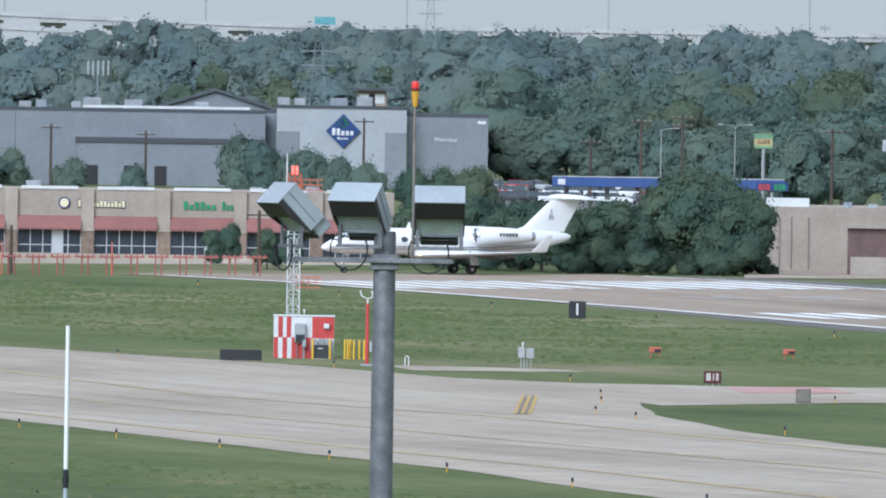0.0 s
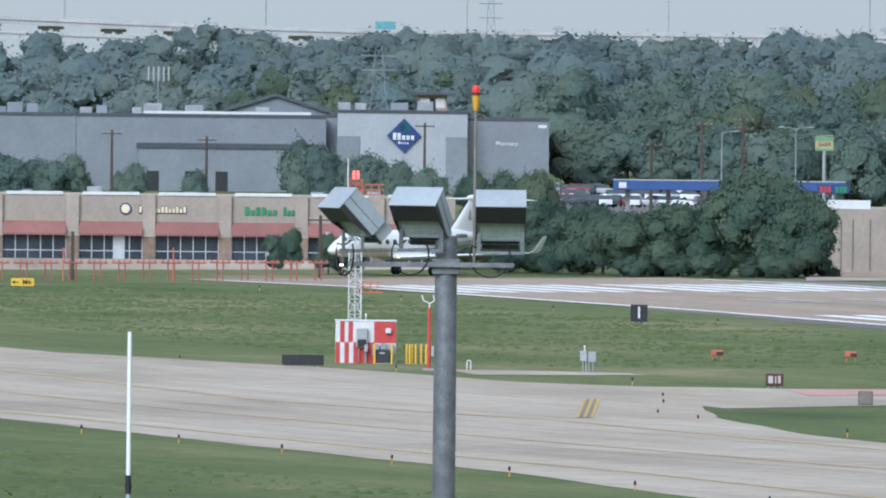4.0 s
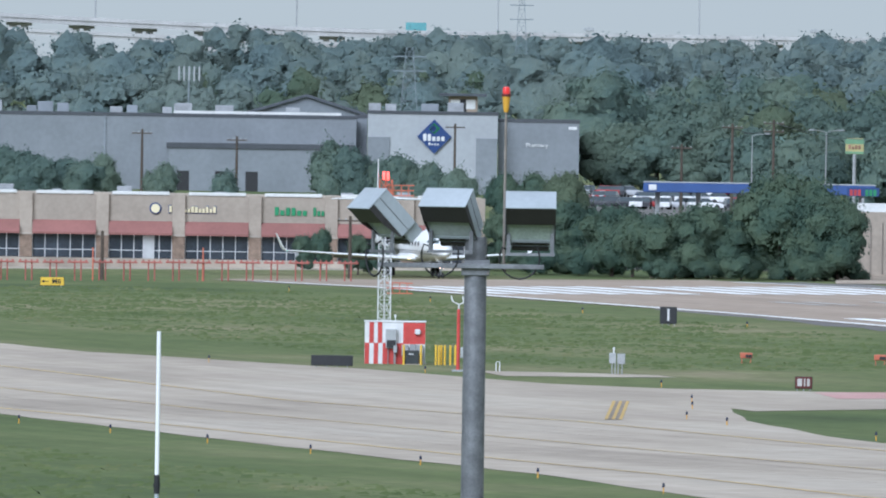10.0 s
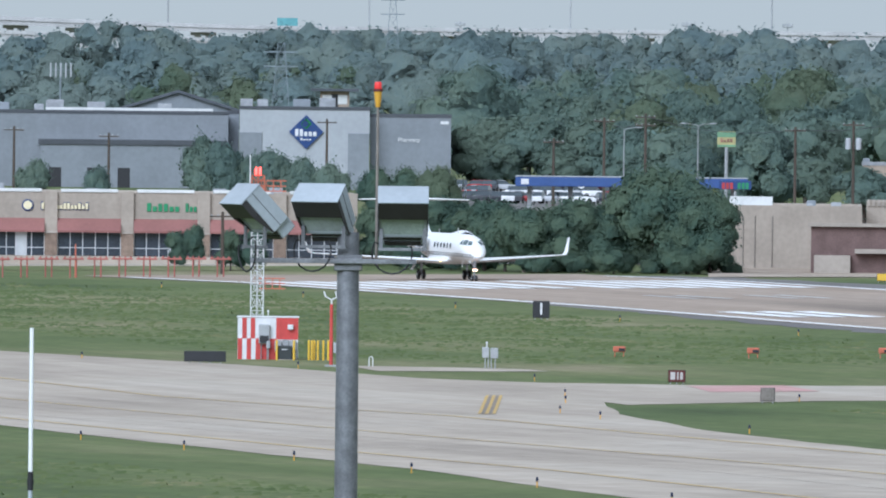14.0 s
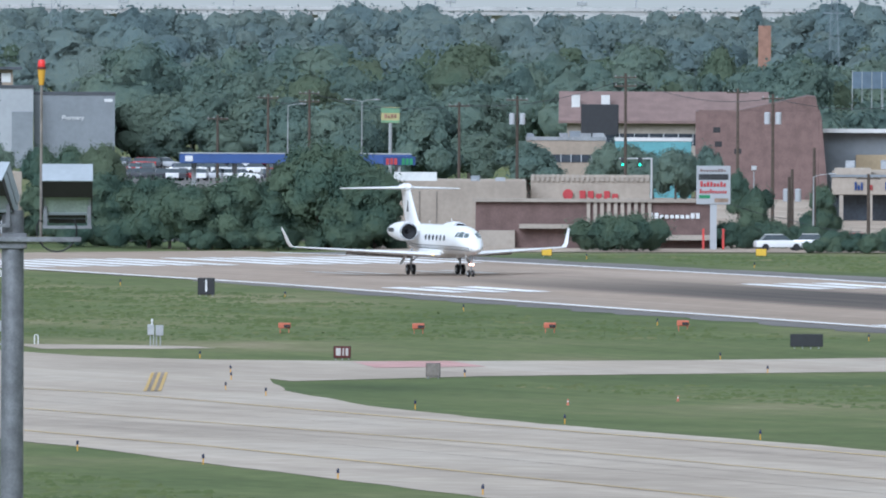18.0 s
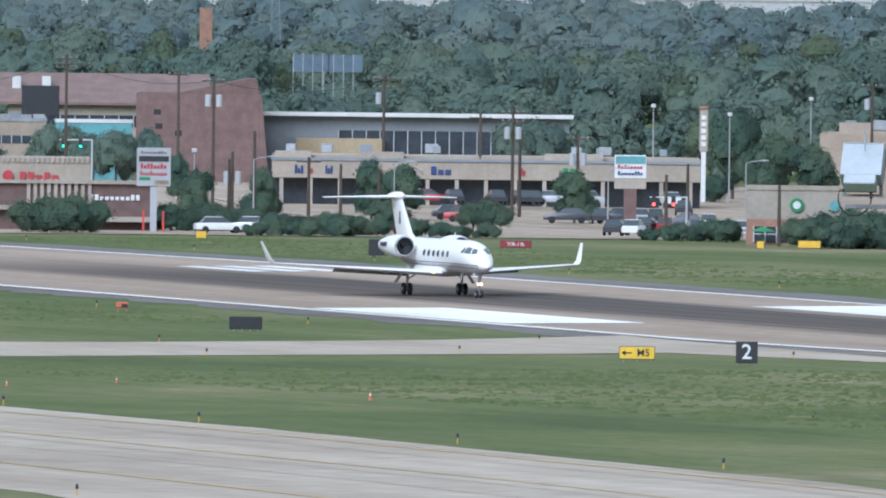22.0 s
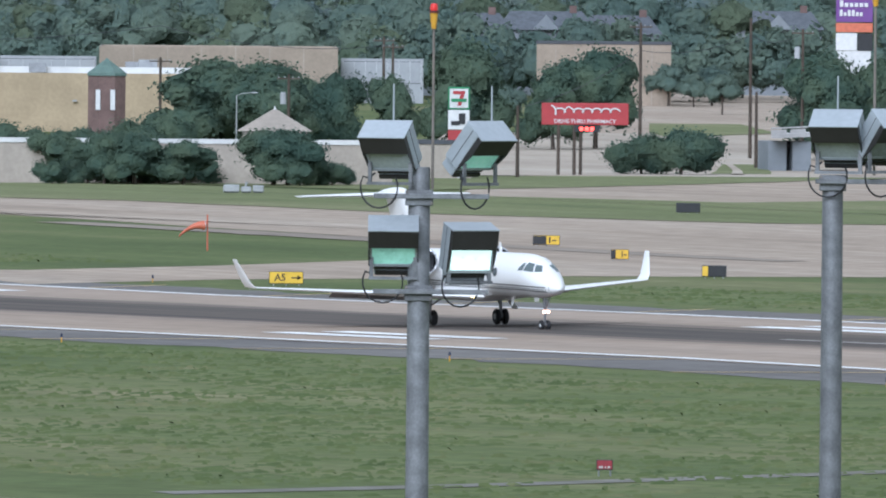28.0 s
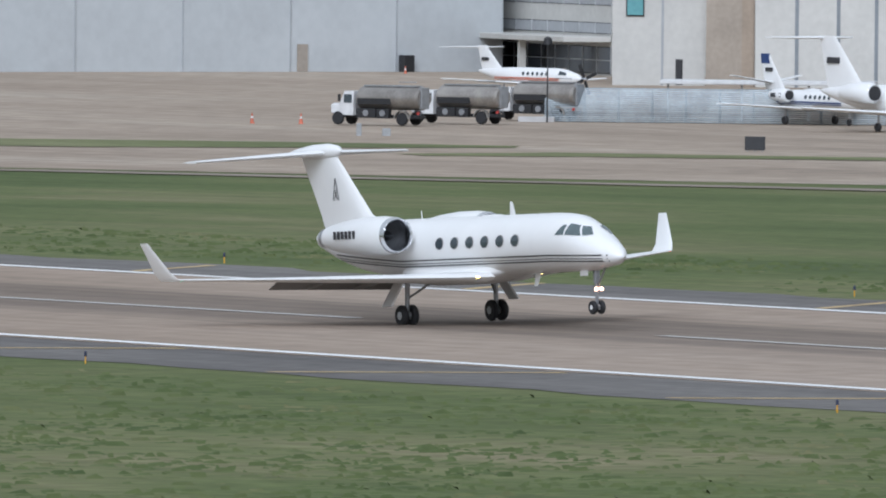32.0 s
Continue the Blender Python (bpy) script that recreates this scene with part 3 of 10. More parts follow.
        part("spinner", Geo().loft([[(x, c.y + r * math.cos(2 * math.pi * i / 14), c.z + r * math.sin(2 * math.pi * i / 14)) for i in range(14)] for x, r in ((-1.05, 0.19), (-0.85, 0.13), (-0.72, 0.03))]), FAN, engine, smooth=True)
        part("exhaust", Geo().loft([[(x, c.y + r * math.cos(2 * math.pi * i / 20), c.z + r * math.sin(2 * math.pi * i / 20)) for i in range(20)] for x, r in ((-5.5, 0.46), (-6.1, 0.40), (-6.05, 0.33), (-5.5, 0.33))]), STEEL, engine, smooth=True)
        g = Geo()
        g.loft([foil(-1.6, side * 0.9, 3.55, 3.4, 0.12), foil(-1.6, side * 1.5, 3.52, 3.2, 0.12)])
        part("pylon", g, WHITE, jet, smooth=True)
        # cabin windows
        for k in range(6):
            x, z = 1.35 + 1.21 * k, 3.07
            for nm, q, o, ma in (("window_surround", 0.335, 0.012, BELLY), ("cabin_window", 0.285, 0.022, GLASS)):
                g = Geo()
                pts = [skin(x + q * math.cos(2 * math.pi * i / 18), z + q * 0.74 * math.sin(2 * math.pi * i / 18), side, o) for i in range(18)]
                g.add([skin(x, z, side, o)] + pts, [(0, i + 1, (i + 1) % 18 + 1) for i in range(18)])
                part(nm, g, ma, fuselage)
        # cockpit glazing
        for corners in (((10.40, 3.22), (10.95, 3.22), (10.90, 3.60), (10.72, 3.60)), ((11.03, 3.21), (11.90, 3.15), (11.52, 3.55), (11.02, 3.64)), ((11.98, 3.14), (12.32, 3.16), (11.88, 3.47), (11.62, 3.53))):
            g = Geo()
            skin_patch(g, corners, side, 0.02)
            part("cockpit_window", g, COCKPIT_GLASS, fuselage, "dark cockpit glass", True)
        # pinstripes
        for k, (z0, w) in enumerate(((2.40, 0.055), (2.28, 0.03), (2.17, 0.05))):
            g = Geo()
            xs = [13.4 - 0.5 * i for i in range(44)]
            n0 = len(g.v)
            for x in xs:
                lift = -0.10 * max(0, (x - 10) / 3.5) + 0.06 * max(0, -x - 2)
                zz = z0 + lift
                g.v += [tuple(skin(x, zz, side, 0.012)), tuple(skin(x, zz + w, side, 0.012))]
            for i in range(len(xs) - 1):
                g.f.append((2 * i, 2 * i + 1, 2 * i + 3, 2 * i + 2))
            part("pinstripe", g, PINSTRIPE, fuselage)
        # main gear
        gear = part("main_gear_leg", Geo().tube((0, side * 2.08, 0.4), (0.1, side * 2.02, 2.1), 0.09, 0.11, 10).tube((0.05, side * 2.05, 1.1), (0.9, side * 1.3, 1.75), 0.05, 0.05).box(-0.12, 0.12, side * 2.08 - 0.3, side * 2.08 + 0.3, 0.36, 0.5, 0.03), STEEL, jet)
        LEGS.append(gear)
        for dy in (-0.23, 0.23):
            wheel = part("main_wheel", Geo().disc((0, side * 2.08 + dy, 0.43), (0, 1, 0), 0.2, 0.43, 0.24), TYRE, gear, "black tyre", True)
            part("wheel_rim", Geo().disc((0, side * 2.08 + dy, 0.43), (0, 1, 0), 0.03, 0.21, 0.27), RIM, gear, smooth=True)
        part("gear_door", Geo().loft([[(x, side * 2.34, 1.72), (x, side * 2.40, 1.74), (x, side * 2.98, 0.84), (x, side * 2.92, 0.82)] for x in (-0.42, 0.32)]), WHITE, gear, "white gear door splayed outwards")
    # nose gear
    gear = part("nose_gear_leg", Geo().tube((11.6, 0, 0.3), (11.78, 0, 2.2), 0.07, 0.09, 10).tube((11.6, 0, 0.95), (12.5, 0, 1.9), 0.04, 0.04).box(11.5, 11.7, -0.2, 0.2, 0.24, 0.34, 0.02).box(11.62, 11.78, -0.12, 0.12, 1.2, 1.75, 0.02), STEEL, jet)
    LEGS.append(gear)
    for dy in (-0.18, 0.18):
        part("nose_wheel", Geo().disc((11.6, dy, 0.275), (0, 1, 0), 0.12, 0.275, 0.17), TYRE, gear, "black tyre", True)
        part("wheel_rim", Geo().disc((11.6, dy, 0.275), (0, 1, 0), 0.02, 0.13, 0.19), WHITE, gear, smooth=True)
    part("gear_door", Geo().box(10.95, 11.55, -0.32, -0.29, 1.55, 2.1, 0.01), WHITE, gear)
    for dy in (-0.12, 0.12):
        part("landing_lamp", Geo().disc((11.83, dy, 1.0), (1, 0, 0), 0.0, 0.085, 0.08, 14), GLOW_WARM, gear, "lit landing lamp")
    # tail
    g = Geo()
    g.loft([foil(-4.6, 0, 3.9, 5.4, 0.055, up=True), foil(-6.0, 0, 4.35, 4.2, 0.09, up=True), foil(-8.75, 0, 6.85, 2.9, 0.09, up=True)])
    fin = part("fin", g, WHITE, jet, "swept white tail fin", True)
    g = Geo()
    g.loft([ring(x, 7.0, ry, rz, 16) for x, ry, rz in ((-8.3, 0.04, 0.04), (-8.6, 0.2, 0.22), (-9.3, 0.3, 0.32), (-10.6, 0.32, 0.3), (-11.8, 0.2, 0.18), (-12.6, 0.05, 0.05))])
    part("tail_bullet", g, WHITE, jet, smooth=True)
    for side in (1, -1):
        g = Geo()
        g.loft([foil(-9.1, side * 0.1, 6.95, 2.9, 0.09), foil(-11.5, side * 4.95, 6.86, 1.25, 0.08)])
        part("tailplane", g, WHITE, jet, "white horizontal tailplane", True)
    # slim monogram on the fin
    for side in (1, -1):
        y = side * 0.2
        for a, b in (((-8.62, 5.90), (-8.86, 5.0)), ((-8.62, 5.90), (-8.38, 5.0)), ((-8.74, 5.45), (-8.5, 5.0)), ((-8.50, 5.45), (-8.74, 5.0))):
            part("emblem_stroke", Geo().tube((a[0], y, a[1]), (b[0], y, b[1]), 0.017, 0.017, 4), PINSTRIPE, fin, "slim dark emblem stroke")
    # antennas
    g = Geo().loft([foil(5.6, 0, 4.0, 0.5, 0.06, up=True), foil(5.35, 0, 4.62, 0.2, 0.06, up=True)])
    part("blade_antenna", g, WHITE, jet, smooth=True)
    part("rod_antenna", Geo().tube((-2.0, 0, 4.05), (-2.0, 0, 4.4), 0.02, 0.015, 6), WHITE, jet)
    part("belly_antenna", Geo().loft([foil(7.4, 0, 1.75, 0.5, 0.06, up=True), foil(7.0, 0, 1.2, 0.25, 0.06, up=True)]), WHITE, jet, smooth=True)
    g = Geo()
    g.loft([ring(x, z, 0.3, rz, 14) for x, z, rz in ((4.5, 4.02, 0.01), (4.2, 4.05, 0.09), (3.2, 4.05, 0.09), (2.9, 4.02, 0.01))])
    part("antenna_dome", g, WHITE, jet, smooth=True)
    # registration on the engine, as bars
    for side in (1, -1):
        for i in range(6):
            x = -2.4 - 0.31 * i
            part("registration_bar", Geo().box(x - 0.2, x, side * 2.15 + side * 0.775, side * 2.15 + side * 0.80, 3.44, 3.76), PINSTRIPE, jet)
    return jet


JET = build_jet()


# ---- floodlight poles near the lookout ----
GALV = mat("galvanised_steel", (0.205, 0.212, 0.22), 0.6, 0.3, 0.16, 6, 0.15, fine=6)
SHEET_METAL = mat("brushed_aluminium_sheet", (0.44, 0.48, 0.51), 0.5, 0.4, 0.05, 2)
VISOR = mat("black_visor", (0.028, 0.026, 0.025), 0.5, 0, 0.1, 4)
LENS = mat("pale_lens_glass", (0.34, 0.38, 0.36), 0.1, 0, 0.08, 3)
LENS_PALE = mat("pale_green_lens_glass", (0.40, 0.47, 0.42), 0.15, 0, 0.12, 4)
LENS_GREEN = mat("greenish_lit_lens", (0.45, 0.85, 0.65), 0.2, 0, 0.15, 3, emit=0.16)
LENS_LIT = mat("bright_lit_lens", (0.80, 1.0, 0.84), 0.2, 0, 0.35, 9, emit=0.85)
CABLE = mat("black_cable", (0.015, 0.015, 0.017), 0.6, 0, 0.1, 4)
RED_LAMP = mat("red_beacon_glass", (0.62, 0.03, 0.025), 0.25, 0, 0.05, 4, emit=0.15)
DARK_RED = mat("dark_red_casting", (0.10, 0.018, 0.015), 0.4, 0, 0.05, 4)
YELLOW = mat("yellow_enamel", (0.62, 0.33, 0.03), 0.45, 0, 0.06, 4)
RUSTY = mat("weathered_conduit", (0.24, 0.21, 0.18), 0.6, 0.3, 0.12, 6)


def flood_head(parent, x, z, yaw, tilt, lens, arm=0.24, back=0.0):
    """A boxy floodlight on its bracket, leaning forward by tilt; yaw 0 faces the lookout."""
    mb = pose(x, -0.14 - back, z, 0, 0, yaw)
    m = mb @ pose(0, 0, 0, tilt, 0, 0)
    w, L, T = 0.285, 0.26, 0.24
    g = Geo().box(-w, w, 0, T, -L, L, 0.006)
    g.box(-w - 0.004, w + 0.004, -0.085, T + 0.004, L + 0.001, L + 0.013)
    head = part("floodlight", g.moved(m), SHEET_METAL, parent, "boxy aluminium floodlight")
    part("visor", Geo().box(-w, w, -0.08, -0.002, 0.03, L, 0.004).moved(m), VISOR, head, "black visor")
    for sx in (-1, 1):
        a, b = sorted((sx * (w - 0.001), sx * (w - 0.012)))
        vs = [(q, yy, zz) for q in (a, b) for yy, zz in ((-0.08, 0.029), (-0.002, 0.029), (-0.002, -L + 0.01), (-0.02, -L + 0.01))]
        part("visor_cheek", Geo().add(vs, [(0, 1, 2, 3), (7, 6, 5, 4)] + [(i, 4 + i, 4 + (i + 1) % 4, (i + 1) % 4) for i in range(4)]).moved(m), VISOR, head)
    part("lens", Geo().box(-w + 0.04, w - 0.04, -0.012, -0.002, -L + 0.035, 0.028).moved(m), lens, head, "glass lens in a dark frame")
    g = Geo().box(-w + 0.013, w - 0.013, -0.018, -0.002, -L, -L + 0.034).box(-w + 0.013, -w + 0.039, -0.016, -0.002, -L + 0.035, 0.028).box(w - 0.039, w - 0.013, -0.016, -0.002, -L + 0.035, 0.028)
    part("lens_frame", g.moved(m), SHEET_METAL, head)
    part("seam", Geo().box(-w - 0.004, w + 0.004, T * 0.42, T * 0.46, -L + 0.01, L - 0.005).moved(m), GALV, head)
    part("ballast_box", Geo().box(-w * 0.78, w * 0.78, 0.05, T + 0.02, -L - 0.16, -L - 0.003, 0.012).moved(m), SHEET_METAL, head, "aluminium ballast box")
    for q in (0.15, 0.07):
        part("ballast_fin", Geo().box(-w * 0.74, w * 0.74, 0.03, 0.049, -L - q, -L - q + 0.05).moved(m), VISOR, head)
    for sx in (-1, 1):
        part("bracket_arm", Geo().box(sx * 0.25 - 0.022, sx * 0.25 + 0.022, 0.06, 0.085, -arm - 0.1, -0.12).moved(mb), GALV, head, "galvanised bracket arm")
    part("bracket", Geo().box(-0.28, 0.28, 0.04, 0.10, -arm - 0.135, -arm - 0.101).moved(mb), GALV, head, "galvanised bracket plate")
    c = -1 if yaw < 90 else 1
    pts = [mb @ Vector((c * 0.22, 0.16, -0.24)), mb @ Vector((c * 0.28, 0.1, -0.30))]
    for k in range(13):                            # a loop of slack
        a = math.radians(-30 + 20 * k)
        pts.append(mb @ Vector((c * (0.12 + 0.23 * math.cos(a)), 0.03, -arm - 0.16 - 0.24 * math.sin(a))))
    part("cable", Geo().pipe(pts, 0.011, 6), CABLE, head)
    return head


def beacon(parent, x, z0, z1, whip=None):
    g = Geo().tube((x, 0.02, z0), (x, 0.02, z1 - 0.26), 0.017, 0.015, 8)
    part("beacon_rod", g, RUSTY, parent, "slender conduit rod")
    part("beacon_base", Geo().tube((x, 0.02, z1 - 0.27), (x, 0.02, z1 - 0.21), 0.025, 0.035, 12).tube((x, 0.02, z1 - 0.21), (x, 0.02, z1 - 0.09), 0.035, 0.046, 12), YELLOW, parent, "yellow beacon base", True)
    part("beacon_collar", Geo().tube((x, 0.02, z1 - 0.09), (x, 0.02, z1 - 0.06), 0.054, 0.054, 14), DARK_RED, parent, "dark red collar")
    g = Geo()
    g.loft([[(x + r * math.cos(i * math.pi / 7), 0.02 + r * math.sin(i * math.pi / 7), z) for i in range(14)] for r, z in ((0.042, z1 - 0.06), (0.043, z1 - 0.005), (0.036, z1 + 0.015), (0.02, z1 + 0.022))])
    part("beacon_lamp", g, RED_LAMP, parent, "red obstruction lamp", True)
    if whip:
        part("whip_rod", Geo().tube((x + 0.08, 0.02, z1 - 0.34), (x + 0.08, 0.02, z1 + whip), 0.008, 0.006, 6).tube((x, 0.02, z1 - 0.33), (x + 0.08, 0.02, z1 - 0.33), 0.008, 0.008, 6), SHEET_METAL, parent)


def flood_pole(brg, dist, top, heads, bars, mast=None, whips=(), radius=0.145, far=False, label="tall galvanised floodlight pole carrying boxy lamps"):
    """heads: (x, height, yaw, tilt, lens); bars: (height, x0, x1); heights over the datum; far: heads behind the shaft."""
    m = at(brg, dist)
    z0 = m.translation.z
    pole = thing("floodlight_pole", m, label, "floodlight", "floodlight poles")
    n, g = 24, Geo()
    g.loft([[(r * math.cos(2 * math.pi * i / n), r * math.sin(2 * math.pi * i / n), z) for i in range(n)] for r, z in ((radius * 1.35, 0), (radius * 1.0, top - z0 - 3), (radius * 0.95, top - z0 - 0.02), (radius * 0.9, top - z0))])
    part("pole_shaft", g, GALV, pole, "galvanised steel shaft with mottled zinc", True)
    part("pole_foot", Geo().box(-0.35, 0.35, -0.35, 0.35, -0.1, 0.08, 0.03), GALV, pole)
    for z, x0, x1 in bars:
        z -= z0
        part("crossbar", Geo().box(x0, x1, radius + 0.021 if far else -radius - 0.07, radius + 0.08 if far else -radius - 0.013, z - 0.028, z + 0.028, 0.006), GALV, pole, "galvanised crossbar")
        part("clamp", Geo().box(-radius - 0.03, radius + 0.03, -radius - 0.012, radius + 0.02, z - 0.11, z + 0.07, 0.01), GALV, pole)
        for sx, dz in ((-1, 0.05), (1, -0.08)):
            part("clamp_bolt", Geo().tube((sx * (radius + 0.01), -radius - 0.03, z + dz), (sx * (radius + 0.01), radius, z + dz), 0.014), RUSTY, pole)
    for x, z, yaw, tilt, lens in heads:
        flood_head(pole, x, z - z0, yaw, tilt, lens, back=-0.34 - radius if far else 0.06)
    if mast:
        beacon(pole, mast[0], mast[1] - z0, mast[2] - z0, mast[3] if len(mast) > 3 else None)
    for x, a, b in whips:
        part("whip_rod", Geo().tube((x, 0.05, a - z0), (x, 0.05, b - z0), 0.011, 0.009, 6), SHEET_METAL, pole)
    return pole


flood_pole(-0.178, 200, 19.98, [(-1.13, 20.16, -64, 45, LENS), (-0.31, 20.17, -22, 39, LENS), (0.62, 20.15, 0, 35, LENS_PALE)], [(19.65, -1.12, 0.78)], (0.32, 19.68, 21.68), radius=0.132)
flood_pole(4.607, 240, 19.80, [(-0.72, 19.95, 172, 36, LENS), (0.22, 19.95, 163, 36, LENS), (1.10, 19.96, 76, 42, LENS)], [(19.44, -0.97, 0.83)], (-0.33, 19.45, 21.54, 0.26), [(-0.71, 20.2, 20.5), (1.05, 20.2, 20.48)], radius=0.140, far=True)
flood_pole(8.450, 200, 19.75, [(-0.36, 19.92, -22, 37, LENS), (0.74, 19.92, 45, 43, LENS_GREEN), (-0.29, 18.84, 0, 33, LENS_GREEN), (0.60, 18.80, 22, 16, LENS_LIT)], [(19.42, -0.52, 0.80), (18.33, -0.52, 0.80)], (0.15, 19.5, 21.60), [(-0.30, 20.2, 20.7), (0.82, 20.2, 20.68)], label="tall galvanised floodlight pole with two tiers of lit lamps", radius=0.130)
flood_pole(9.802, 200, 19.66, [(0.05, 20.09, -14, 37, LENS), (0.66, 20.10, 38, 41, LENS), (1.09, 20.12, 58, 43, LENS)], [(19.63, -0.2, 0.87)], (0.47, 19.7, 21.9), [(0.05, 20.3, 20.83), (1.0, 20.3, 20.87)], radius=0.124)
flood_pole(11.222, 200, 19.88, [(0.17, 20.30, 18, 37, LENS_GREEN), (0.66, 20.36, 50, 43, LENS_GREEN), (0.88, 20.36, 64, 45, LENS)], [(19.90, -0.1, 0.9)], (0.32, 20.1, 22.2), [(0.20, 20.6, 20.95), (0.78, 20.6, 20.98)], radius=0.116)
flood_pole(12.322, 200, 20.40, [(0.17, 20.60, 188, 37, LENS), (0.62, 20.50, 68, 45, LENS_LIT), (0.27, 19.68, 190, 37, LENS), (0.63, 19.60, 70, 47, LENS)], [(20.12, 0.0, 0.75), (19.22, 0.0, 0.75)], (0.2, 20.2, 22.4), [(0.66, 20.85, 21.4)], label="tall galvanised floodlight pole with two tiers of lamps", radius=0.116, far=True)


def marker_mast():
    m = at(-1.21, 150)
    z0 = m.translation.z
    mast = thing("marker_mast", m, "slim white mast with a black band", "mast")
    part("shaft", Geo().tube((0, 0, 0), (0, 0, 18.4 - z0), 0.022, 0.019, 12), SHEET_METAL, mast, "slim white lower shaft", True)
    part("sleeve", Geo().tube((0, 0, 18.37 - z0), (0, 0, 18.53 - z0), 0.026, 0.024, 12).tube((0, 0, 18.42 - z0), (0, 0, 18.46 - z0), 0.03, 0.03, 12), TYRE, mast, "black sleeve", True)
    part("tip", Geo().tube((0, 0, 18.5 - z0), (0, 0, 19.76 - z0), 0.019, 0.018, 12), WHITE, mast, "white upper rod", True)


marker_mast()

# ---- trees ----
def leaf_mat(name, dark, mid, light, scale):
    """Leaves: hue drifting from tree to tree and from leaf to leaf, with some light passing through."""
    ma = bpy.data.materials.new(name)
    ma.use_nodes = True
    nt = ma.node_tree
    b = nt.nodes["Principled BSDF"]
    b.inputs["Roughness"].default_value, b.inputs["Specular IOR Level"].default_value = 0.75, 0.12
    geo = nt.nodes.new("ShaderNodeNewGeometry")
    info = nt.nodes.new("ShaderNodeObjectInfo")
    n1 = nt.nodes.new("ShaderNodeTexNoise")
    n1.inputs["Scale"].default_value, n1.inputs["Detail"].default_value = scale, 1.5
    nt.links.new(geo.outputs["Position"], n1.inputs["Vector"])
    s1 = nt.nodes.new("ShaderNodeMath")
    s1.operation, s1.inputs[1].default_value = "MULTIPLY_ADD", 0.22
    nt.links.new(info.outputs["Random"], s1.inputs[0])
    nt.links.new(n1.outputs["Fac"], s1.inputs[2])
    s2 = nt.nodes.new("ShaderNodeMath")
    s2.operation, s2.inputs[1].default_value = "MULTIPLY_ADD", 0.07
    nt.links.new(geo.outputs["Random Per Island"], s2.inputs[0])
    nt.links.new(s1.outputs[0], s2.inputs[2])
    ramp = nt.nodes.new("ShaderNodeValToRGB")
    el = ramp.color_ramp.elements
    el.new(0.5)
    for e, p, c in zip(el, (0.36, 0.56, 0.80), (dark, mid, light)):
        e.position, e.color = p, (*c, 1)
    nt.links.new(ramp.outputs["Color"], b.inputs["Base Color"])
    n2 = nt.nodes.new("ShaderNodeTexNoise")          # clusters of leaves
    n2.inputs["Scale"].default_value, n2.inputs["Detail"].default_value, n2.inputs["Roughness"].default_value = 1.1, 5, 0.65
    nt.links.new(geo.outputs["Position"], n2.inputs["Vector"])
    s3 = nt.nodes.new("ShaderNodeMath")
    s3.operation, s3.inputs[1].default_value = "MULTIPLY_ADD", 0.55
    nt.links.new(n2.outputs["Fac"], s3.inputs[0])
    sh = nt.nodes.new("ShaderNodeMath")
    sh.operation, sh.inputs[1].default_value = "SUBTRACT", 0.27
    nt.links.new(s2.outputs[0], sh.inputs[0])
    nt.links.new(sh.outputs[0], s3.inputs[2])
    nt.links.new(s3.outputs[0], ramp.inputs["Fac"])
    bp = nt.nodes.new("ShaderNodeBump")
    bp.inputs["Strength"].default_value, bp.inputs["Distance"].default_value = 0.8, 0.7
    nt.links.new(n2.outputs["Fac"], bp.inputs["Height"])
    nt.links.new(bp.outputs["Normal"], b.inputs["Normal"])
    tr = nt.nodes.new("ShaderNodeBsdfTranslucent")
    nt.links.new(ramp.outputs["Color"], tr.inputs["Color"])
    nt.links.new(bp.outputs["Normal"], tr.inputs["Normal"])
    mx = nt.nodes.new("ShaderNodeMixShader")
    mx.inputs["Fac"].default_value = 0.4
    nt.links.new(b.outputs["BSDF"], mx.inputs[1])
    nt.links.new(tr.outputs["BSDF"], mx.inputs[2])
    nt.links.new(mx.outputs["Shader"], nt.nodes["Material Output"].inputs["Surface"])
    return ma


# blue and paleness grow with distance: haze put into the leaf colours
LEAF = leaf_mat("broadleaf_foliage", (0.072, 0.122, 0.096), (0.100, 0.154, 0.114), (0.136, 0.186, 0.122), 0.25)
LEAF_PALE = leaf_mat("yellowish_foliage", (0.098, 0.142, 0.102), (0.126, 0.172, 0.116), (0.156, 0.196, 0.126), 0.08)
LEAF_FAR_HAZE = leaf_mat("hazed_far_foliage", (0.150, 0.208, 0.216), (0.184, 0.246, 0.242), (0.216, 0.266, 0.236), 0.05)
LEAF_MID_HAZE = leaf_mat("hazed_woodland_foliage", (0.118, 0.174, 0.156), (0.152, 0.214, 0.180), (0.186, 0.240, 0.182), 0.07)
# plain blue-grey, close in tone to the woods behind
FAINT_STEEL = mat("blue_grey_steel", (0.20, 0.235, 0.255), 0.7, 0.1, 0.1, 2)
BARK = mat("rough_bark", (0.12, 0.095, 0.075), 0.9, 0, 0.2, 3, 0.4)


WAVES = np.random.default_rng(77).normal(size=(3, 7, 3))
WAVES *= (np.array([2.4, 6.0, 13.0])[:, None] / np.linalg.norm(WAVES, axis=2))[..., None]


def bumpy(d, phase):
    """Uneven radius of a leafy lump along the directions d (n, 3), with three scales of relief."""
    out = np.ones(len(d))
    for k, amount in enumerate((0.13, 0.105, 0.075)):
        out += amount * np.sin(d @ WAVES[k].T + phase[:, None] * (1.7, 2.9, 4.3, 0.8, 3.1, 5.3, 2.2) * (k + 1)).sum(1) / 1.9
    return out


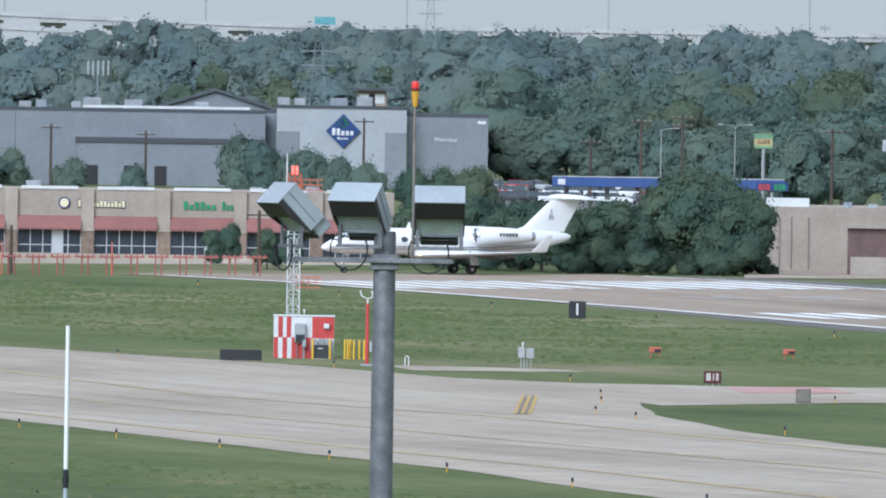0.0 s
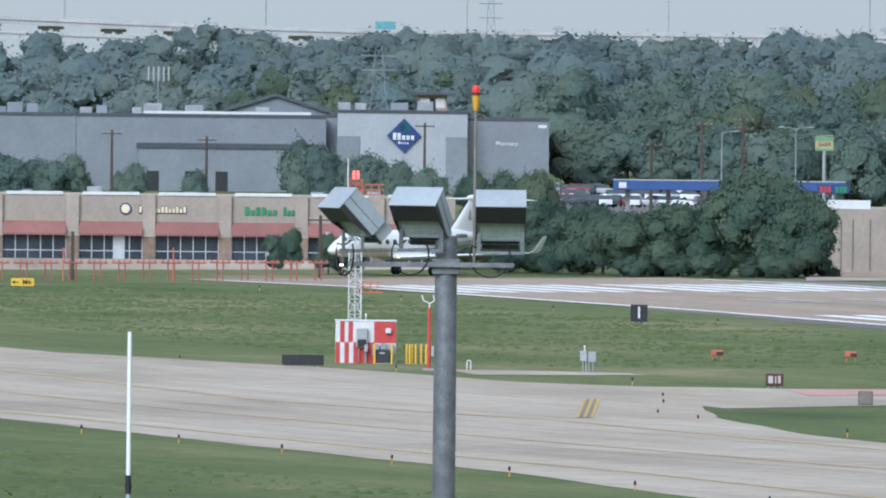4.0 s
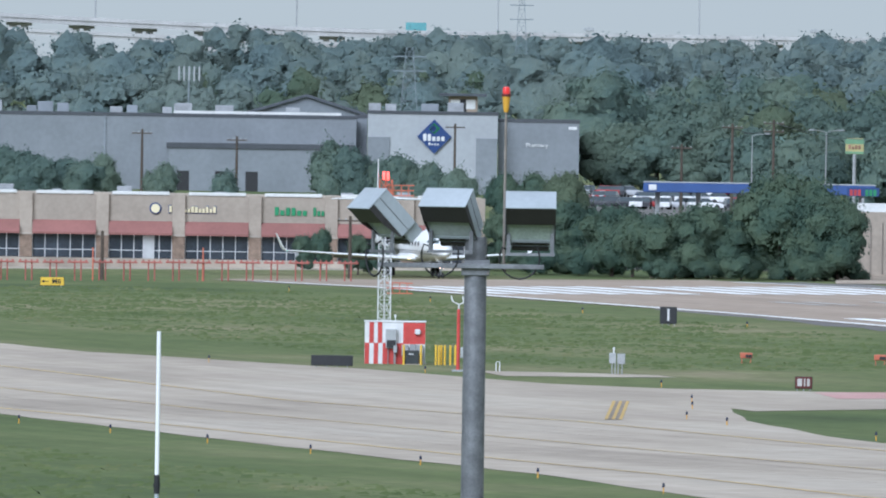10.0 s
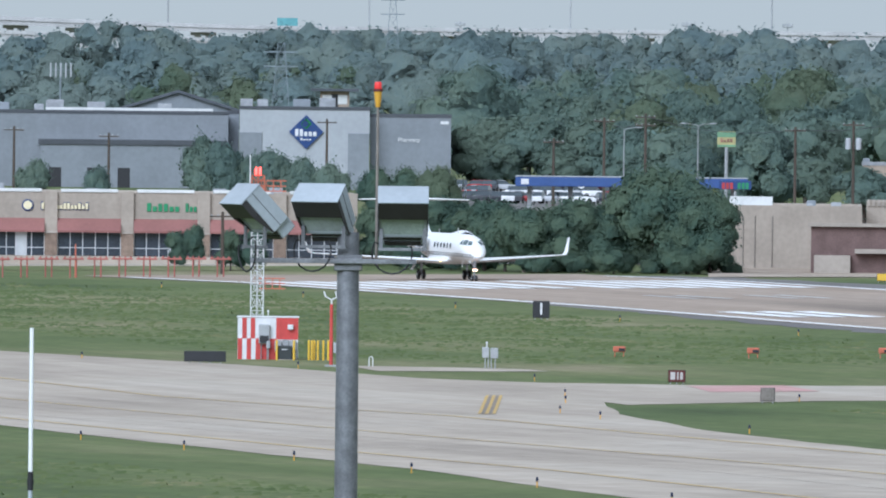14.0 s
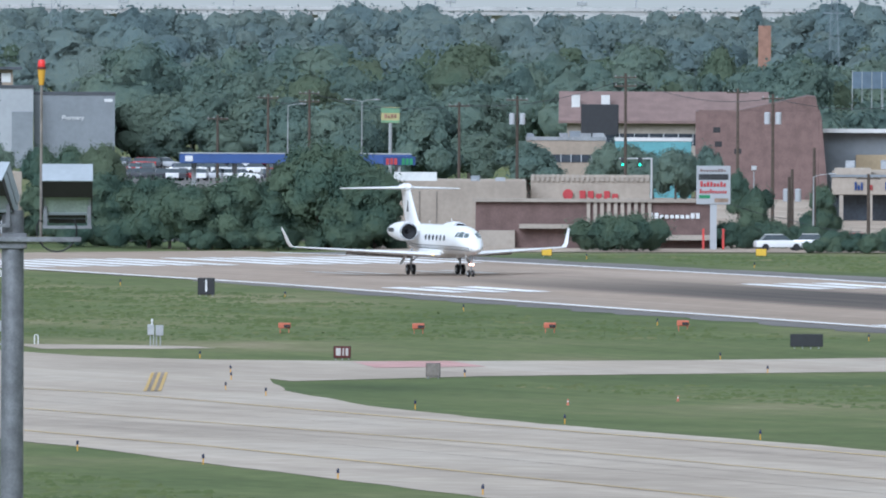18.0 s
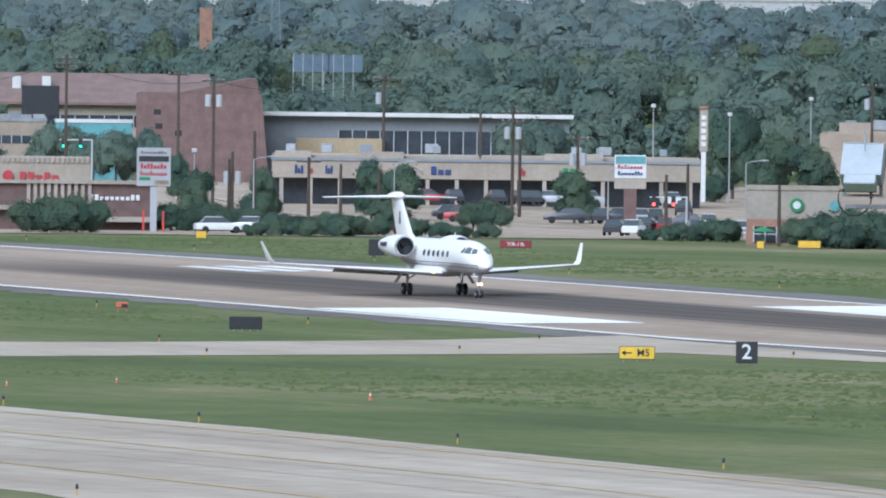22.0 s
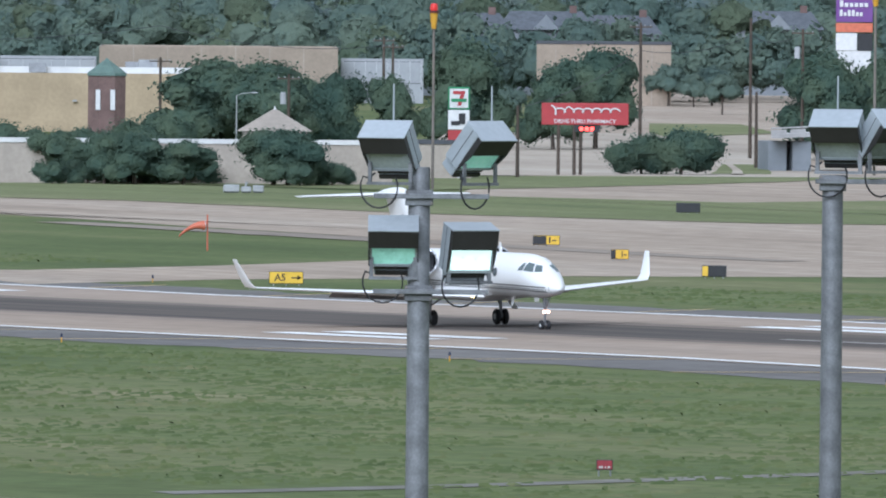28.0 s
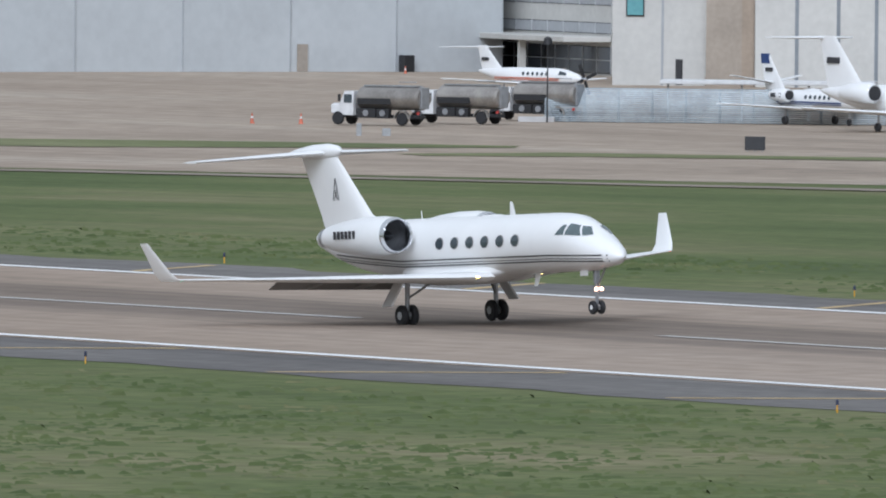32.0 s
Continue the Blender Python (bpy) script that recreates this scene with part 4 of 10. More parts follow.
def leaf_cloud(rng, blobs, count, size, nu=10, nv=6, fill=0.86, squash=0.85):
    """Leaf quads on the shells of overlapping lumps, over a closed leafy core: arrays (n, 4, 3) and (n, 4, 3)."""
    b = np.array(blobs)
    heart = (b[:, :3] * b[:, 3:] ** 2).sum(0) / (b[:, 3] ** 2).sum()
    phase = rng.random(len(b)) * 6.28
    w = b[:, 3] ** 2
    pick = rng.choice(len(b), count, p=w / w.sum())
    dirs = rng.normal(size=(count, 3))
    dirs[:, 2] += 0.25
    dirs /= np.linalg.norm(dirs, axis=1)[:, None]
    flat = np.array([1, 1, squash])
    rad = b[pick, 3] * bumpy(dirs, phase[pick]) * (0.86 + 0.36 * rng.random(count) ** 1.6)
    c = b[pick, :3] + dirs * rad[:, None] * flat
    u = rng.normal(size=(count, 3))
    u -= dirs * (u * dirs).sum(1)[:, None] * 0.75
    u /= np.linalg.norm(u, axis=1)[:, None]
    v = np.cross(dirs + 0.28 * rng.normal(size=(count, 3)), u)
    v /= np.linalg.norm(v, axis=1)[:, None]
    s = size * (0.5 + 0.9 * rng.random(count))[:, None]
    leaves = np.stack([c - u * s - v * s * 0.35, c + u * s * 0.15 - v * s * 0.8, c + u * s + v * s * 0.3, c - u * s * 0.2 + v * s * 0.8], axis=1)

    def shade(p, d):
        whole = p - heart
        whole /= np.linalg.norm(whole, axis=-1)[..., None] + 1e-6
        n = 0.25 * d + 0.50 * whole + np.array([0, 0, 0.40])
        return n / np.linalg.norm(n, axis=-1)[..., None]
    nrm = [np.repeat(shade(c, dirs + 0.18 * rng.normal(size=(count, 3)))[:, None, :], 4, 1)]
    lon = np.linspace(0, 2 * np.pi, nu + 1)
    lat = np.linspace(-1.3, 1.5, nv + 1)
    d = np.stack([np.cos(lat)[:, None] * np.cos(lon), np.cos(lat)[:, None] * np.sin(lon), np.sin(lat)[:, None] + 0 * lon], -1)
    core = []
    for k in range(len(b)):
        r = fill * b[k, 3] * bumpy(d.reshape(-1, 3), np.full(d.shape[0] * d.shape[1], phase[k])).reshape(d.shape[:2])
        p = b[k, :3] + d * r[..., None] * flat
        e = shade(p, d)
        for arr, out in ((p, core), (e, nrm)):
            out.append(np.stack([arr[:-1, :-1], arr[:-1, 1:], arr[1:, 1:], arr[1:, :-1]], 2).reshape(-1, 4, 3))
    return np.concatenate([leaves] + core), np.concatenate(nrm)


TREES = []


def tree_kinds():
    rng = np.random.default_rng(5)
    for k in range(8):
        bush = k in (5, 6)
        street = k == 7
        conic = k == 4
        h = 1.0
        blobs = []
        if conic:
            for i in range(9):
                z = 0.2 + 0.09 * i
                for j in range(2):
                    a = rng.random() * 6.3
                    r = 0.20 * (1 - i / 9.5)
                    blobs.append((r * math.cos(a), r * math.sin(a), z, 0.16 * (1 - i / 11)))
        else:
            n = 12 if not bush else 8
            for i in range(n):
                a, r = 2.4 * i + rng.random(), (0.34 if not bush else 0.46) * math.sqrt((i + 0.5) / n)
                z = (0.30 + 0.46 * rng.random() if not street else 0.52 + 0.26 * rng.random()) if not bush else 0.20 + 0.34 * rng.random()
                blobs.append((r * math.cos(a), r * math.sin(a), z - 0.2 * r, (0.15 + 0.10 * rng.random()) * (1.25 if bush else 1)))
            blobs.append((0.03 * rng.normal(), 0.03 * rng.normal(), 0.74 if not bush else 0.52, 0.23))
            blobs.append((0, 0, (0.48 if not street else 0.62) if not bush else 0.3, 0.30 if not street else 0.24))
        co, nr = leaf_cloud(rng, blobs, 5200 if not conic else 2600, 0.018, 9, 5)
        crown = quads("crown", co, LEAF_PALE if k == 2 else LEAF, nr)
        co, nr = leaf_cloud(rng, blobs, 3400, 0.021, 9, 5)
        crown_far = quads("crown", co, LEAF_PALE if k == 2 else LEAF_MID_HAZE, nr)
        g = Geo()
        g.tube((0, 0, -0.02), (0.01, 0, 0.22), 0.030, 0.022, 8)
        g.tube((0.01, 0, 0.22), (0.0, 0.01, 0.5 if not bush else 0.3), 0.022, 0.012, 8)
        for i, b in enumerate(blobs[:7]):
            z = 0.2 + 0.03 * i
            mid = Vector((b[0] * 0.45, b[1] * 0.45, z + 0.5 * (b[2] - z) - 0.02))
            g.tube((0.005, 0, z), mid, 0.013, 0.009, 6).tube(mid, b[:3], 0.009, 0.004, 6)
        TREES.append((crown, mesh("trunk", g, BARK), crown_far))


tree_kinds()


def tree(brg, dist, height, width=1.0, kind=0, label="", up=0.0, name="tree"):
    m = at(brg, dist, up, (brg * 977 + dist * 31) % 360)
    t = thing(name, m @ Matrix.Diagonal((height * width, height * width, height, 1)), label or "leafy green broadleaf tree with an uneven crown", "tree" if name == "tree" else "bush", "airfield trees" if name == "tree" else "bushes")
    crown, trunk, crown_far = TREES[kind]
    part("trunk", trunk, None, t)
    # crowns from 1900 m on take the haze-tinted leaf colour
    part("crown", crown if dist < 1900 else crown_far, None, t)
    return t


def woods(name, rows, seed, label, size, material, per=230):
    """Far woodland: rows of (bearing0, bearing1, near, far, count, height0, height1)."""
    rng = np.random.default_rng(seed)
    out, nrm = [], []
    for b0, b1, d0, d1, count, h0, h1 in rows:
        for i in range(count):
            brg = b0 + (b1 - b0) * (i + rng.random()) / count
            d = d0 + (d1 - d0) * rng.random()
            x, y = d * math.sin(radians(brg)), d * math.cos(radians(brg))
            h = (h0 + (h1 - h0) * rng.random()) * (0.94 + 0.34 * noise.noise((brg * 2.6, d / 500, seed)))
            w = h * (0.36 + 0.34 * rng.random())
            blobs = [(0, 0, h * 0.42, w * 0.62), (0.15 * w * rng.normal(), 0, h - w * 0.40, w * 0.42)]
            for k in range(4):
                a, q = 1.57 * k + rng.random(), w * (0.35 + 0.3 * rng.random())
                blobs.append((q * math.cos(a), q * math.sin(a), h * (0.42 + 0.30 * rng.random()) - 0.15 * q, w * (0.30 + 0.16 * rng.random())))
            q, nr = leaf_cloud(rng, blobs, per, size, 9, 5, 0.82)
            q += np.array([x, y, land(x, y)])
            out.append(q)
            nrm.append(nr)
    ob = part(name, quads(name, np.concatenate(out), material, np.concatenate(nrm)))
    return tagged(ob, label, "woods", "", "stuff")


# ---- paint on the pavements ----
def paint_all():
    for k in range(6):                                        # threshold bars
        for sgn in (-1, 1):
            r = sgn * (2.6 + 3.2 * k)
            strip(-1488, -1443, r - 0.9, r + 0.9, 0.16, "threshold_bar", LINE, "worn white threshold bar")
    for r in (-5.5, 3.0):                                      # runway number, seen at a very low angle
        strip(-1405, -1387, r, r + 1.0, 0.17, "runway_number_stroke", FADED, "worn white runway number stroke")
        strip(-1405, -1387, r + 2.6, r + 3.6, 0.17, "runway_number_stroke", FADED, "worn white runway number stroke")
    for s, rs in ((-1328, (10.5, 13.5, 16.5)), (-1020, (11, 14.4)), (-872, (11.2, 14.6)), (-725, (11.6,))):
        for r in rs:
            for sgn in (-1, 1):
                strip(s, s + 23, sgn * r - sgn * 0.0, sgn * (r + 1.8), 0.17, "touchdown_bar", LINE, "white painted touchdown zone bar")
    for sgn in (-1, 1):
        strip(-1176, -1127, sgn * 11.2, sgn * 21.0, 0.17, "aiming_block", LINE, "broad white aiming point block")
    s = -794.0
    while s < -400:
        strip(s + 1 - 46, s + 1 - 46 + 36.6, -0.35, 0.35, 0.17, "centreline_dash", FADED, "worn white centreline dash")
        s += 61.0
    for k in range(22):                                        # yellow chevrons on the shoulders
        s = -735 + 29.5 * k - 300
        for r0, r1 in ((-23.2, -32.5), (23.2, 30.5)):
            sheet("shoulder_chevron", [((s, r0), (s + 0.9, r0)), ((s - 6, r1), (s - 5.1, r1))], 0.09, YELLOW_LINE, "yellow painted shoulder stripe")
    sheet("taxiway_edge_line", [((-1400, -127.8), (-1400, -127.4)), ((-1090, -126.4), (-1090, -126.0)), ((-1017, -130), (-1017, -129.6)), ((-957, -126.4), (-957, -126.0)), ((-832, -131.6), (-832, -131.2)), ((-600, -135.6), (-600, -135.2))], 0.11, YELLOW_LINE, "faded yellow taxiway line")
    sheet("taxiway_edge_line", [((-1100, -152.6), (-1100, -152.2)), ((-956, -154.6), (-956, -154.2)), ((-820, -158.6), (-820, -158.2)), ((-700, -160), (-700, -159.6)), ((-560, -160), (-560, -159.6))], 0.11, YELLOW_LINE, "faded yellow taxiway line")
    sheet("taxiway_centre_line", [((-1100, -140), (-1100, -139.7)), ((-900, -143), (-900, -142.7)), ((-560, -146), (-560, -145.7))], 0.11, YELLOW_LINE, "faded yellow taxiway centreline")
    for k in range(5):                                         # hold bars
        a, b = -123.0 + 0.21 * k, -107.9 + 0.21 * k
        sheet("hold_bar", [((-964, a), (-964, a + 0.19)), ((-1026, b), (-1026, b + 0.19))], 0.13, HOLD_YELLOW if k % 2 == 0 else JOINT, "worn yellow hold bar" if k % 2 == 0 else "worn dark hold bar")
    sheet("red_hold_marking", [((-1064, -86), (-1042, -90)), ((-1067, -79), (-1046, -82))], 0.13, RED_LINE, "red painted holding position marking")
    sheet("service_slab", [((-1124, -94), (-1108, -96)), ((-1119, -86), (-1108, -88)), ((-1115, -84), (-1110, -84))], 0.07, CONCRETE, "pale concrete slab by the equipment hut", ragged=0.5)
    # joints of the concrete slabs
    for r in (-151.5, -147.0, -136.5, -132.0):
        strip(-1090 if r < -140 else -1010, -560, r, r + 0.09, 0.10, "slab_joint", JOINT, "dark sealed joint between slabs")


paint_all()


# ---- woods and trees ----
def plant_all():
    woods("far_woods", [(-2.2, 18.6, 3600, 4500, 430, 15, 20.2), (-0.95, 3.4, 4330, 4560, 120, 17.8, 21), (2.7, 7.2, 4200, 4500, 120, 18.5, 21.5), (-2.2, 18.6, 2800, 3600, 320, 11, 16.5)], 3, "distant woodland canopy on the skyline", 0.44, LEAF_FAR_HAZE, 480)
    woods("middle_woods", [(0.15, 8.9, 2335, 3000, 270, 10, 15.5), (8.4, 10.8, 2480, 3000, 85, 9, 15), (8.3, 9.9, 2345, 2410, 30, 9, 11.5), (10.7, 18.6, 2050, 2900, 270, 10, 16), (10.98, 14.6, 2010, 2060, 120, 4, 7), (2.45, 3.0, 2040, 2110, 18, 9.5, 11.5), (3.0, 4.4, 2040, 2130, 48, 6.5, 9.5)], 4, "dense green woodland behind the buildings", 0.36, LEAF_MID_HAZE, 560)
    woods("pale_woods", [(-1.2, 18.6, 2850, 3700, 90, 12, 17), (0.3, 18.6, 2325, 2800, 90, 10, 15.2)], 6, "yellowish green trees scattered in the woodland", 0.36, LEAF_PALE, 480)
    for brg, dist, high, wide, kind in (
            (-1.390, 2100, 6.7, 0.80, 0), (-1.528, 2100, 6.2, 0.99, 1), (-1.658, 2100, 6.9, 0.88, 3), (-1.590, 2095, 6.2, 0.95, 0), (-1.462, 2090, 6.0, 0.95, 3), (-1.725, 2105, 7.6, 0.9, 1), (-1.214, 1900, 7.5, 0.61, 0), (-1.001, 1900, 6.9, 0.54, 1),
            (-0.778, 1900, 5.6, 1.04, 5), (-0.657, 2000, 9.7, 0.63, 3), (-0.577, 1980, 9.1, 0.60, 0), (-0.447, 1950, 8.6, 0.70, 1), (-0.345, 1930, 7.8, 0.68, 0),
            (-0.243, 1900, 7.4, 0.79, 3), (-0.095, 1880, 7.3, 0.54, 1), (0.007, 1860, 7.3, 0.78, 0), (0.127, 1840, 7.8, 0.72, 2), (-0.739, 1625, 3.7, 0.68, 0),
    ):
        grow(brg, dist, high, wide, kind)
    for brg, dist, high, wide, kind in (
            (-0.683, 1622, 4.5, 0.49, 1), (-0.563, 1610, 4.0, 0.80, 0), (-0.480, 1610, 4.5, 0.64, 3), (-0.084, 1640, 5.9, 0.86, 0), (0.137, 1660, 6.9, 0.93, 1),
            (0.269, 2450, 17.1, 0.88, 0), (0.409, 2400, 14.5, 0.96, 1), (0.576, 2400, 13.2, 1.06, 3), (0.723, 2450, 14.1, 0.90, 0), (0.871, 2450, 13.8, 0.97, 0),
            (1.276, 2600, 17.0, 0.89, 2), (1.130, 2450, 12.8, 0.80, 0), (1.001, 2400, 11.9, 0.91, 3), (0.263, 2330, 10.1, 1.10, 0), (0.410, 2330, 11.1, 1.05, 1),
    ):
        grow(brg, dist, high, wide, kind)
    for brg, dist, high, wide, kind in (
            (0.577, 2330, 9.4, 1.25, 0), (0.743, 2120, 11.3, 0.97, 3), (0.910, 2100, 10.8, 1.00, 1), (0.330, 2325, 6.6, 1.2, 0), (0.505, 2325, 6.2, 1.2, 3),
            (0.671, 2320, 6.8, 1.3, 1), (0.929, 2020, 9.0, 0.94, 0), (1.169, 2060, 11.2, 0.95, 0), (1.316, 2100, 12.7, 0.96, 1), (0.553, 1600, 7.2, 0.97, 0),
            (0.665, 1600, 6.4, 0.93, 1), (0.820, 1595, 10.4, 0.92, 3), (0.969, 1590, 8.1, 0.89, 0), (0.398, 1600, 6.4, 0.95, 1), (0.268, 1610, 7.0, 1.0, 0), (0.335, 1606, 6.6, 0.9, 3),
    ):
        grow(brg, dist, high, wide, kind)
    for brg, dist, high, wide, kind in (
            (0.471, 1602, 6.1, 1.02, 0), (0.581, 1605, 6.9, 0.98, 3), (0.729, 1600, 7.5, 0.90, 1), (0.857, 1595, 10.4, 0.80, 3), (0.931, 1593, 9.7, 0.80, 0),
            (1.006, 1590, 7.9, 0.72, 1), (0.768, 1590, 4.2, 1.94, 5), (0.990, 1588, 3.8, 1.63, 5), (0.510, 1596, 3.1, 2.17, 5), (0.065, 1620, 4.3, 1.35, 5),
            (0.213, 1615, 4.1, 1.40, 5), (4.006, 1880, 10.6, 0.63, 1), (4.137, 1870, 7.7, 0.78, 0), (4.267, 1860, 6.9, 0.78, 3), (3.944, 1855, 5.3, 1.01, 5),
    ):
        grow(brg, dist, high, wide, kind)
    for brg, dist, high, wide, kind in (
            (1.860, 1960, 6.8, 0.84, 0), (1.989, 1950, 6.6, 0.76, 1), (1.767, 1965, 7.0, 0.81, 3), (2.100, 1940, 6.9, 0.54, 0), (2.453, 1690, 4.7, 0.69, 5),
            (2.193, 1800, 5.6, 0.52, 3), (2.236, 1600, 3.7, 1.83, 5), (2.365, 1610, 4.1, 1.38, 5),
            (2.588, 1575, 2.9, 2.27, 5), (2.763, 1570, 3.1, 2.13, 5), (3.013, 1560, 2.4, 1.92, 5), (3.161, 1560, 2.1, 2.11, 5), (2.883, 1600, 3.4, 1.38, 3),
    ):
        grow(brg, dist, high, wide, kind)
    for brg, dist, high, wide, kind in (
            (4.048, 1545, 3.3, 1.84, 5), (3.891, 1548, 2.9, 1.70, 5), (3.771, 1550, 2.1, 1.87, 5), (4.431, 2380, 9.7, 1.27, 0), (4.597, 2385, 9.6, 1.02, 3),
            (4.782, 2380, 9.0, 1.05, 1), (4.957, 2380, 9.2, 1.03, 0), (3.49, 1690, 5.4, 0.95, 0),
            (2.253, 1640, 5.9, 0.63, 3), (7.768, 1790, 10.3, 1.41, 0), (7.953, 1780, 9.1, 1.20, 1), (7.547, 1700, 7.2, 1.68, 5), (8.175, 1790, 9.1, 0.77, 3),
    ):
        grow(brg, dist, high, wide, kind)
    for brg, dist, high, wide, kind in (
            (7.344, 1690, 5.8, 1.87, 5), (7.178, 1680, 5.6, 1.55, 5), (7.308, 1535, 3.7, 1.61, 5), (7.419, 1538, 5.1, 1.07, 1), (7.520, 1536, 4.9, 1.51, 0),
            (7.678, 1535, 4.3, 1.51, 3), (7.973, 1535, 5.3, 1.49, 0), (8.112, 1533, 3.4, 1.60, 5), (10.70, 2060, 10.4, 0.95, 7), (10.83, 2050, 10.9, 0.90, 7),
            (10.97, 2020, 9.2, 0.92, 7), (9.751, 1830, 11.3, 0.89, 0), (9.973, 1840, 10.4, 0.86, 3), (8.735, 2050, 5.2, 0.89, 1), (8.902, 2060, 5.4, 0.99, 0),
    ):
        grow(brg, dist, high, wide, kind)
    for brg, dist, high, wide, kind in (
            (9.438, 2200, 5.6, 0.95, 7), (10.13, 2480, 8.2, 0.95, 7), (10.30, 2490, 7.6, 1.05, 7), (4.982, 2392, 9.4, 0.86, 0), (5.092, 2390, 9.5, 0.83, 3),
            (5.212, 2392, 11.0, 0.84, 1), (4.889, 2400, 9.2, 0.87, 0), (4.780, 1870, 10.1, 0.48, 1), (5.448, 1590, 5.5, 0.66, 0), (5.523, 1588, 5.0, 0.62, 5),
            (5.394, 1586, 4.4, 0.69, 5), (-1.196, 1646, 8.2, 0.39, 5), (1.916, 1955, 5.8, 0.82, 1), (2.017, 1955, 6.1, 0.68, 0), (1.765, 1572, 5.3, 1.05, 6), (1.862, 1574, 4.9, 1.0, 5), (1.812, 1570, 4.6, 1.0, 5),
    ):
        grow(brg, dist, high, wide, kind)
    for brg, dist, high, wide, kind in (
            (1.894, 2600, 16.7, 0.90, 0), (2.134, 2500, 17.1, 0.42, 2), (2.356, 2350, 15.8, 0.86, 1), (1.321, 2600, 17.1, 0.64, 2), (2.744, 2700, 14.8, 0.94, 0),
            (2.985, 2600, 14.8, 0.85, 3), (1.221, 2150, 9.5, 1.24, 0), (1.323, 2080, 7.3, 1.20, 1), (1.509, 1980, 7.0, 1.19, 3), (2.470, 1700, 5.2, 0.8, 0),
            (2.305, 1650, 3.3, 1.36, 5), (2.602, 1600, 2.2, 3.19, 5), (2.713, 1590, 1.9, 2.41, 5),
    ):
        grow(brg, dist, high, wide, kind)
    for brg, dist, high, wide, kind in (
            (2.826, 1700, 6.2, 0.70, 0), (2.922, 1695, 6.0, 0.78, 1), (2.680, 1560, 2.9, 2.07, 5), (2.514, 1562, 2.2, 2.29, 5), (2.310, 1620, 3.8, 1.32, 5),
            (3.884, 2400, 13.2, 0.71, 2), (4.392, 2500, 15.4, 0.94, 0), (3.709, 2500, 13.5, 1.14, 1), (3.302, 2600, 13.7, 1.17, 3), (2.895, 2700, 12.2, 1.43, 0),
            (2.396, 2700, 14.5, 1.14, 1), (2.618, 2600, 14.5, 1.10, 3), (4.060, 2450, 13.8, 1.03, 0), (3.602, 1860, 4.9, 0.74, 1), (3.989, 1950, 8.2, 0.69, 0),
    ):
        grow(brg, dist, high, wide, kind)
    for brg, dist, high, wide, kind in (
            (4.173, 1980, 9.0, 0.78, 3), (4.325, 1512, 3.8, 1.85, 5), (4.454, 1508, 3.3, 2.38, 5), (4.602, 1508, 3.1, 2.06, 5), (4.785, 1800, 5.6, 0.62, 0),
            (3.22, 1578, 3.6, 1.2, 7), (3.16, 1580, 3.3, 1.1, 7), (3.929, 2000, 8.9, 0.73, 2), (5.030, 1600, 8.0, 0.82, 0), (5.110, 1606, 7.2, 0.80, 3), (4.86, 1540, 4.2, 1.0, 5), (4.935, 1545, 4.4, 1.0, 6), (4.395, 1512, 5.0, 1.05, 5), (4.475, 1513, 5.3, 1.0, 6), (4.555, 1512, 5.0, 1.05, 5), (4.63, 1516, 4.4, 1.0, 6), (5.085, 1560, 3.8, 1.0, 5), (5.265, 1610, 6.3, 0.80, 1), (5.40, 1600, 6.6, 0.85, 0), (5.49, 1596, 5.4, 0.95, 3), (5.72, 1600, 6.4, 1.0, 0), (5.85, 1596, 6.6, 1.0, 1), (5.93, 1580, 4.6, 1.0, 6), (5.834, 1800, 7.4, 0.66, 0),
            (5.954, 1800, 7.2, 0.55, 1), (5.771, 1580, 5.4, 1.13, 3), (6.122, 1575, 4.5, 1.47, 0), (4.824, 2500, 11.4, 1.35, 0), (4.416, 2600, 14.0, 1.19, 1),
    ):
        grow(brg, dist, high, wide, kind)
    for brg, dist, high, wide, kind in (
            (5.433, 2400, 12.2, 1.27, 0), (5.803, 2450, 12.9, 1.22, 3), (6.02, 1565, 5.6, 1.05, 5), (6.11, 1566, 5.9, 1.0, 6), (6.21, 1565, 5.7, 1.05, 5), (6.30, 1568, 5.2, 1.0, 6), (6.45, 1640, 5.2, 1.0, 5), (6.54, 1642, 5.5, 1.0, 6), (6.62, 1645, 5.0, 1.0, 5), (5.86, 1570, 5.5, 1.0, 6), (5.945, 1572, 6.0, 1.0, 5), (6.72, 1705, 3.9, 3.0, 5), (6.92, 1708, 4.3, 2.4, 5), (6.319, 1600, 3.6, 1.31, 5),
            (6.522, 1640, 5.5, 1.06, 5), (6.819, 1541, 2.2, 1.62, 4), (6.994, 1545, 4.2, 1.14, 4), (7.271, 1545, 5.0, 1.20, 3), (7.502, 1542, 5.1, 1.47, 0),
            (7.669, 1540, 3.9, 1.78, 5), (8.019, 1535, 5.3, 1.49, 1), (7.094, 1700, 6.0, 1.46, 5), (7.353, 1720, 5.6, 1.89, 5), (7.593, 1760, 6.9, 1.40, 5),
    ):
        grow(brg, dist, high, wide, kind)
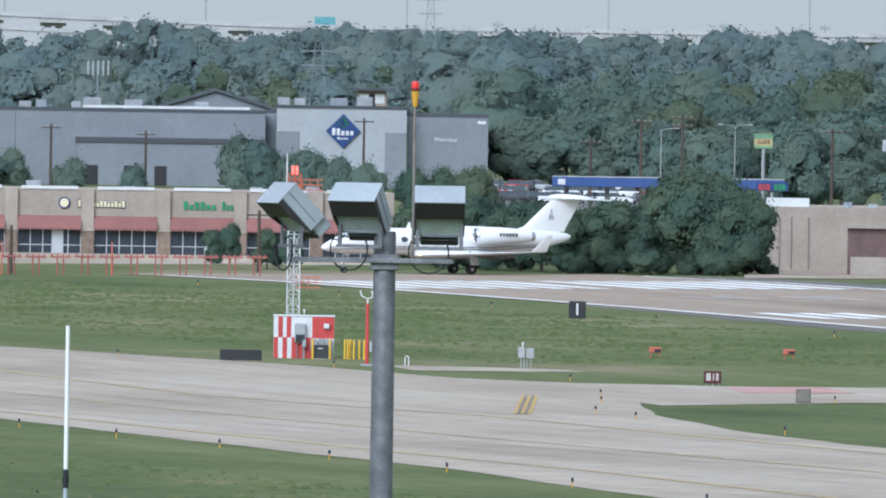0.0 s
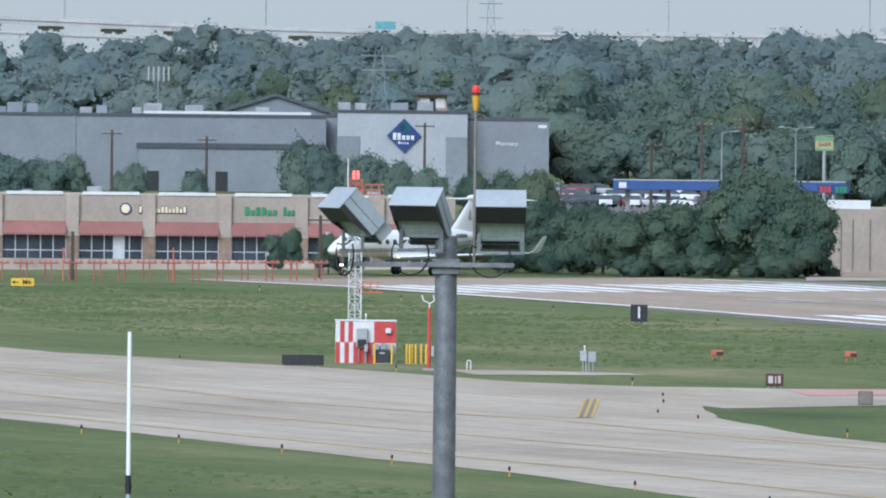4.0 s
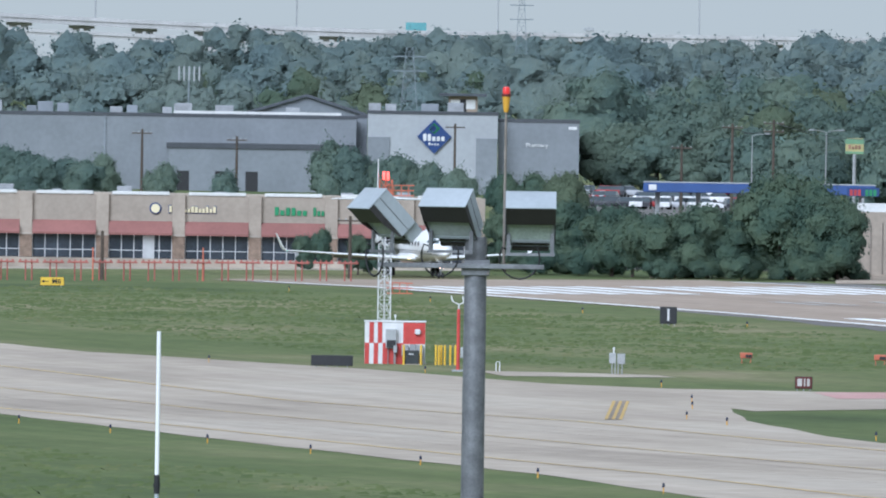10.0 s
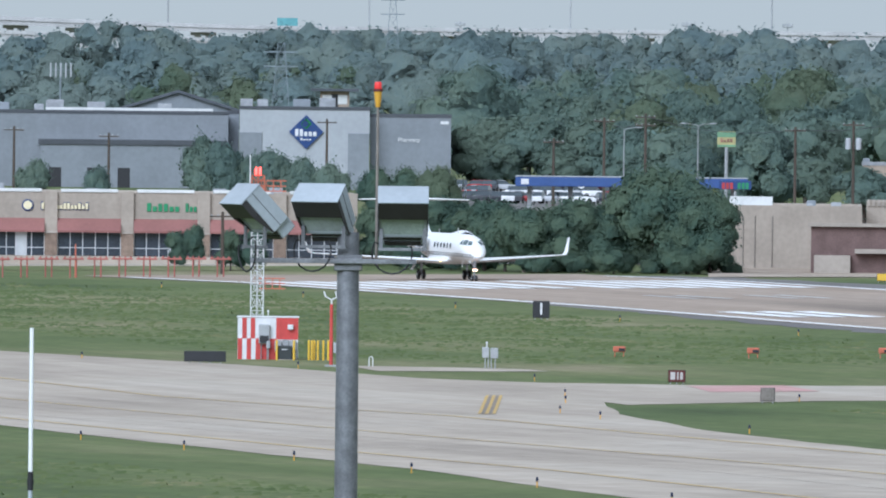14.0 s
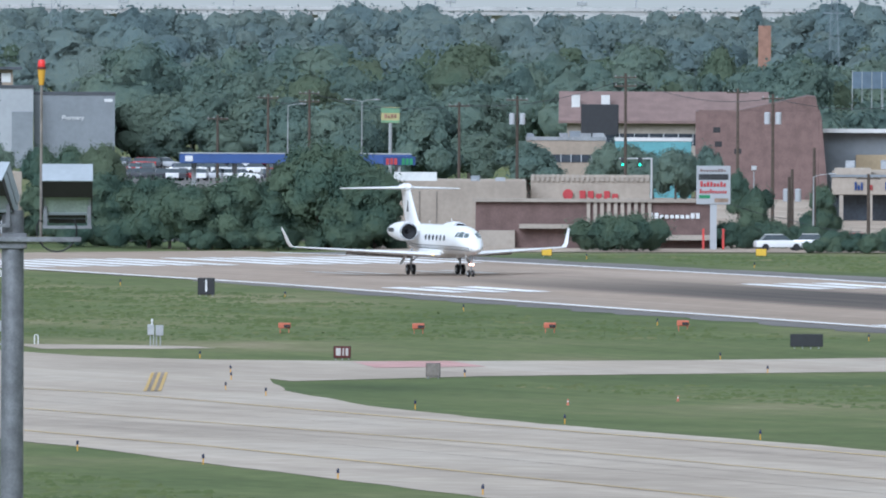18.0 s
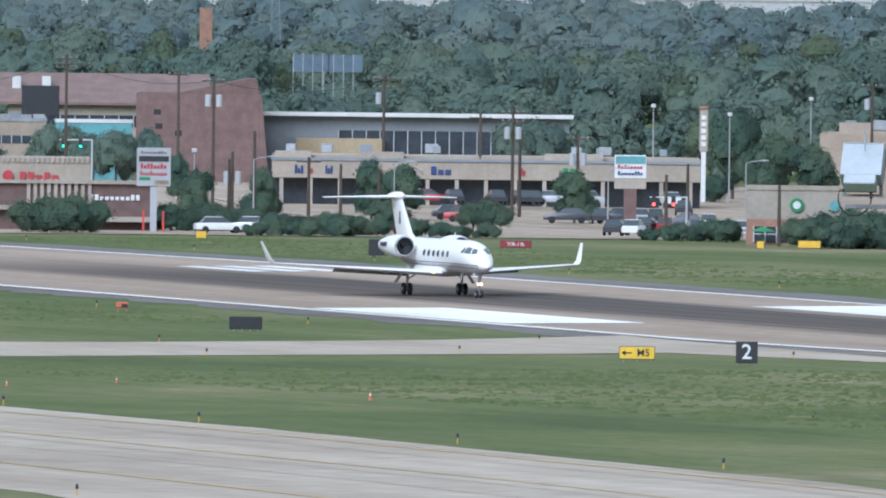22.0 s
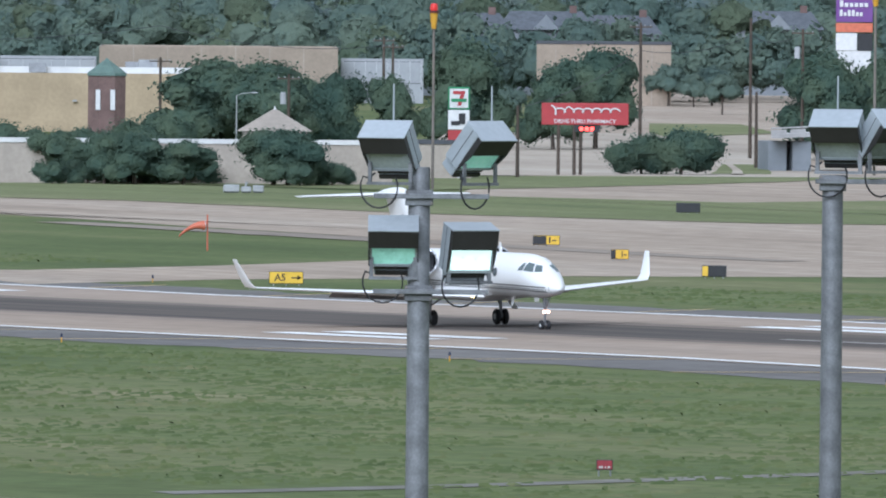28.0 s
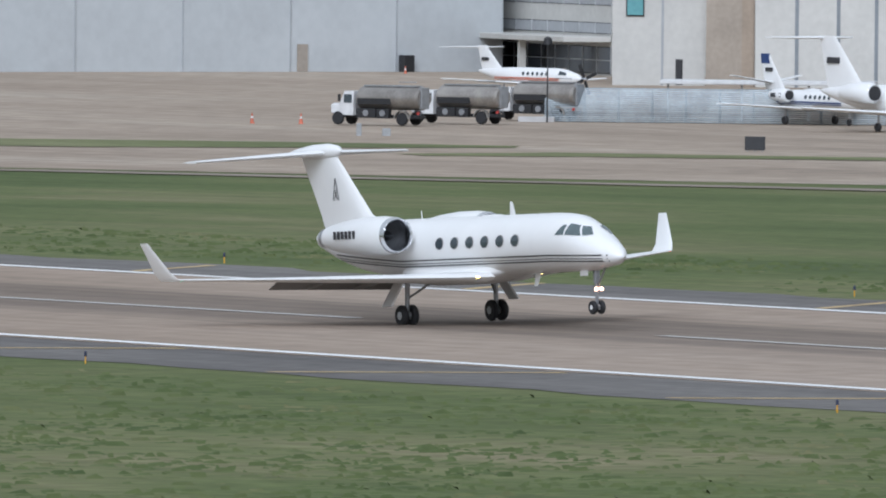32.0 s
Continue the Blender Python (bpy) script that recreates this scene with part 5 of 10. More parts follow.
    for brg, dist, high, wide, kind in (
            (7.795, 1800, 8.8, 1.18, 0), (7.924, 1850, 9.8, 1.10, 1), (8.073, 1800, 8.4, 0.97, 3), (6.161, 1900, 3.9, 0.95, 1), (6.346, 1900, 4.0, 0.92, 0),
            (8.599, 1850, 12.1, 0.99, 0), (9.024, 1850, 11.6, 0.87, 1), (8.886, 1840, 9.3, 0.90, 0), (8.359, 1800, 8.9, 0.62, 3), (9.175, 1665, 6.5, 1.55, 5),
            (9.305, 1660, 6.3, 1.5, 6), (9.262, 2300, 6.0, 1.15, 7), (9.405, 2310, 5.6, 1.15, 7), (9.801, 1780, 10.7, 0.81, 0), (9.948, 1790, 11.2, 0.83, 3),
    ):
        grow(brg, dist, high, wide, kind)
    for brg, dist, high, wide, kind in (
            (9.345, 2290, 4.8, 1.0, 7), (9.505, 2420, 5.2, 1.2, 7), (9.799, 1790, 11.1, 0.83, 0), (10.78, 1990, 12.4, 0.85, 7), (10.90, 1830, 11.4, 0.80, 7),
            (11.056, 1765, 11.2, 0.97, 3), (11.260, 1775, 9.7, 1.00, 0), (11.481, 1775, 10.4, 1.10, 1), (11.685, 1775, 8.1, 1.20, 5), (11.82, 1785, 4.4, 1.6, 5),
            (11.855, 1800, 4.7, 1.98, 5), (11.633, 1815, 5.3, 1.33, 5), (12.114, 1800, 3.4, 1.52, 5), (13.009, 1850, 8.1, 0.89, 0), (13.241, 1840, 6.3, 1.31, 0),
    ):
        grow(brg, dist, high, wide, kind)
    for brg, dist, high, wide, kind in (
            (13.407, 1850, 7.2, 1.33, 1), (13.757, 1830, 10.5, 1.13, 3), (13.906, 1825, 6.7, 1.05, 1), (12.645, 1760, 4.0, 0.86, 5), (14.307, 1880, 9.6, 1.07, 0),
            (14.454, 1875, 10.3, 1.06, 1), (14.621, 1870, 9.8, 1.05, 3), (14.586, 1700, 5.0, 1.54, 5), (13.02, 1900, 7.8, 0.9, 0), (3.29, 1950, 8.0, 0.70, 0), (3.37, 1952, 8.5, 0.70, 1), (3.44, 1955, 7.6, 0.62, 3),
    ):
        grow(brg, dist, high, wide, kind)


def grow(brg, dist, high, wide, kind):
    far = dist > 1990
    if kind in (5, 6):
        n = 1 if high > 4.5 else max(1, round(wide / 0.85))             # a broad clump is several bushes side by side
        step = math.degrees(high * wide * 1.05 / n / dist)
        for i in range(n):
            k = i - (n - 1) / 2
            tall = high * (1 - 0.22 * ((i * 7 + int(brg * 50)) % 3) / 2)
            tree(brg + k * step, dist + 2.5 * ((i * 5) % 3), tall, min(wide, 1.05), 5 + (i % 2), "low rounded dark green bush", name="bush")
    elif kind == 7:
        tree(brg, dist, high, wide, kind, "street tree with a bare trunk and a spreading crown")
    elif kind == 4:
        tree(brg, dist, high, wide, kind, "small dark green conical tree by a wall")
    else:
        tree(brg, dist, high, wide, kind, ("tall green broadleaf tree in the distance" if far else "leafy green broadleaf tree with an uneven crown") if kind != 2 else "yellowish green broadleaf tree")


plant_all()


# ---- airfield furniture ----
BLACK_PANEL = mat("black_sign_panel", (0.022, 0.023, 0.026), 0.45, 0, 0.1, 2)
WHITE_PAINT = mat("white_flat_paint", (0.66, 0.66, 0.655), 0.6, 0, 0.06, 2)
SIGN_RED = mat("dark_red_sign_panel", (0.24, 0.022, 0.03), 0.5, 0, 0.1, 2)
RED_PAINT = mat("red_flat_paint", (0.50, 0.055, 0.045), 0.55, 0, 0.1, 2)
ORANGE = mat("orange_paint", (0.55, 0.15, 0.08), 0.55, 0, 0.1, 2)
SIGN_YELLOW = mat("yellow_sign_panel", (0.72, 0.46, 0.04), 0.4, 0, 0.06, 2)
GREY_PAINT = mat("grey_cabinet_paint", (0.36, 0.37, 0.37), 0.5, 0.1, 0.1, 2)
DARK_GREEN = mat("dark_transformer_paint", (0.03, 0.035, 0.035), 0.5, 0, 0.1, 2)
BLUE_LAMP = mat("dark_lamp_glass", (0.03, 0.035, 0.07), 0.25, 0, 0.1, 2)


def sign_box(m, w, h, material, label, group, name="airfield_sign", legs=2, thick=0.22, lift=0.16):
    sign = thing(name, m, label, "sign", group)
    part("panel", Geo().box(-w / 2, w / 2, -thick / 2, thick / 2, lift, lift + h, 0.02), material, sign)
    part("frame", Geo().box(-w / 2 - 0.03, w / 2 + 0.03, -thick / 2 + 0.02, thick / 2 - 0.02, lift - 0.03, lift + h + 0.03, 0.01), BLACK_PANEL, sign)
    for i in range(legs):
        x = -w * 0.38 + w * 0.76 * i / max(1, legs - 1)
        part("leg", Geo().tube((x, 0, -0.15), (x, 0, lift + 0.02), 0.035, 0.035, 8), STEEL, sign)
    return sign


def distance_sign(brg, dist, text, size=1.24):
    s = sign_box(at(brg, dist), size, size, BLACK_PANEL, "black distance remaining sign with a white numeral " + text, "distance signs", "distance_sign", 3)
    lettering(text, size * 1.02, WHITE_PAINT, s, pose(0, -0.135, 0.16 + size * 0.5) @ FRONT, 0.01, 1.0, "numeral")


distance_sign(0.455, 1339, "1")
distance_sign(4.060, 1048, "2")
distance_sign(10.464, 755.5, "3")
for brg, dist, w, h in ((2.845, 1423, 1.24, 1.24), (13.764, 870.5, 1.22, 1.24)):
    sign_box(at(brg, dist), w, h, BLACK_PANEL, "plain black back of a square distance sign", "distance signs", "distance_sign", 3)
for brg, dist, w, h in ((-0.643, 1156, 2.7, 0.64), (2.420, 1149.5, 2.1, 0.78), (6.457, 1166.5, 2.1, 0.70), (9.330, 1386.5, 1.85, 0.70), (11.135, 1316.5, 2.3, 0.62), (14.417, 1223.5, 1.95, 0.72), (17.766, 1164.5, 1.3, 0.85)):
    sign_box(at(brg, dist), w, h, BLACK_PANEL, "plain black back of a long taxiway sign", "taxiway signs", "taxiway_sign", 3 if w < 2 else 4)
sign_box(at(1.199, 1038.5), 0.8, 0.74, RUSTY, "small weathered brown sign back", "taxiway signs", "taxiway_sign")
sign_box(at(11.677, 1328.5), 0.92, 0.78, GREY_PAINT, "small grey sign back in the grass", "taxiway signs", "taxiway_sign")
for brg, dist, w, h, text in ((-1.562, 1501, 2.0, 0.70, "M6"), (3.701, 1057.5, 2.1, 0.72, "M5"), (8.017, 1077.5, 2.05, 0.70, "A5")):
    s = sign_box(at(brg, dist), w, h, SIGN_YELLOW, "yellow taxiway sign reading " + text + " with an arrow", "taxiway signs", "taxiway_sign", 3)
    lettering(text, h * 0.86, BLACK_PANEL, s, pose(w * (0.18 if text[0] == "M" else -0.18), -0.13, 0.16 + h * 0.5) @ FRONT, 0.008, 1.0, "lettering")
    k = -1 if text[0] == "M" else 1
    x0 = w * 0.28 * k
    g = Geo().box(x0 - 0.26, x0 + 0.26, -0.13, -0.12, 0.16 + h * 0.45, 0.16 + h * 0.55)
    g.add([(x0 + k * 0.36, -0.13, 0.16 + h * 0.5), (x0 + k * 0.12, -0.13, 0.16 + h * 0.72), (x0 + k * 0.12, -0.13, 0.16 + h * 0.28)], [(0, 1, 2), (2, 1, 0)])
    part("arrow", g, BLACK_PANEL, s, "black arrow")
s = sign_box(at(10.372, 1104), 2.55, 0.70, SIGN_YELLOW, "yellow taxiway sign reading A5 with a black location panel", "taxiway signs", "taxiway_sign", 3)
lettering("A5", 0.58, BLACK_PANEL, s, pose(0.15, -0.13, 0.51) @ FRONT, 0.008)
part("arrow", Geo().box(-0.95, -0.5, -0.13, -0.12, 0.48, 0.55).add([(-1.1, -0.13, 0.51), (-0.88, -0.13, 0.66), (-0.88, -0.13, 0.36)], [(0, 1, 2), (2, 1, 0)]), BLACK_PANEL, s, "black arrow")
part("dark_panel", Geo().box(0.68, 1.26, -0.13, -0.115, 0.18, 0.84), BLACK_PANEL, s)
lettering("A", 0.55, SIGN_YELLOW, s, pose(0.97, -0.14, 0.51) @ FRONT, 0.008)
for brg, dist, w, h, dark in ((8.867, 1236.5, 1.85, 0.62, 0.5), (9.108, 1184, 1.15, 0.62, 0.25), (9.417, 1115.5, 1.5, 0.66, 0.7), (11.594, 1273.5, 2.75, 0.68, 0.62)):
    s = sign_box(at(brg, dist), w, h, SIGN_YELLOW if dark < 0.6 else BLACK_PANEL, "yellow and black taxiway location sign", "taxiway signs", "taxiway_sign", 3)
    if dark < 0.6:
        part("dark_panel", Geo().box(-w / 2, -w / 2 + w * dark, -0.13, -0.115, 0.18, 0.14 + h), BLACK_PANEL, s)
        part("legend_bars", Geo().box(w * 0.1, w * 0.16, -0.13, -0.115, 0.28, 0.06 + h).box(w * 0.22, w * 0.38, -0.13, -0.115, 0.12 + h * 0.45, 0.12 + h * 0.6), BLACK_PANEL, s)
    elif w < 2:
        part("yellow_panel", Geo().box(-w / 2, -w / 2 + 0.35, -0.13, -0.115, 0.18, 0.14 + h), SIGN_YELLOW, s)
    else:
        lettering("A", 0.55, SIGN_YELLOW, s, pose(-w * 0.34, -0.13, 0.16 + h * 0.5) @ FRONT, 0.008)
        part("yellow_border", Geo().box(-w / 2 + 0.08, -w / 2 + 0.12, -0.13, -0.115, 0.2, 0.12 + h).box(-w / 2 + 0.78, -w / 2 + 0.82, -0.13, -0.115, 0.2, 0.12 + h).box(-w / 2 + 0.08, -w / 2 + 0.82, -0.13, -0.115, 0.2, 0.23).box(-w / 2 + 0.08, -w / 2 + 0.82, -0.13, -0.115, 0.09 + h, 0.12 + h), SIGN_YELLOW, s)
for brg, dist, w, h, text in ((0.901, 1104, 1.05, 0.72, ""), (6.725, 1485, 2.9, 0.6, "31R-13L"), (9.064, 667, 0.58, 0.34, ""), (3.30, 1480, 2.6, 0.55, "31R-13L")):
    s = sign_box(at(brg, dist), w, h, DARK_RED if w < 1.2 and dist > 1000 else SIGN_RED, "red runway holding sign with white legend" if text else "small red and white marker sign on legs", "runway signs", "runway_sign", 3 if w > 1 else 2, lift=0.16 if w > 0.6 else 0.26)
    if text:
        lettering(text, h * 0.8, WHITE_PAINT, s, pose(0, -0.125, 0.16 + h * 0.5) @ FRONT, 0.008)
    else:
        part("legend_bars", Geo().box(-w * 0.38, -w * 0.1, -0.125, -0.112, 0.3, 0.05 + h).box(w * 0.02, w * 0.1, -0.125, -0.112, 0.3, 0.05 + h).box(w * 0.2, w * 0.36, -0.125, -0.112, 0.3, 0.05 + h), FADED, s)
for brg, dist, w in ((4.26, 1500, 1.9), (1.569, 1522, 0.85), (2.27, 1520, 0.9), (4.10, 1493, 0.6), (4.75, 1500, 0.5)):
    sign_box(at(brg, dist), w, 0.6, SIGN_YELLOW, "far yellow taxiway sign in the grass", "taxiway signs", "taxiway_sign", 2)


def approach_unit(brg, dist):
    u = thing("approach_light_unit", at(brg, dist), "orange approach slope light unit on short legs", "runway light", "approach light units")
    part("housing", Geo().box(-0.42, 0.42, -0.35, 0.45, 0.34, 0.72, 0.05), ORANGE, u, "orange housing")
    part("lens_slot", Geo().box(-0.05, 0.38, -0.37, -0.33, 0.4, 0.6), DARK, u)
    for x in (-0.3, 0.3):
        for y in (-0.25, 0.35):
            part("leg", Geo().tube((x, y, -0.1), (x, y, 0.36), 0.03, 0.03, 6), ORANGE, u)


for brg, dist in ((0.712, 1194), (1.150, 1194), (1.580, 1199), (2.015, 1208)):
    approach_unit(brg, dist)


def equipment_hut():
    m = at(-0.438, 1172)
    hut = thing("equipment_hut", m, "red and white checkered metal equipment hut", "hut")
    w, h = 2.03, 2.8
    part("body", Geo().box(-w, w, 0, 2.6, -0.1, h, 0.02), WHITE_PAINT, hut, "white metal body")
    part("roof", Geo().box(-w - 0.05, w + 0.05, -0.05, 2.65, h, h + 0.07, 0.02), WHITE_PAINT, hut)
    for x0, x1, z0, z1 in ((-1.72, -1.42, 1.4, 2.78), (-1.16, -0.86, 1.4, 2.78), (-2.02, -1.72, 0.0, 1.4), (-1.42, -1.12, 0.0, 1.4), (-0.82, 0.6, 0.0, 1.4), (0.55, 2.02, 1.35, 2.78)):
        part("red_panel", Geo().box(x0, x1, -0.022, 0.0, z0, z1), RED_PAINT, hut, "red painted panel")
    part("air_conditioner", Geo().box(-0.62, 0.12, -0.4, -0.02, 1.05, 2.35, 0.04), GREY_PAINT, hut, "grey wall air conditioner")
    part("grille", Geo().box(-0.55, 0.05, -0.42, -0.4, 1.1, 1.6), DARK, hut)
    part("vent_hood", Geo().box(1.32, 1.7, -0.3, -0.02, 2.0, 2.35, 0.05), WHITE_PAINT, hut, "white vent hood")
    for k, (x0, x1, z0, z1) in enumerate(((-0.1, 0.16, 0.75, 1.25), (0.45, 0.9, 0.55, 1.3), (1.0, 1.4, 0.6, 1.34), (1.42, 1.9, 0.45, 1.3))):
        part("cabinet", Geo().box(x0, x1, -0.55, -0.1, z0, z1, 0.03), GREY_PAINT, hut, "grey electrical cabinet")
        part("conduit", Geo().tube(((x0 + x1) / 2, -0.3, -0.1), ((x0 + x1) / 2, -0.3, z0), 0.04, 0.04, 6), GREY_PAINT, hut)
    for x in (-0.45, -0.05):
        part("support_leg", Geo().tube((x, -0.2, -0.1), (x, -0.2, 1.1), 0.035, 0.035, 6), STEEL, hut)
    part("roof_lamp", Geo().tube((0.0, 1, h), (0.0, 1, h + 0.35), 0.03, 0.03, 8).tube((0, 1, h + 0.35), (0, 1, h + 0.5), 0.07, 0.05, 8), WHITE_PAINT, hut)
    t = thing("transformer_box", m @ pose(1.18, -1.1, 0), "dark green pad transformer between yellow bollards", "transformer")
    part("body", Geo().box(-0.5, 0.45, -0.4, 0.4, -0.05, 0.95, 0.04), DARK_GREEN, t)
    part("label_bar", Geo().box(-0.25, 0.1, -0.42, -0.4, 0.68, 0.74), WHITE_PAINT, t)
    part("plinth", Geo().box(-0.6, 0.55, -0.5, 0.5, -0.15, 0.04, 0.02), CONCRETE, t)
    for x, y in ((0.6, -1.6), (1.75, -1.6), (2.75, -0.6), (2.95, -1.0), (3.12, -0.5), (3.35, -0.9), (3.72, -0.6), (4.05, -0.9)):
        b = thing("bollard", m @ pose(x, y, 0), "yellow painted steel bollard", "bollard", "yellow bollards")
        part("post", Geo().tube((0, 0, -0.2), (0, 0, 1.28), 0.075, 0.075, 10).tube((0, 0, 1.28), (0, 0, 1.33), 0.075, 0.04, 10), SIGN_YELLOW, b, smooth=True)


equipment_hut()


def lattice_mast():
    m = at(-0.475, 1185)
    mast = thing("lattice_mast", m, "slender red and white lattice antenna mast", "mast")
    n, h, w = 12, 12.2, 0.42
    for k in range(n):
        z0, z1 = h * k / n, h * (k + 1) / n
        ma = WHITE_PAINT if k % 6 < 3 or k < 8 else ORANGE
        cs = [(-w, 0), (w, 0), (0, 0.7)]
        for i in range(3):
            a, b = cs[i], cs[(i + 1) % 3]
            part("mast_leg", Geo().tube((*a, z0), (*a, z1 - 0.002), 0.045, 0.045, 5), ma, mast)
            for p0, p1 in (((*a, z0 + 0.05), (*b, z1 - 0.05)), ((*b, z0 + 0.05), (*a, z1 - 0.05)), ((*a, z1), (*b, z1))):
                part("brace", Geo().tube(p0, p1, 0.022, 0.022, 4), ma, mast)
    part("pole_whip", Geo().tube((-0.55, 0, 9.5), (-0.55, 0, 13.6), 0.06, 0.04, 6), WHITE_PAINT, mast)
    for x0, z0 in ((0.5, 11.1), (-0.9, 9.7), (0.5, 4.5)):
        g = Geo()
        for z in (0, 0.35, 0.7):
            g.box(x0 - 0.35, x0 + 1.4, 0.1, 0.16, z0 + z, z0 + z + 0.07)
        for x in (0.0, 0.5, 1.0):
            g.box(x0 + x, x0 + x + 0.06, 0.1, 0.16, z0, z0 + 0.75)
        part("antenna_panel", g, ORANGE, mast, "orange antenna frame")
    for x in (-0.15, 0.12):
        part("obstruction_lamp", Geo().tube((x, 0, 12.2), (x, 0, 12.5), 0.07, 0.08, 8).tube((x, 0, 12.5), (x, 0, 12.75), 0.1, 0.06, 10), GLOW_RED, mast, "lit red lamp")


lattice_mast()


def sensor_post(brg, dist):
    p = thing("sensor_post", at(brg, dist), "red post with a white forked weather sensor", "weather sensor")
    part("post", Geo().tube((0, 0, -0.1), (0, 0, 4.1), 0.12, 0.1, 10), RED_PAINT, p, smooth=True)
    part("base", Geo().box(-0.4, 0.4, -0.3, 0.3, -0.1, 0.12, 0.03), GREY_PAINT, p)
    part("cabinet", Geo().box(0.15, 0.5, -0.15, 0.15, 0.9, 1.6, 0.03), GREY_PAINT, p)
    part("fork", Geo().tube((0, 0, 4.1), (0, 0, 4.4), 0.05, 0.05).tube((0, 0, 4.4), (-0.4, 0, 4.6), 0.04, 0.04).tube((0, 0, 4.4), (0.35, 0, 4.55), 0.04, 0.04).tube((-0.4, 0, 4.6), (-0.5, 0, 4.95), 0.05, 0.05).tube((0.35, 0, 4.55), (0.25, 0, 4.95), 0.05, 0.05), WHITE_PAINT, p)


sensor_post(-0.231, 1150)


def cabinet_stand(brg, dist):
    p = thing("electrical_stand", at(brg, dist), "grey electrical cabinets on pipe legs", "electrical box")
    for x0, x1, z0, z1 in ((-0.55, -0.1, 0.75, 1.45), (-0.02, 0.5, 0.7, 1.4)):
        part("cabinet", Geo().box(x0, x1, -0.15, 0.15, z0, z1, 0.03), GREY_PAINT, p)
    for x in (-0.35, -0.15, 0.05, 0.3):
        part("pipe_leg", Geo().tube((x, 0, -0.1), (x, 0, 0.9), 0.04, 0.04, 6), GREY_PAINT, p)
    part("pipe_top", Geo().tube((-0.25, 0, 1.4), (-0.25, 0, 1.75), 0.05, 0.05, 6).tube((-0.25, 0, 1.7), (-0.25, 0, 1.8), 0.08, 0.06, 8), WHITE_PAINT, p)


cabinet_stand(0.291, 1147)


def bent_pipe(brg, dist):
    p = thing("pipe_hoop", at(brg, dist), "small bent white pipe hoop", "pipe")
    part("hoop", Geo().pipe([(-0.12, 0, -0.1), (-0.12, 0, 0.55), (-0.08, 0, 0.64), (0.08, 0, 0.64), (0.12, 0, 0.55), (0.12, 0, -0.1)], 0.04, 6), WHITE_PAINT, p)


bent_pipe(-0.10, 1152)


# dull dark red for the approach light stands
RED_STAND = mat("muted_red_paint", (0.36, 0.11, 0.085), 0.6, 0, 0.12, 2)


def light_table(brg, dist):
    p = thing("approach_light_stand", at(brg, dist, 0.55), "muted red approach light stand on two legs", "runway light", "approach light stands")
    part("tray", Geo().box(-0.95, 0.95, -0.2, 0.2, 1.02, 1.18, 0.03), RED_STAND, p)
    for x in (-0.28, 0.28):
        part("leg", Geo().tube((x, 0, -0.7), (x, 0, 1.04), 0.07, 0.07, 6), RED_STAND, p)
    for x in (-0.75, -0.25, 0.25, 0.75):
        part("lamp", Geo().tube((x, 0, 1.18), (x, 0, 1.34), 0.09, 0.07, 8), RED_STAND, p)


for k in range(16):
    light_table(-1.80 + 0.0803 * k, 1566 + (k % 3))
for brg in (-1.07, -1.43, -1.76):
    p = thing("marker_post", at(brg, 1566, 0.4), "thin orange post beside the light stands", "post", "orange posts")
    part("shaft", Geo().tube((0, 0, -0.6), (0, 0, 2.6), 0.07, 0.06, 6), ORANGE, p)


def cone(m, h=0.7, group="traffic cones"):
    c = thing("traffic_cone", m, "orange traffic cone with a white collar", "traffic cone", group)
    part("base", Geo().box(-h * 0.26, h * 0.26, -h * 0.26, h * 0.26, 0, h * 0.06, 0.01), ORANGE, c)
    part("cone_body", Geo().tube((0, 0, h * 0.05), (0, 0, h), h * 0.2, h * 0.045, 14), ORANGE, c, smooth=True)
    part("collar", Geo().tube((0, 0, h * 0.5), (0, 0, h * 0.7), h * 0.128, h * 0.095, 14), WHITE_PAINT, c, "white reflective collar", True)


for brg, dist, h in ((2.830, 914, 0.5), (10.959, 608.4, 0.64), (12.66, 1309, 0.75), (12.83, 1312, 1.0), (12.86, 1330, 1.0), (12.96, 1309, 0.75), (13.555, 1309, 0.75), (14.07, 1325, 0.75), (16.12, 1275, 0.8), (16.28, 1275, 0.8), (13.97, 1810, 0.8), (16.62, 1535, 0.7), (4.93, 812, 0.45), (1.64, 948, 0.35), (2.0, 962, 0.35)):
    cone(at(brg, dist), h)


def windsock(brg, dist):
    p = thing("windsock", at(brg, dist), "orange windsock drooping from a short red mast", "windsock")
    part("mast", Geo().tube((0, 0, -0.1), (0, 0, 2.5), 0.06, 0.05, 8), ORANGE, p)
    part("hoop", Geo().disc((-0.12, 0, 1.75), (1, 0, 0.2), 0.26, 0.34, 0.05, 16), STEEL, p)
    rings = []
    for k in range(7):
        u = k / 6
        c = Vector((-0.1 - 1.85 * u, 0, 1.75 + 0.1 * math.sin(u * 3) - 0.75 * u * u))
        r = 0.33 - 0.17 * u
        rings.append([c + Vector((r * 0.3 * math.cos(a), r * math.sin(a), r * math.cos(a) * (1 - 0.2 * u))) for a in [2 * math.pi * i / 14 for i in range(14)]])
    part("sock", Geo().loft(rings), ORANGE, p, "faded orange fabric sock", True)


windsock(7.758, 1210)


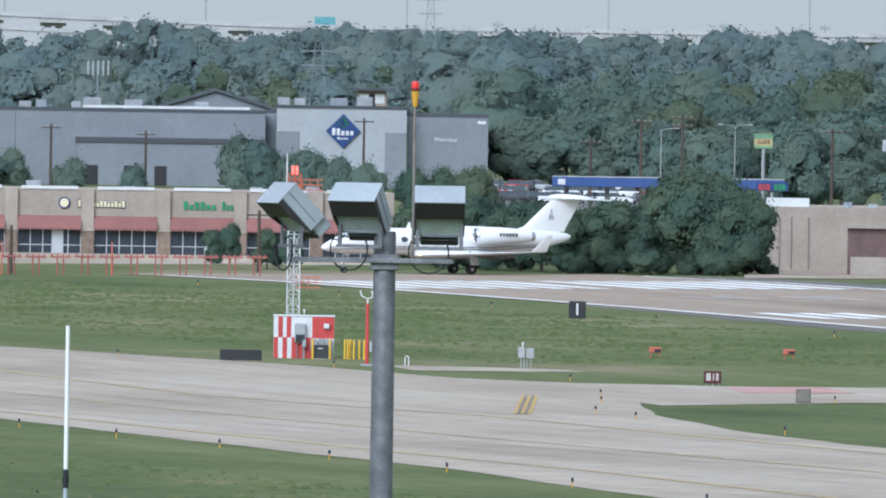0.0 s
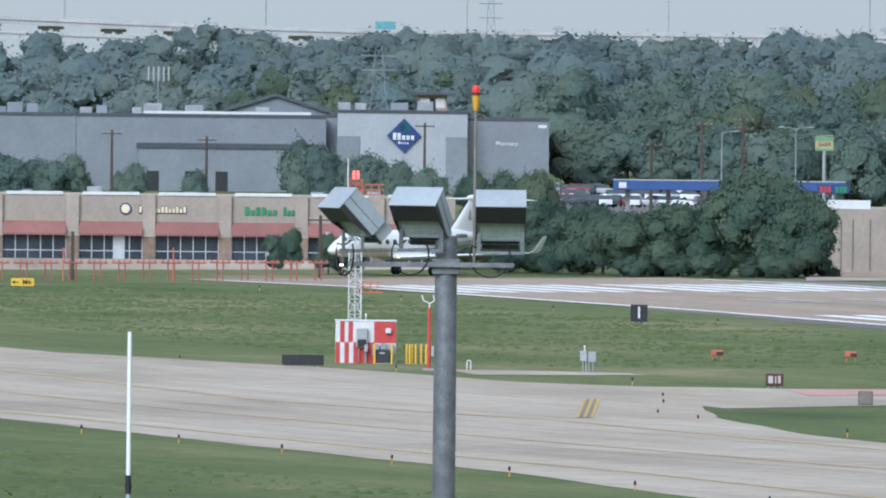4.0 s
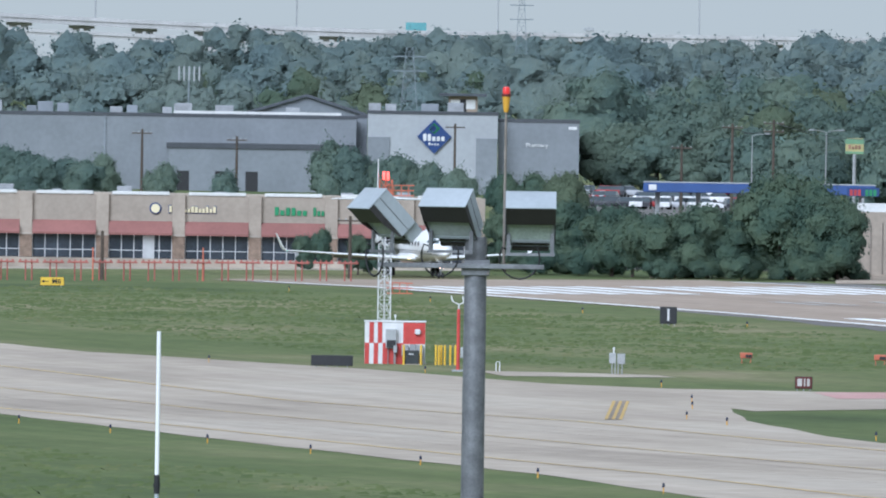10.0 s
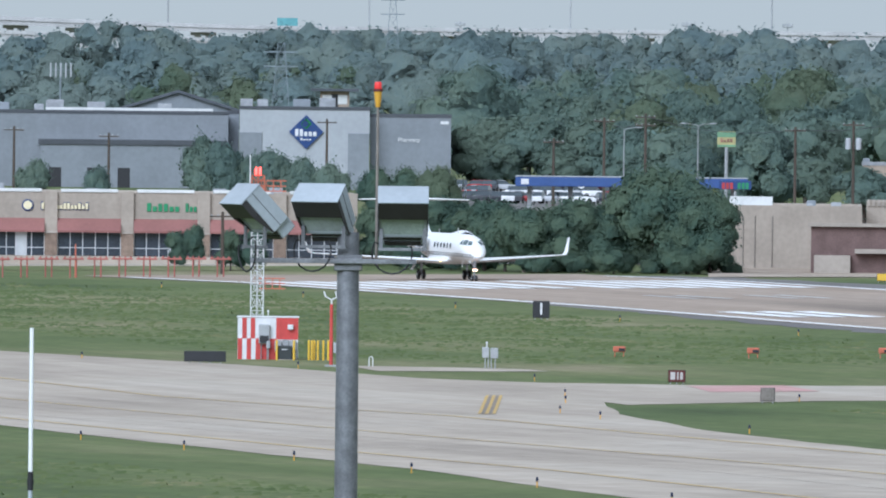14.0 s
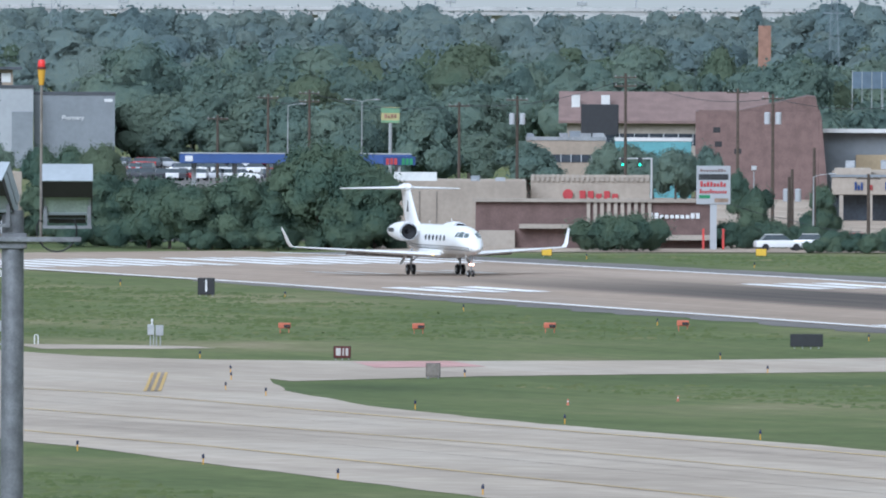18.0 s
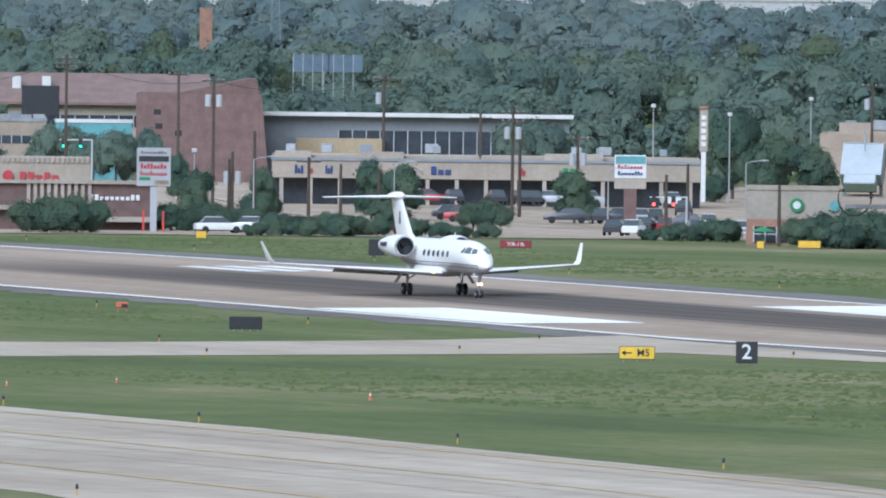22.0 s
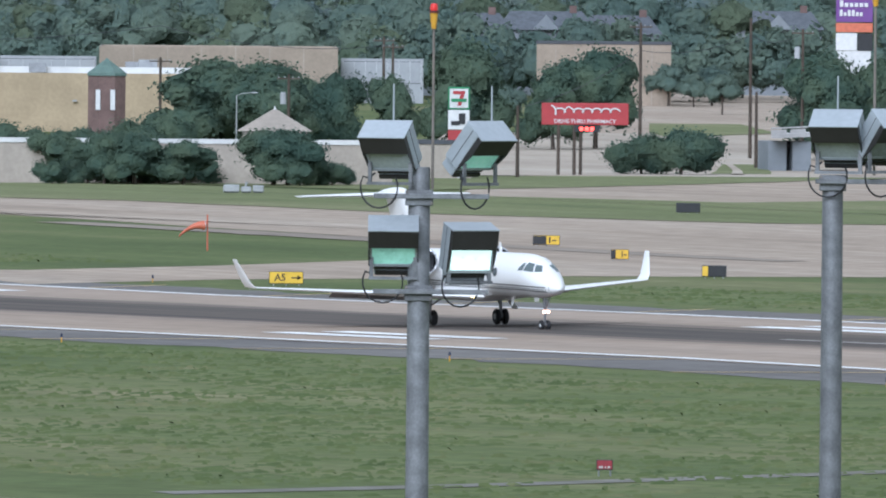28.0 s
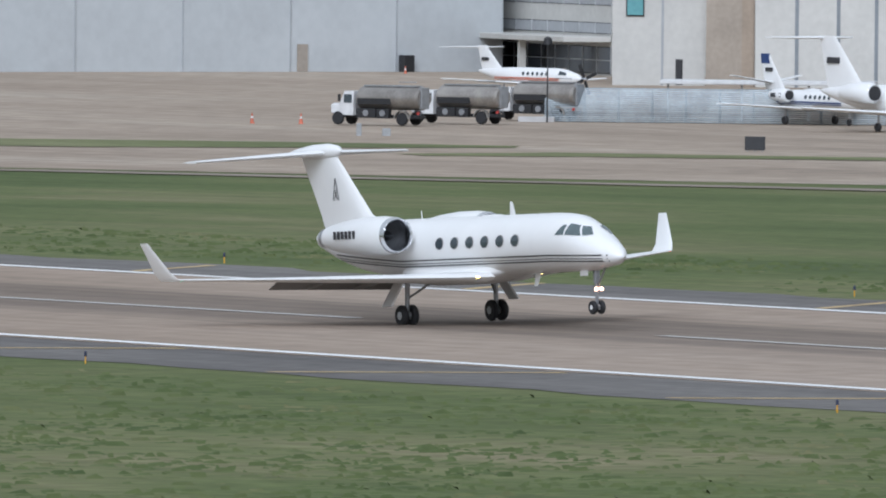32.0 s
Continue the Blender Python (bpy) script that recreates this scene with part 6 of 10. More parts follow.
def edge_light(s, r, group="taxiway edge lights"):
    x, y = sr(s, r)
    p = thing("edge_light", pose(x, y, land(x, y)), "small dark taxiway edge light on a stem", "runway light", group)
    part("stem", Geo().tube((0, 0, -0.05), (0, 0, 0.28), 0.035, 0.03, 6), YELLOW, p)
    part("lamp", Geo().tube((0, 0, 0.28), (0, 0, 0.44), 0.065, 0.055, 8).tube((0, 0, 0.44), (0, 0, 0.48), 0.055, 0.02, 8), BLUE_LAMP, p, smooth=True)


for k in range(26):
    edge_light(-1100 + 28 * k, -159 - 0.045 * (28 * k) * 0.55 + (2 if k < 4 else 0))
for s, r in ((-1143, -108), (-1115, -99.5), (-969, -117), (-1003, -108.5), (-1026, -103), (-949, -119.5), (-905, -122), (-860, -125.5), (-815, -127.5), (-770, -127.5), (-725, -128.5), (-680, -131), (-640, -135), (-1080, -92), (-1072, -60), (-1012, -92), (-1024, -70), (-1038, -50)):
    edge_light(s, r)
for k in range(20):
    for r in (-34, 33):
        edge_light(-1460 + 55 * k, r, "runway edge lights")


def generator(brg, dist):
    p = thing("ground_equipment", at(brg, dist), "low grey ground equipment units in the grass", "equipment")
    for x0, x1, z in ((-1.7, -0.3, 0.75), (-0.2, 0.7, 0.6), (0.8, 1.75, 0.7)):
        part("unit", Geo().box(x0, x1, -0.4, 0.4, 0.12, z, 0.08), GREY_PAINT, p)
        part("skid", Geo().box(x0 + 0.1, x1 - 0.1, -0.35, 0.35, -0.05, 0.14), DARK, p)
    part("horn", Geo().tube((0.2, 0, 0.6), (0.3, 0, 1.0), 0.08, 0.12, 8), GREY_PAINT, p)


generator(7.874, 1481.5)


# ---- buildings beyond the airfield ----
STUCCO = mat("cream_stucco", (0.365, 0.313, 0.255), 0.85, 0, 0.08, 0.3, 0.1)
STUCCO_PALE = mat("pale_stucco", (0.37, 0.325, 0.272), 0.85, 0, 0.08, 0.3, 0.1)
STUCCO_YELLOW = mat("yellow_beige_stucco", (0.40, 0.315, 0.20), 0.85, 0, 0.08, 0.3, 0.1)
STUCCO_TAN = mat("tan_stucco", (0.335, 0.272, 0.21), 0.85, 0, 0.08, 0.3, 0.1)
WALL_GREY = mat("grey_painted_wall", (0.218, 0.234, 0.25), 0.8, 0, 0.06, 0.2, 0.05)
WALL_MID = mat("mid_grey_painted_wall", (0.22, 0.24, 0.26), 0.8, 0, 0.06, 0.2, 0.05)
WALL_LIGHT = mat("light_grey_painted_wall", (0.375, 0.388, 0.40), 0.8, 0, 0.05, 0.2, 0.05)
COPING = mat("dark_coping_metal", (0.07, 0.075, 0.085), 0.5, 0.2, 0.08, 1)
WHITE_ROOF = mat("white_membrane_roof", (0.62, 0.62, 0.60), 0.7, 0, 0.06, 0.5)
BRICK = mat("dark_red_brick", (0.17, 0.112, 0.10), 0.9, 0, 0.12, 0.8, 0.3)
BRICK_ORANGE = mat("orange_brick", (0.31, 0.175, 0.125), 0.9, 0, 0.12, 0.8, 0.3)
STONE = mat("rough_brown_stone", (0.26, 0.19, 0.14), 0.9, 0, 0.15, 2, 0.4)
AWNING = mat("faded_red_awning", (0.26, 0.115, 0.10), 0.8, 0, 0.06, 0.4)
SHINGLE = mat("grey_shingle_roof", (0.10, 0.11, 0.125), 0.9, 0, 0.15, 1.5, 0.3)
RED_ROOF = mat("faded_red_roof", (0.20, 0.137, 0.122), 0.85, 0, 0.1, 0.6, 0.2)
BLUE_BAND = mat("blue_fascia", (0.04, 0.085, 0.25), 0.45, 0, 0.06, 0.5)
GREEN_SHAPE = mat("green_sign_shape", (0.03, 0.22, 0.09), 0.5, 0, 0.06, 1)
RED_SHAPE = mat("red_sign_shape", (0.38, 0.04, 0.045), 0.5, 0, 0.06, 1)
NAVY_SHAPE = mat("navy_sign_shape", (0.02, 0.05, 0.17), 0.4, 0, 0.05, 1)
PURPLE_SHAPE = mat("purple_sign_shape", (0.16, 0.06, 0.26), 0.5, 0, 0.05, 1)
CREAM_SHAPE = mat("cream_sign_shape", (0.70, 0.62, 0.40), 0.5, 0, 0.05, 1)
FADED_YELLOW = mat("faded_yellow_panel", (0.42, 0.38, 0.17), 0.6, 0, 0.08, 1)
FADED_GREEN = mat("faded_green_panel", (0.16, 0.30, 0.17), 0.6, 0, 0.08, 1)
SOLAR_BLUE = mat("blue_grey_panel_glass", (0.12, 0.16, 0.21), 0.25, 0, 0.08, 1)
TEAL = mat("faded_teal_wall", (0.14, 0.34, 0.36), 0.8, 0, 0.08, 0.4)
STORE_GLASS = mat("dark_store_glass", (0.05, 0.06, 0.075), 0.12, 0, 0.15, 0.5)
FRAME = mat("aluminium_window_frame", (0.55, 0.56, 0.57), 0.4, 0.5, 0.05, 2)
WOOD = mat("weathered_pole_wood", (0.085, 0.066, 0.05), 0.9, 0, 0.15, 4, 0.3)
HVAC = mat("galvanised_rooftop_unit", (0.34, 0.35, 0.36), 0.6, 0.3, 0.12, 1)
COPPER = mat("green_copper_roof", (0.13, 0.20, 0.17), 0.7, 0, 0.12, 1)


def building(name, b0, b1, dist, top, depth, label, material, coping=None, category="building", lean=0.0, dist1=None, skew=0.0):
    """A block whose front spans two bearings; local x along the front, y away, z up from the ground."""
    d1 = dist1 or dist
    p0 = Vector((dist * math.sin(radians(b0)), dist * math.cos(radians(b0))))
    p1 = Vector((d1 * math.sin(radians(b1)), d1 * math.cos(radians(b1))))
    c = (p0 + p1) / 2
    z = land(c.x, c.y)
    ob = thing(name, pose(c.x, c.y, z, 0, 0, math.degrees(math.atan2(p1.y - p0.y, p1.x - p0.x))), label, category)
    w, h = (p1 - p0).length / 2, top - z
    part("wall", Geo().box(-w, w, 0, 0.35, -0.6, h), material, ob, "front wall")
    part("side_wall", Geo().box(-w, -w + 0.3, 0.352, depth - 0.352, -0.6, h), material, ob)
    part("side_wall", Geo().box(w - 0.3, w, 0.352, depth - 0.352, -0.6, h), material, ob)
    part("rear_wall", Geo().box(-w, w, depth - 0.35, depth, -0.6, h), material, ob)
    part("roof", Geo().box(-w + 0.31, w - 0.31, 0.36, depth - 0.36, h - 0.7, h - 0.35), WHITE_ROOF if coping is None else HVAC, ob, "flat roof")
    for q in ob.children:                      # sides sheared along the camera's line of sight to stay hidden
        if skew and q.name.split(".")[0] in ("side_wall", "rear_wall", "roof"):
            for v in q.data.vertices:
                v.co.x += skew * v.co.y
    if coping:
        part("coping", Geo().box(-w - 0.08, w + 0.08, -0.1, 0.45, h, h + 0.42), coping, ob, "parapet coping")
    return ob, w, h


def glazing(parent, x0, x1, z0, z1, n, y=-0.03, rail=0.75, glass=None):
    win = part("window", Geo().box(x0, x1, y, y + 0.03, z0, z1), DARK, parent, "dark shop interior behind glass")
    dx = (x1 - x0) / n
    for i in range(n):
        part("pane", Geo().box(x0 + i * dx + 0.05, x0 + (i + 1) * dx - 0.05, y - 0.03, y - 0.01, z0 + 0.06, z1 - 0.06), glass or STORE_GLASS, win)
    for i in range(n + 1):
        part("mullion", Geo().box(x0 + i * dx - 0.045, x0 + i * dx + 0.045, y - 0.07, y - 0.005, z0, z1), FRAME, win)
    if rail:
        part("transom", Geo().box(x0, x1, y - 0.065, y - 0.032, z0 + rail - 0.04, z0 + rail + 0.04), FRAME, win)
    return win


def sign_shapes(parent, x0, x1, z, h, n, material, y=-0.12, seed=1):
    """A shop sign as plain bars of its size and colour."""
    rnd = random.Random(seed)
    dx = (x1 - x0) / n
    for i in range(n):
        a = h * (1.0 if i == 0 else rnd.choice((0.62, 0.62, 0.95)))
        part("sign_bar", Geo().box(x0 + i * dx, x0 + i * dx + dx * 0.74, y, y + 0.1, z - h / 2, z - h / 2 + a, 0.03), material, parent)


def rooftop_units(parent, w, h, depth, n, seed, size=1.4):
    rnd = random.Random(seed)
    for i in range(n):
        x, y = rnd.uniform(-w * 0.92, w * 0.92), rnd.uniform(2, depth * 0.8)
        s = size * rnd.uniform(0.5, 1.2)
        part("rooftop_unit", Geo().box(x - s, x + s, y - s * 0.7, y + s * 0.7, h - 0.4, h - 0.4 + s * rnd.uniform(0.7, 1.2) + 0.3, 0.06), HVAC if i % 4 else WALL_MID, parent)


def strip_mall():
    ob, w, h = building("strip_mall", -1.90, -0.153, 1640, 5.30, 22, "cream stucco strip mall with red awnings and dark shop windows", STUCCO)
    z0 = 0.95
    part("forecourt", Geo().box(-w, w, -6, -0.01, -0.6, z0), CONCRETE, ob, "pale raised forecourt")
    bays = 7
    bw = 2 * w / bays
    for i in range(bays + 1):
        x = -w + i * bw
        xa, xb = max(-w - 0.1, x - 0.6), min(w + 0.1, x + 0.6)
        part("pillar", Geo().box(xa, xb, -0.5, -0.012, z0, 3.15, 0.03), STONE, ob, "brown stone pillar")
        part("pilaster", Geo().box(xa, xb, -0.4, -0.012, 3.16, h + 0.15, 0.03), STUCCO, ob)
        part("pillar_cap", Geo().box(xa - 0.08, xb + 0.08, -0.58, -0.014, 3.02, 3.22, 0.03), STUCCO_PALE, ob)
        if i < bays:
            win = glazing(ob, x + 0.62, x + bw - 0.62, z0, 3.2, 5)
            if i in (2, 4):
                d = part("shop_door", Geo().box(x + 3.8, x + 4.9, -0.14, -0.1, z0, 3.1), FRAME, win, "aluminium framed shop door")
            g = Geo().loft([[(x + 0.6, -0.03, 4.45), (x + 0.6, -1.1, 3.35), (x + 0.6, -1.1, 3.15), (x + 0.6, -0.03, 3.15)], [(x + bw - 0.6, -0.03, 4.45), (x + bw - 0.6, -1.1, 3.35), (x + bw - 0.6, -1.1, 3.15), (x + bw - 0.6, -0.03, 3.15)]])
            part("awning", g, AWNING, ob, "faded red awning")
            part("parapet_trim", Geo().box(x + 0.9, x + bw - 0.9, -0.12, 0.4, h + 0.0, h + 0.32, 0.04), WHITE_ROOF, ob, "white parapet trim")
    u = lambda brg: 1640 * radians(brg) - 1640 * radians((-1.90 - 0.153) / 2)
    part("sign_disc", Geo().disc((u(-1.228), -0.1, 5.65), (0, -1, 0), 0.0, 0.55, 0.16, 20), NAVY_SHAPE, ob, "round shop emblem")
    part("sign_disc_face", Geo().disc((u(-1.228), -0.2, 5.65), (0, -1, 0), 0.0, 0.42, 0.06, 20), CREAM_SHAPE, ob)
    sign_shapes(ob, u(-1.185), u(-1.025), 5.6, 0.78, 13, NAVY_SHAPE, -0.10, 2)
    sign_shapes(ob, u(-1.183), u(-1.027), 5.6, 0.62, 13, CREAM_SHAPE, -0.16, 2)
    sign_shapes(ob, u(-0.838), u(-0.728), 5.55, 0.8, 6, GREEN_SHAPE, -0.12, 3)
    sign_shapes(ob, u(-0.712), u(-0.632), 5.55, 0.8, 6, GREEN_SHAPE, -0.12, 4)
    rooftop_units(ob, w, h, 22, 9, 4, 0.7)


strip_mall()


def warehouse_store():
    ob, w, h = building("warehouse_store", -1.95, -0.575, 2300, 8.75, 60, "long grey warehouse store with dark parapet bands", WALL_GREY, COPING)
    part("dock_block", Geo().box(w - 24.6, w - 0.4, -6, -0.01, -0.6, 5.6), WALL_GREY, ob, "lower projecting dock block")
    part("dock_coping", Geo().box(w - 24.9, w - 0.2, -6.2, -0.012, 5.6, 6.25), COPING, ob)
    for x in (w - 23.5, w - 18.5, w - 14.5):
        part("dock_door", Geo().box(x, x + 1.6, -6.05, -6.005, -0.3, 2.6), DARK, ob, "dark dock door")
    for x in (-w + 8, -w + 22):
        part("wall_rib", Geo().box(x, x + 0.3, -0.15, -0.01, -0.5, h), WALL_MID, ob)
    part("skylight_ridge", Geo().box(w - 24, w - 2, 3, 5, h - 0.3, h + 0.75), WHITE_ROOF, ob, "bright white roof edge")
    rooftop_units(ob, w, h + 0.6, 55, 14, 9, 1.2)
    ob, w, h = building("store_building", -0.538, -0.113, 2296, 9.55, 40, "light grey store front with a blue diamond emblem", WALL_LIGHT, COPING)
    u = lambda brg: 2296 * radians(brg + 0.3255)
    for x0, x1 in ((-w, -w + 2.9), (w - 2.8, w)):
        part("grey_panel", Geo().box(x0, x1, -0.2, -0.012, -0.5, 7.4), WALL_GREY, ob, "grey wall panel")
    cx, cz, r = u(-0.320), 7.55, 2.25
    part("emblem", Geo().add([(cx + a * q, y, cz + b * q) for y in (-0.35, -0.05) for q in (r,) for a, b in ((0, -1), (1, 0), (0, 1), (-1, 0))], [(0, 1, 2, 3), (7, 6, 5, 4), (0, 4, 5, 1), (1, 5, 6, 2), (2, 6, 7, 3), (3, 7, 4, 0)]), NAVY_SHAPE, ob, "navy diamond emblem")
    part("emblem_mark", Geo().add([(cx + a * 0.75, -0.37, cz + 1.05 + b * 0.75) for a, b in ((0, -1), (1, 0), (0, 1), (-1, 0))], [(0, 1, 2, 3), (3, 2, 1, 0)]), GREEN_SHAPE, ob)
    part("emblem_core", Geo().add([(cx - 0.12 + a * 0.5, -0.39, cz + 1.05 + b * 0.5) for a, b in ((0, -1), (1, 0), (0, 1), (-1, 0))], [(0, 1, 2, 3), (3, 2, 1, 0)]), BLUE_BAND, ob)
    sign_shapes(ob, cx - 1.45, cx + 1.5, cz - 0.1, 0.95, 5, WHITE_PAINT, -0.42, 6)
    sign_shapes(ob, cx - 0.75, cx + 0.75, cz - 0.95, 0.34, 4, WHITE_PAINT, -0.42, 7)
    rooftop_units(ob, w, h + 0.5, 35, 4, 12, 1.2)
    ob, w, h = building("store_annex", -0.111, 0.154, 2299, 8.7, 40, "plain mid grey store wing", WALL_GREY, COPING)
    lettering("Pharmacy", 0.75, WHITE_PAINT, ob, pose(-0.2, -0.06, 6.6) @ FRONT, 0.03)
    part("address_bar", Geo().box(w - 1.4, w - 0.3, -0.05, -0.01, h - 0.9, h - 0.5), WHITE_PAINT, ob)
    ob, w, h = building("link_block", -0.577, -0.5395, 2303, 8.9, 30, "narrow grey link block", WALL_MID, COPING)
    # gabled roof behind
    m = at(-0.74, 2380)
    g = thing("gabled_house", m, "gabled building behind the warehouse", "building")
    part("wall", Geo().box(-8, 8, 0, 10, -0.5, 9.6), WALL_MID, g)
    part("gable", Geo().loft([[(-8, y, 9.602), (8, y, 9.602), (0, y, 12.0)] for y in (0, 10)]), WALL_MID, g)
    part("roof", Geo().loft([[(-8.8, y, 9.4), (-8.8, y, 9.75), (0, y, 12.45), (8.8, y, 9.75), (8.8, y, 9.4), (0, y, 12.1)] for y in (-0.6, 10.6)]), SHINGLE, g, "dark shingle roof")
    ob, w, h = building("roof_house", -0.275, -0.180, 2450, 11.3, 8, "small tan penthouse with a flat overhanging roof", STUCCO_TAN, None)
    part("roof_slab", Geo().box(-w - 1.3, w + 1.3, -1.2, 8, h + 0.002, h + 0.35), SHINGLE, ob, "thin overhanging roof slab")
    for x in (-w + 0.3, w - 1.6):
        part("white_panel", Geo().box(x, x + 1.3, -0.08, -0.012, h - 1.8, h - 0.5), WHITE_ROOF, ob, "white wall panel")
    part("doorway", Geo().box(-0.5, 0.5, -0.05, -0.012, h - 2.4, h - 0.4), DARK, ob, "dark doorway")


warehouse_store()


def car_kind(color, name):
    ma = mat(name, color, 0.25, 0.1, 0.03, 1)
    body = Geo().loft([[(x, y * (1 if abs(x) < 1.9 else 0.9), z) for y, z in ((-0.86, 0.32), (0.86, 0.32), (0.88, 0.62), (0.8, top), (-0.8, top), (-0.88, 0.62))] for x, top in ((-2.25, 0.78), (-2.1, 0.9), (-1.2, 0.95), (0.8, 0.95), (1.9, 0.82), (2.2, 0.66))])
    cabin = Geo().loft([[(-1.75 + 0.45 * k, -0.74 + 0.12 * k, 0.93 + 0.5 * k), (1.0 - 0.75 * k, -0.74 + 0.12 * k, 0.93 + 0.5 * k), (1.0 - 0.75 * k, 0.74 - 0.12 * k, 0.93 + 0.5 * k), (-1.75 + 0.45 * k, 0.74 - 0.12 * k, 0.93 + 0.5 * k)] for k in (0, 1)])
    roof = Geo().box(-1.28, 0.25, -0.62, 0.62, 1.432, 1.48, 0.01)
    return mesh("body", body, ma, True), mesh("cabin_glass", cabin, GLASS), mesh("roof_panel", roof, ma)


CARS = [car_kind(c, n) for c, n in (((0.72, 0.72, 0.71), "white_car_paint"), ((0.40, 0.41, 0.43), "silver_car_paint"), ((0.05, 0.052, 0.06), "dark_car_paint"), ((0.33, 0.03, 0.03), "red_car_paint"), ((0.12, 0.2, 0.33), "blue_car_paint"))]
CAR_WHEEL = mesh("wheel", Geo().disc((0, 0, 0), (0, 1, 0), 0.0, 0.33, 0.22, 12), TYRE, True)
COLOR_WORD = ("white", "silver", "dark grey", "red", "blue")


def car(brg, dist, turn, k, up=0.0):
    c = thing("car", at(brg, dist, up, turn), COLOR_WORD[k] + " car parked on a lot", "car", "parked cars")
    for nm, me in zip(("body", "cabin_glass", "roof_panel"), CARS[k]):
        part(nm, me, None, c)
    for x in (-1.4, 1.4):
        for y in (-0.78, 0.78):
            part("wheel", CAR_WHEEL, None, c, m=pose(x, y, 0.33))


def lots():
    rnd = random.Random(8)
    for b0, b1, d0, d1, n, up in ((0.20, 0.62, 1770, 1840, 10, 0.6), (0.175, 0.72, 2150, 2290, 44, 0.08), (2.95, 3.9, 1660, 1780, 17, 0.5), (3.6, 4.25, 1570, 1640, 12, 0.3), (11.9, 13.0, 1850, 1930, 62, 1.3), (10.4, 10.7, 1790, 1830, 2, 2.0), (5.0, 5.4, 1800, 1850, 6, 0.8)):
        for i in range(n):
            car(b0 + (b1 - b0) * (i + rnd.random() * 0.6) / n, rnd.choice((d0, (d0 + d1) / 2, d1)), rnd.choice((90, 80, 100, 0, 180)), rnd.choice((0, 0, 1, 1, 2, 2, 2, 2, 3)), up)
    for b, d, t, k in ((2.33, 1580, 10, 0), (2.96, 1590, 0, 3), (2.60, 1600, 0, 3), (2.45, 1588, 0, 0), (3.10, 1700, 5, 2)):
        car(b, d, t, k, 0.1)


lots()


def lot_sheet(name, b0, b1, d0, d1, lift, material, label):
    g = Geo()
    n = 14
    for i in range(n + 1):
        for j in range(9):
            b, d = b0 + (b1 - b0) * i / n, d0 + (d1 - d0) * j / 8
            x, y = d * math.sin(radians(b)), d * math.cos(radians(b))
            g.v.append((x, y, land(x, y) + lift))
    for i in range(n):
        for j in range(8):
            k = i * 9 + j
            g.f.append((k, k + 9, k + 10, k + 1))
    ob = part(name, g, material)
    if ob.data.polygons[0].normal.z < 0:
        ob.data.flip_normals()
    tagged(ob, label, "pavement", "", "structure")


lot_sheet("pavement_store_lot", 1.0, 4.4, 1562, 1990, 0.07, APRON, "grey parking lot before the shops")
lot_sheet("pavement_west_lot", 0.15, 1.0, 1650, 2129, 0.07, ASPHALT, "asphalt lot by the fuel station")
lot_sheet("pavement_warehouse_lot", 0.16, 0.76, 2130, 2318, 0.07, ASPHALT, "asphalt car park beside the warehouse store")
lot_sheet("pavement_front_lot", -1.95, -0.15, 1621, 1639.5, 0.3, CONCRETE, "pale lot before the strip mall")
lot_sheet("pavement_east_lot", 4.4, 6.0, 1566, 1990, 0.07, APRON, "grey parking lot before the stores")
lot_sheet("road_crossing", 8.5, 10.9, 1640, 1990, 0.07, CONCRETE, "pale concrete road and junction")
lot_sheet("pavement_airport_lot", 11.8, 13.3, 1840, 1990, 0.07, ASPHALT, "asphalt car park beyond the apron")


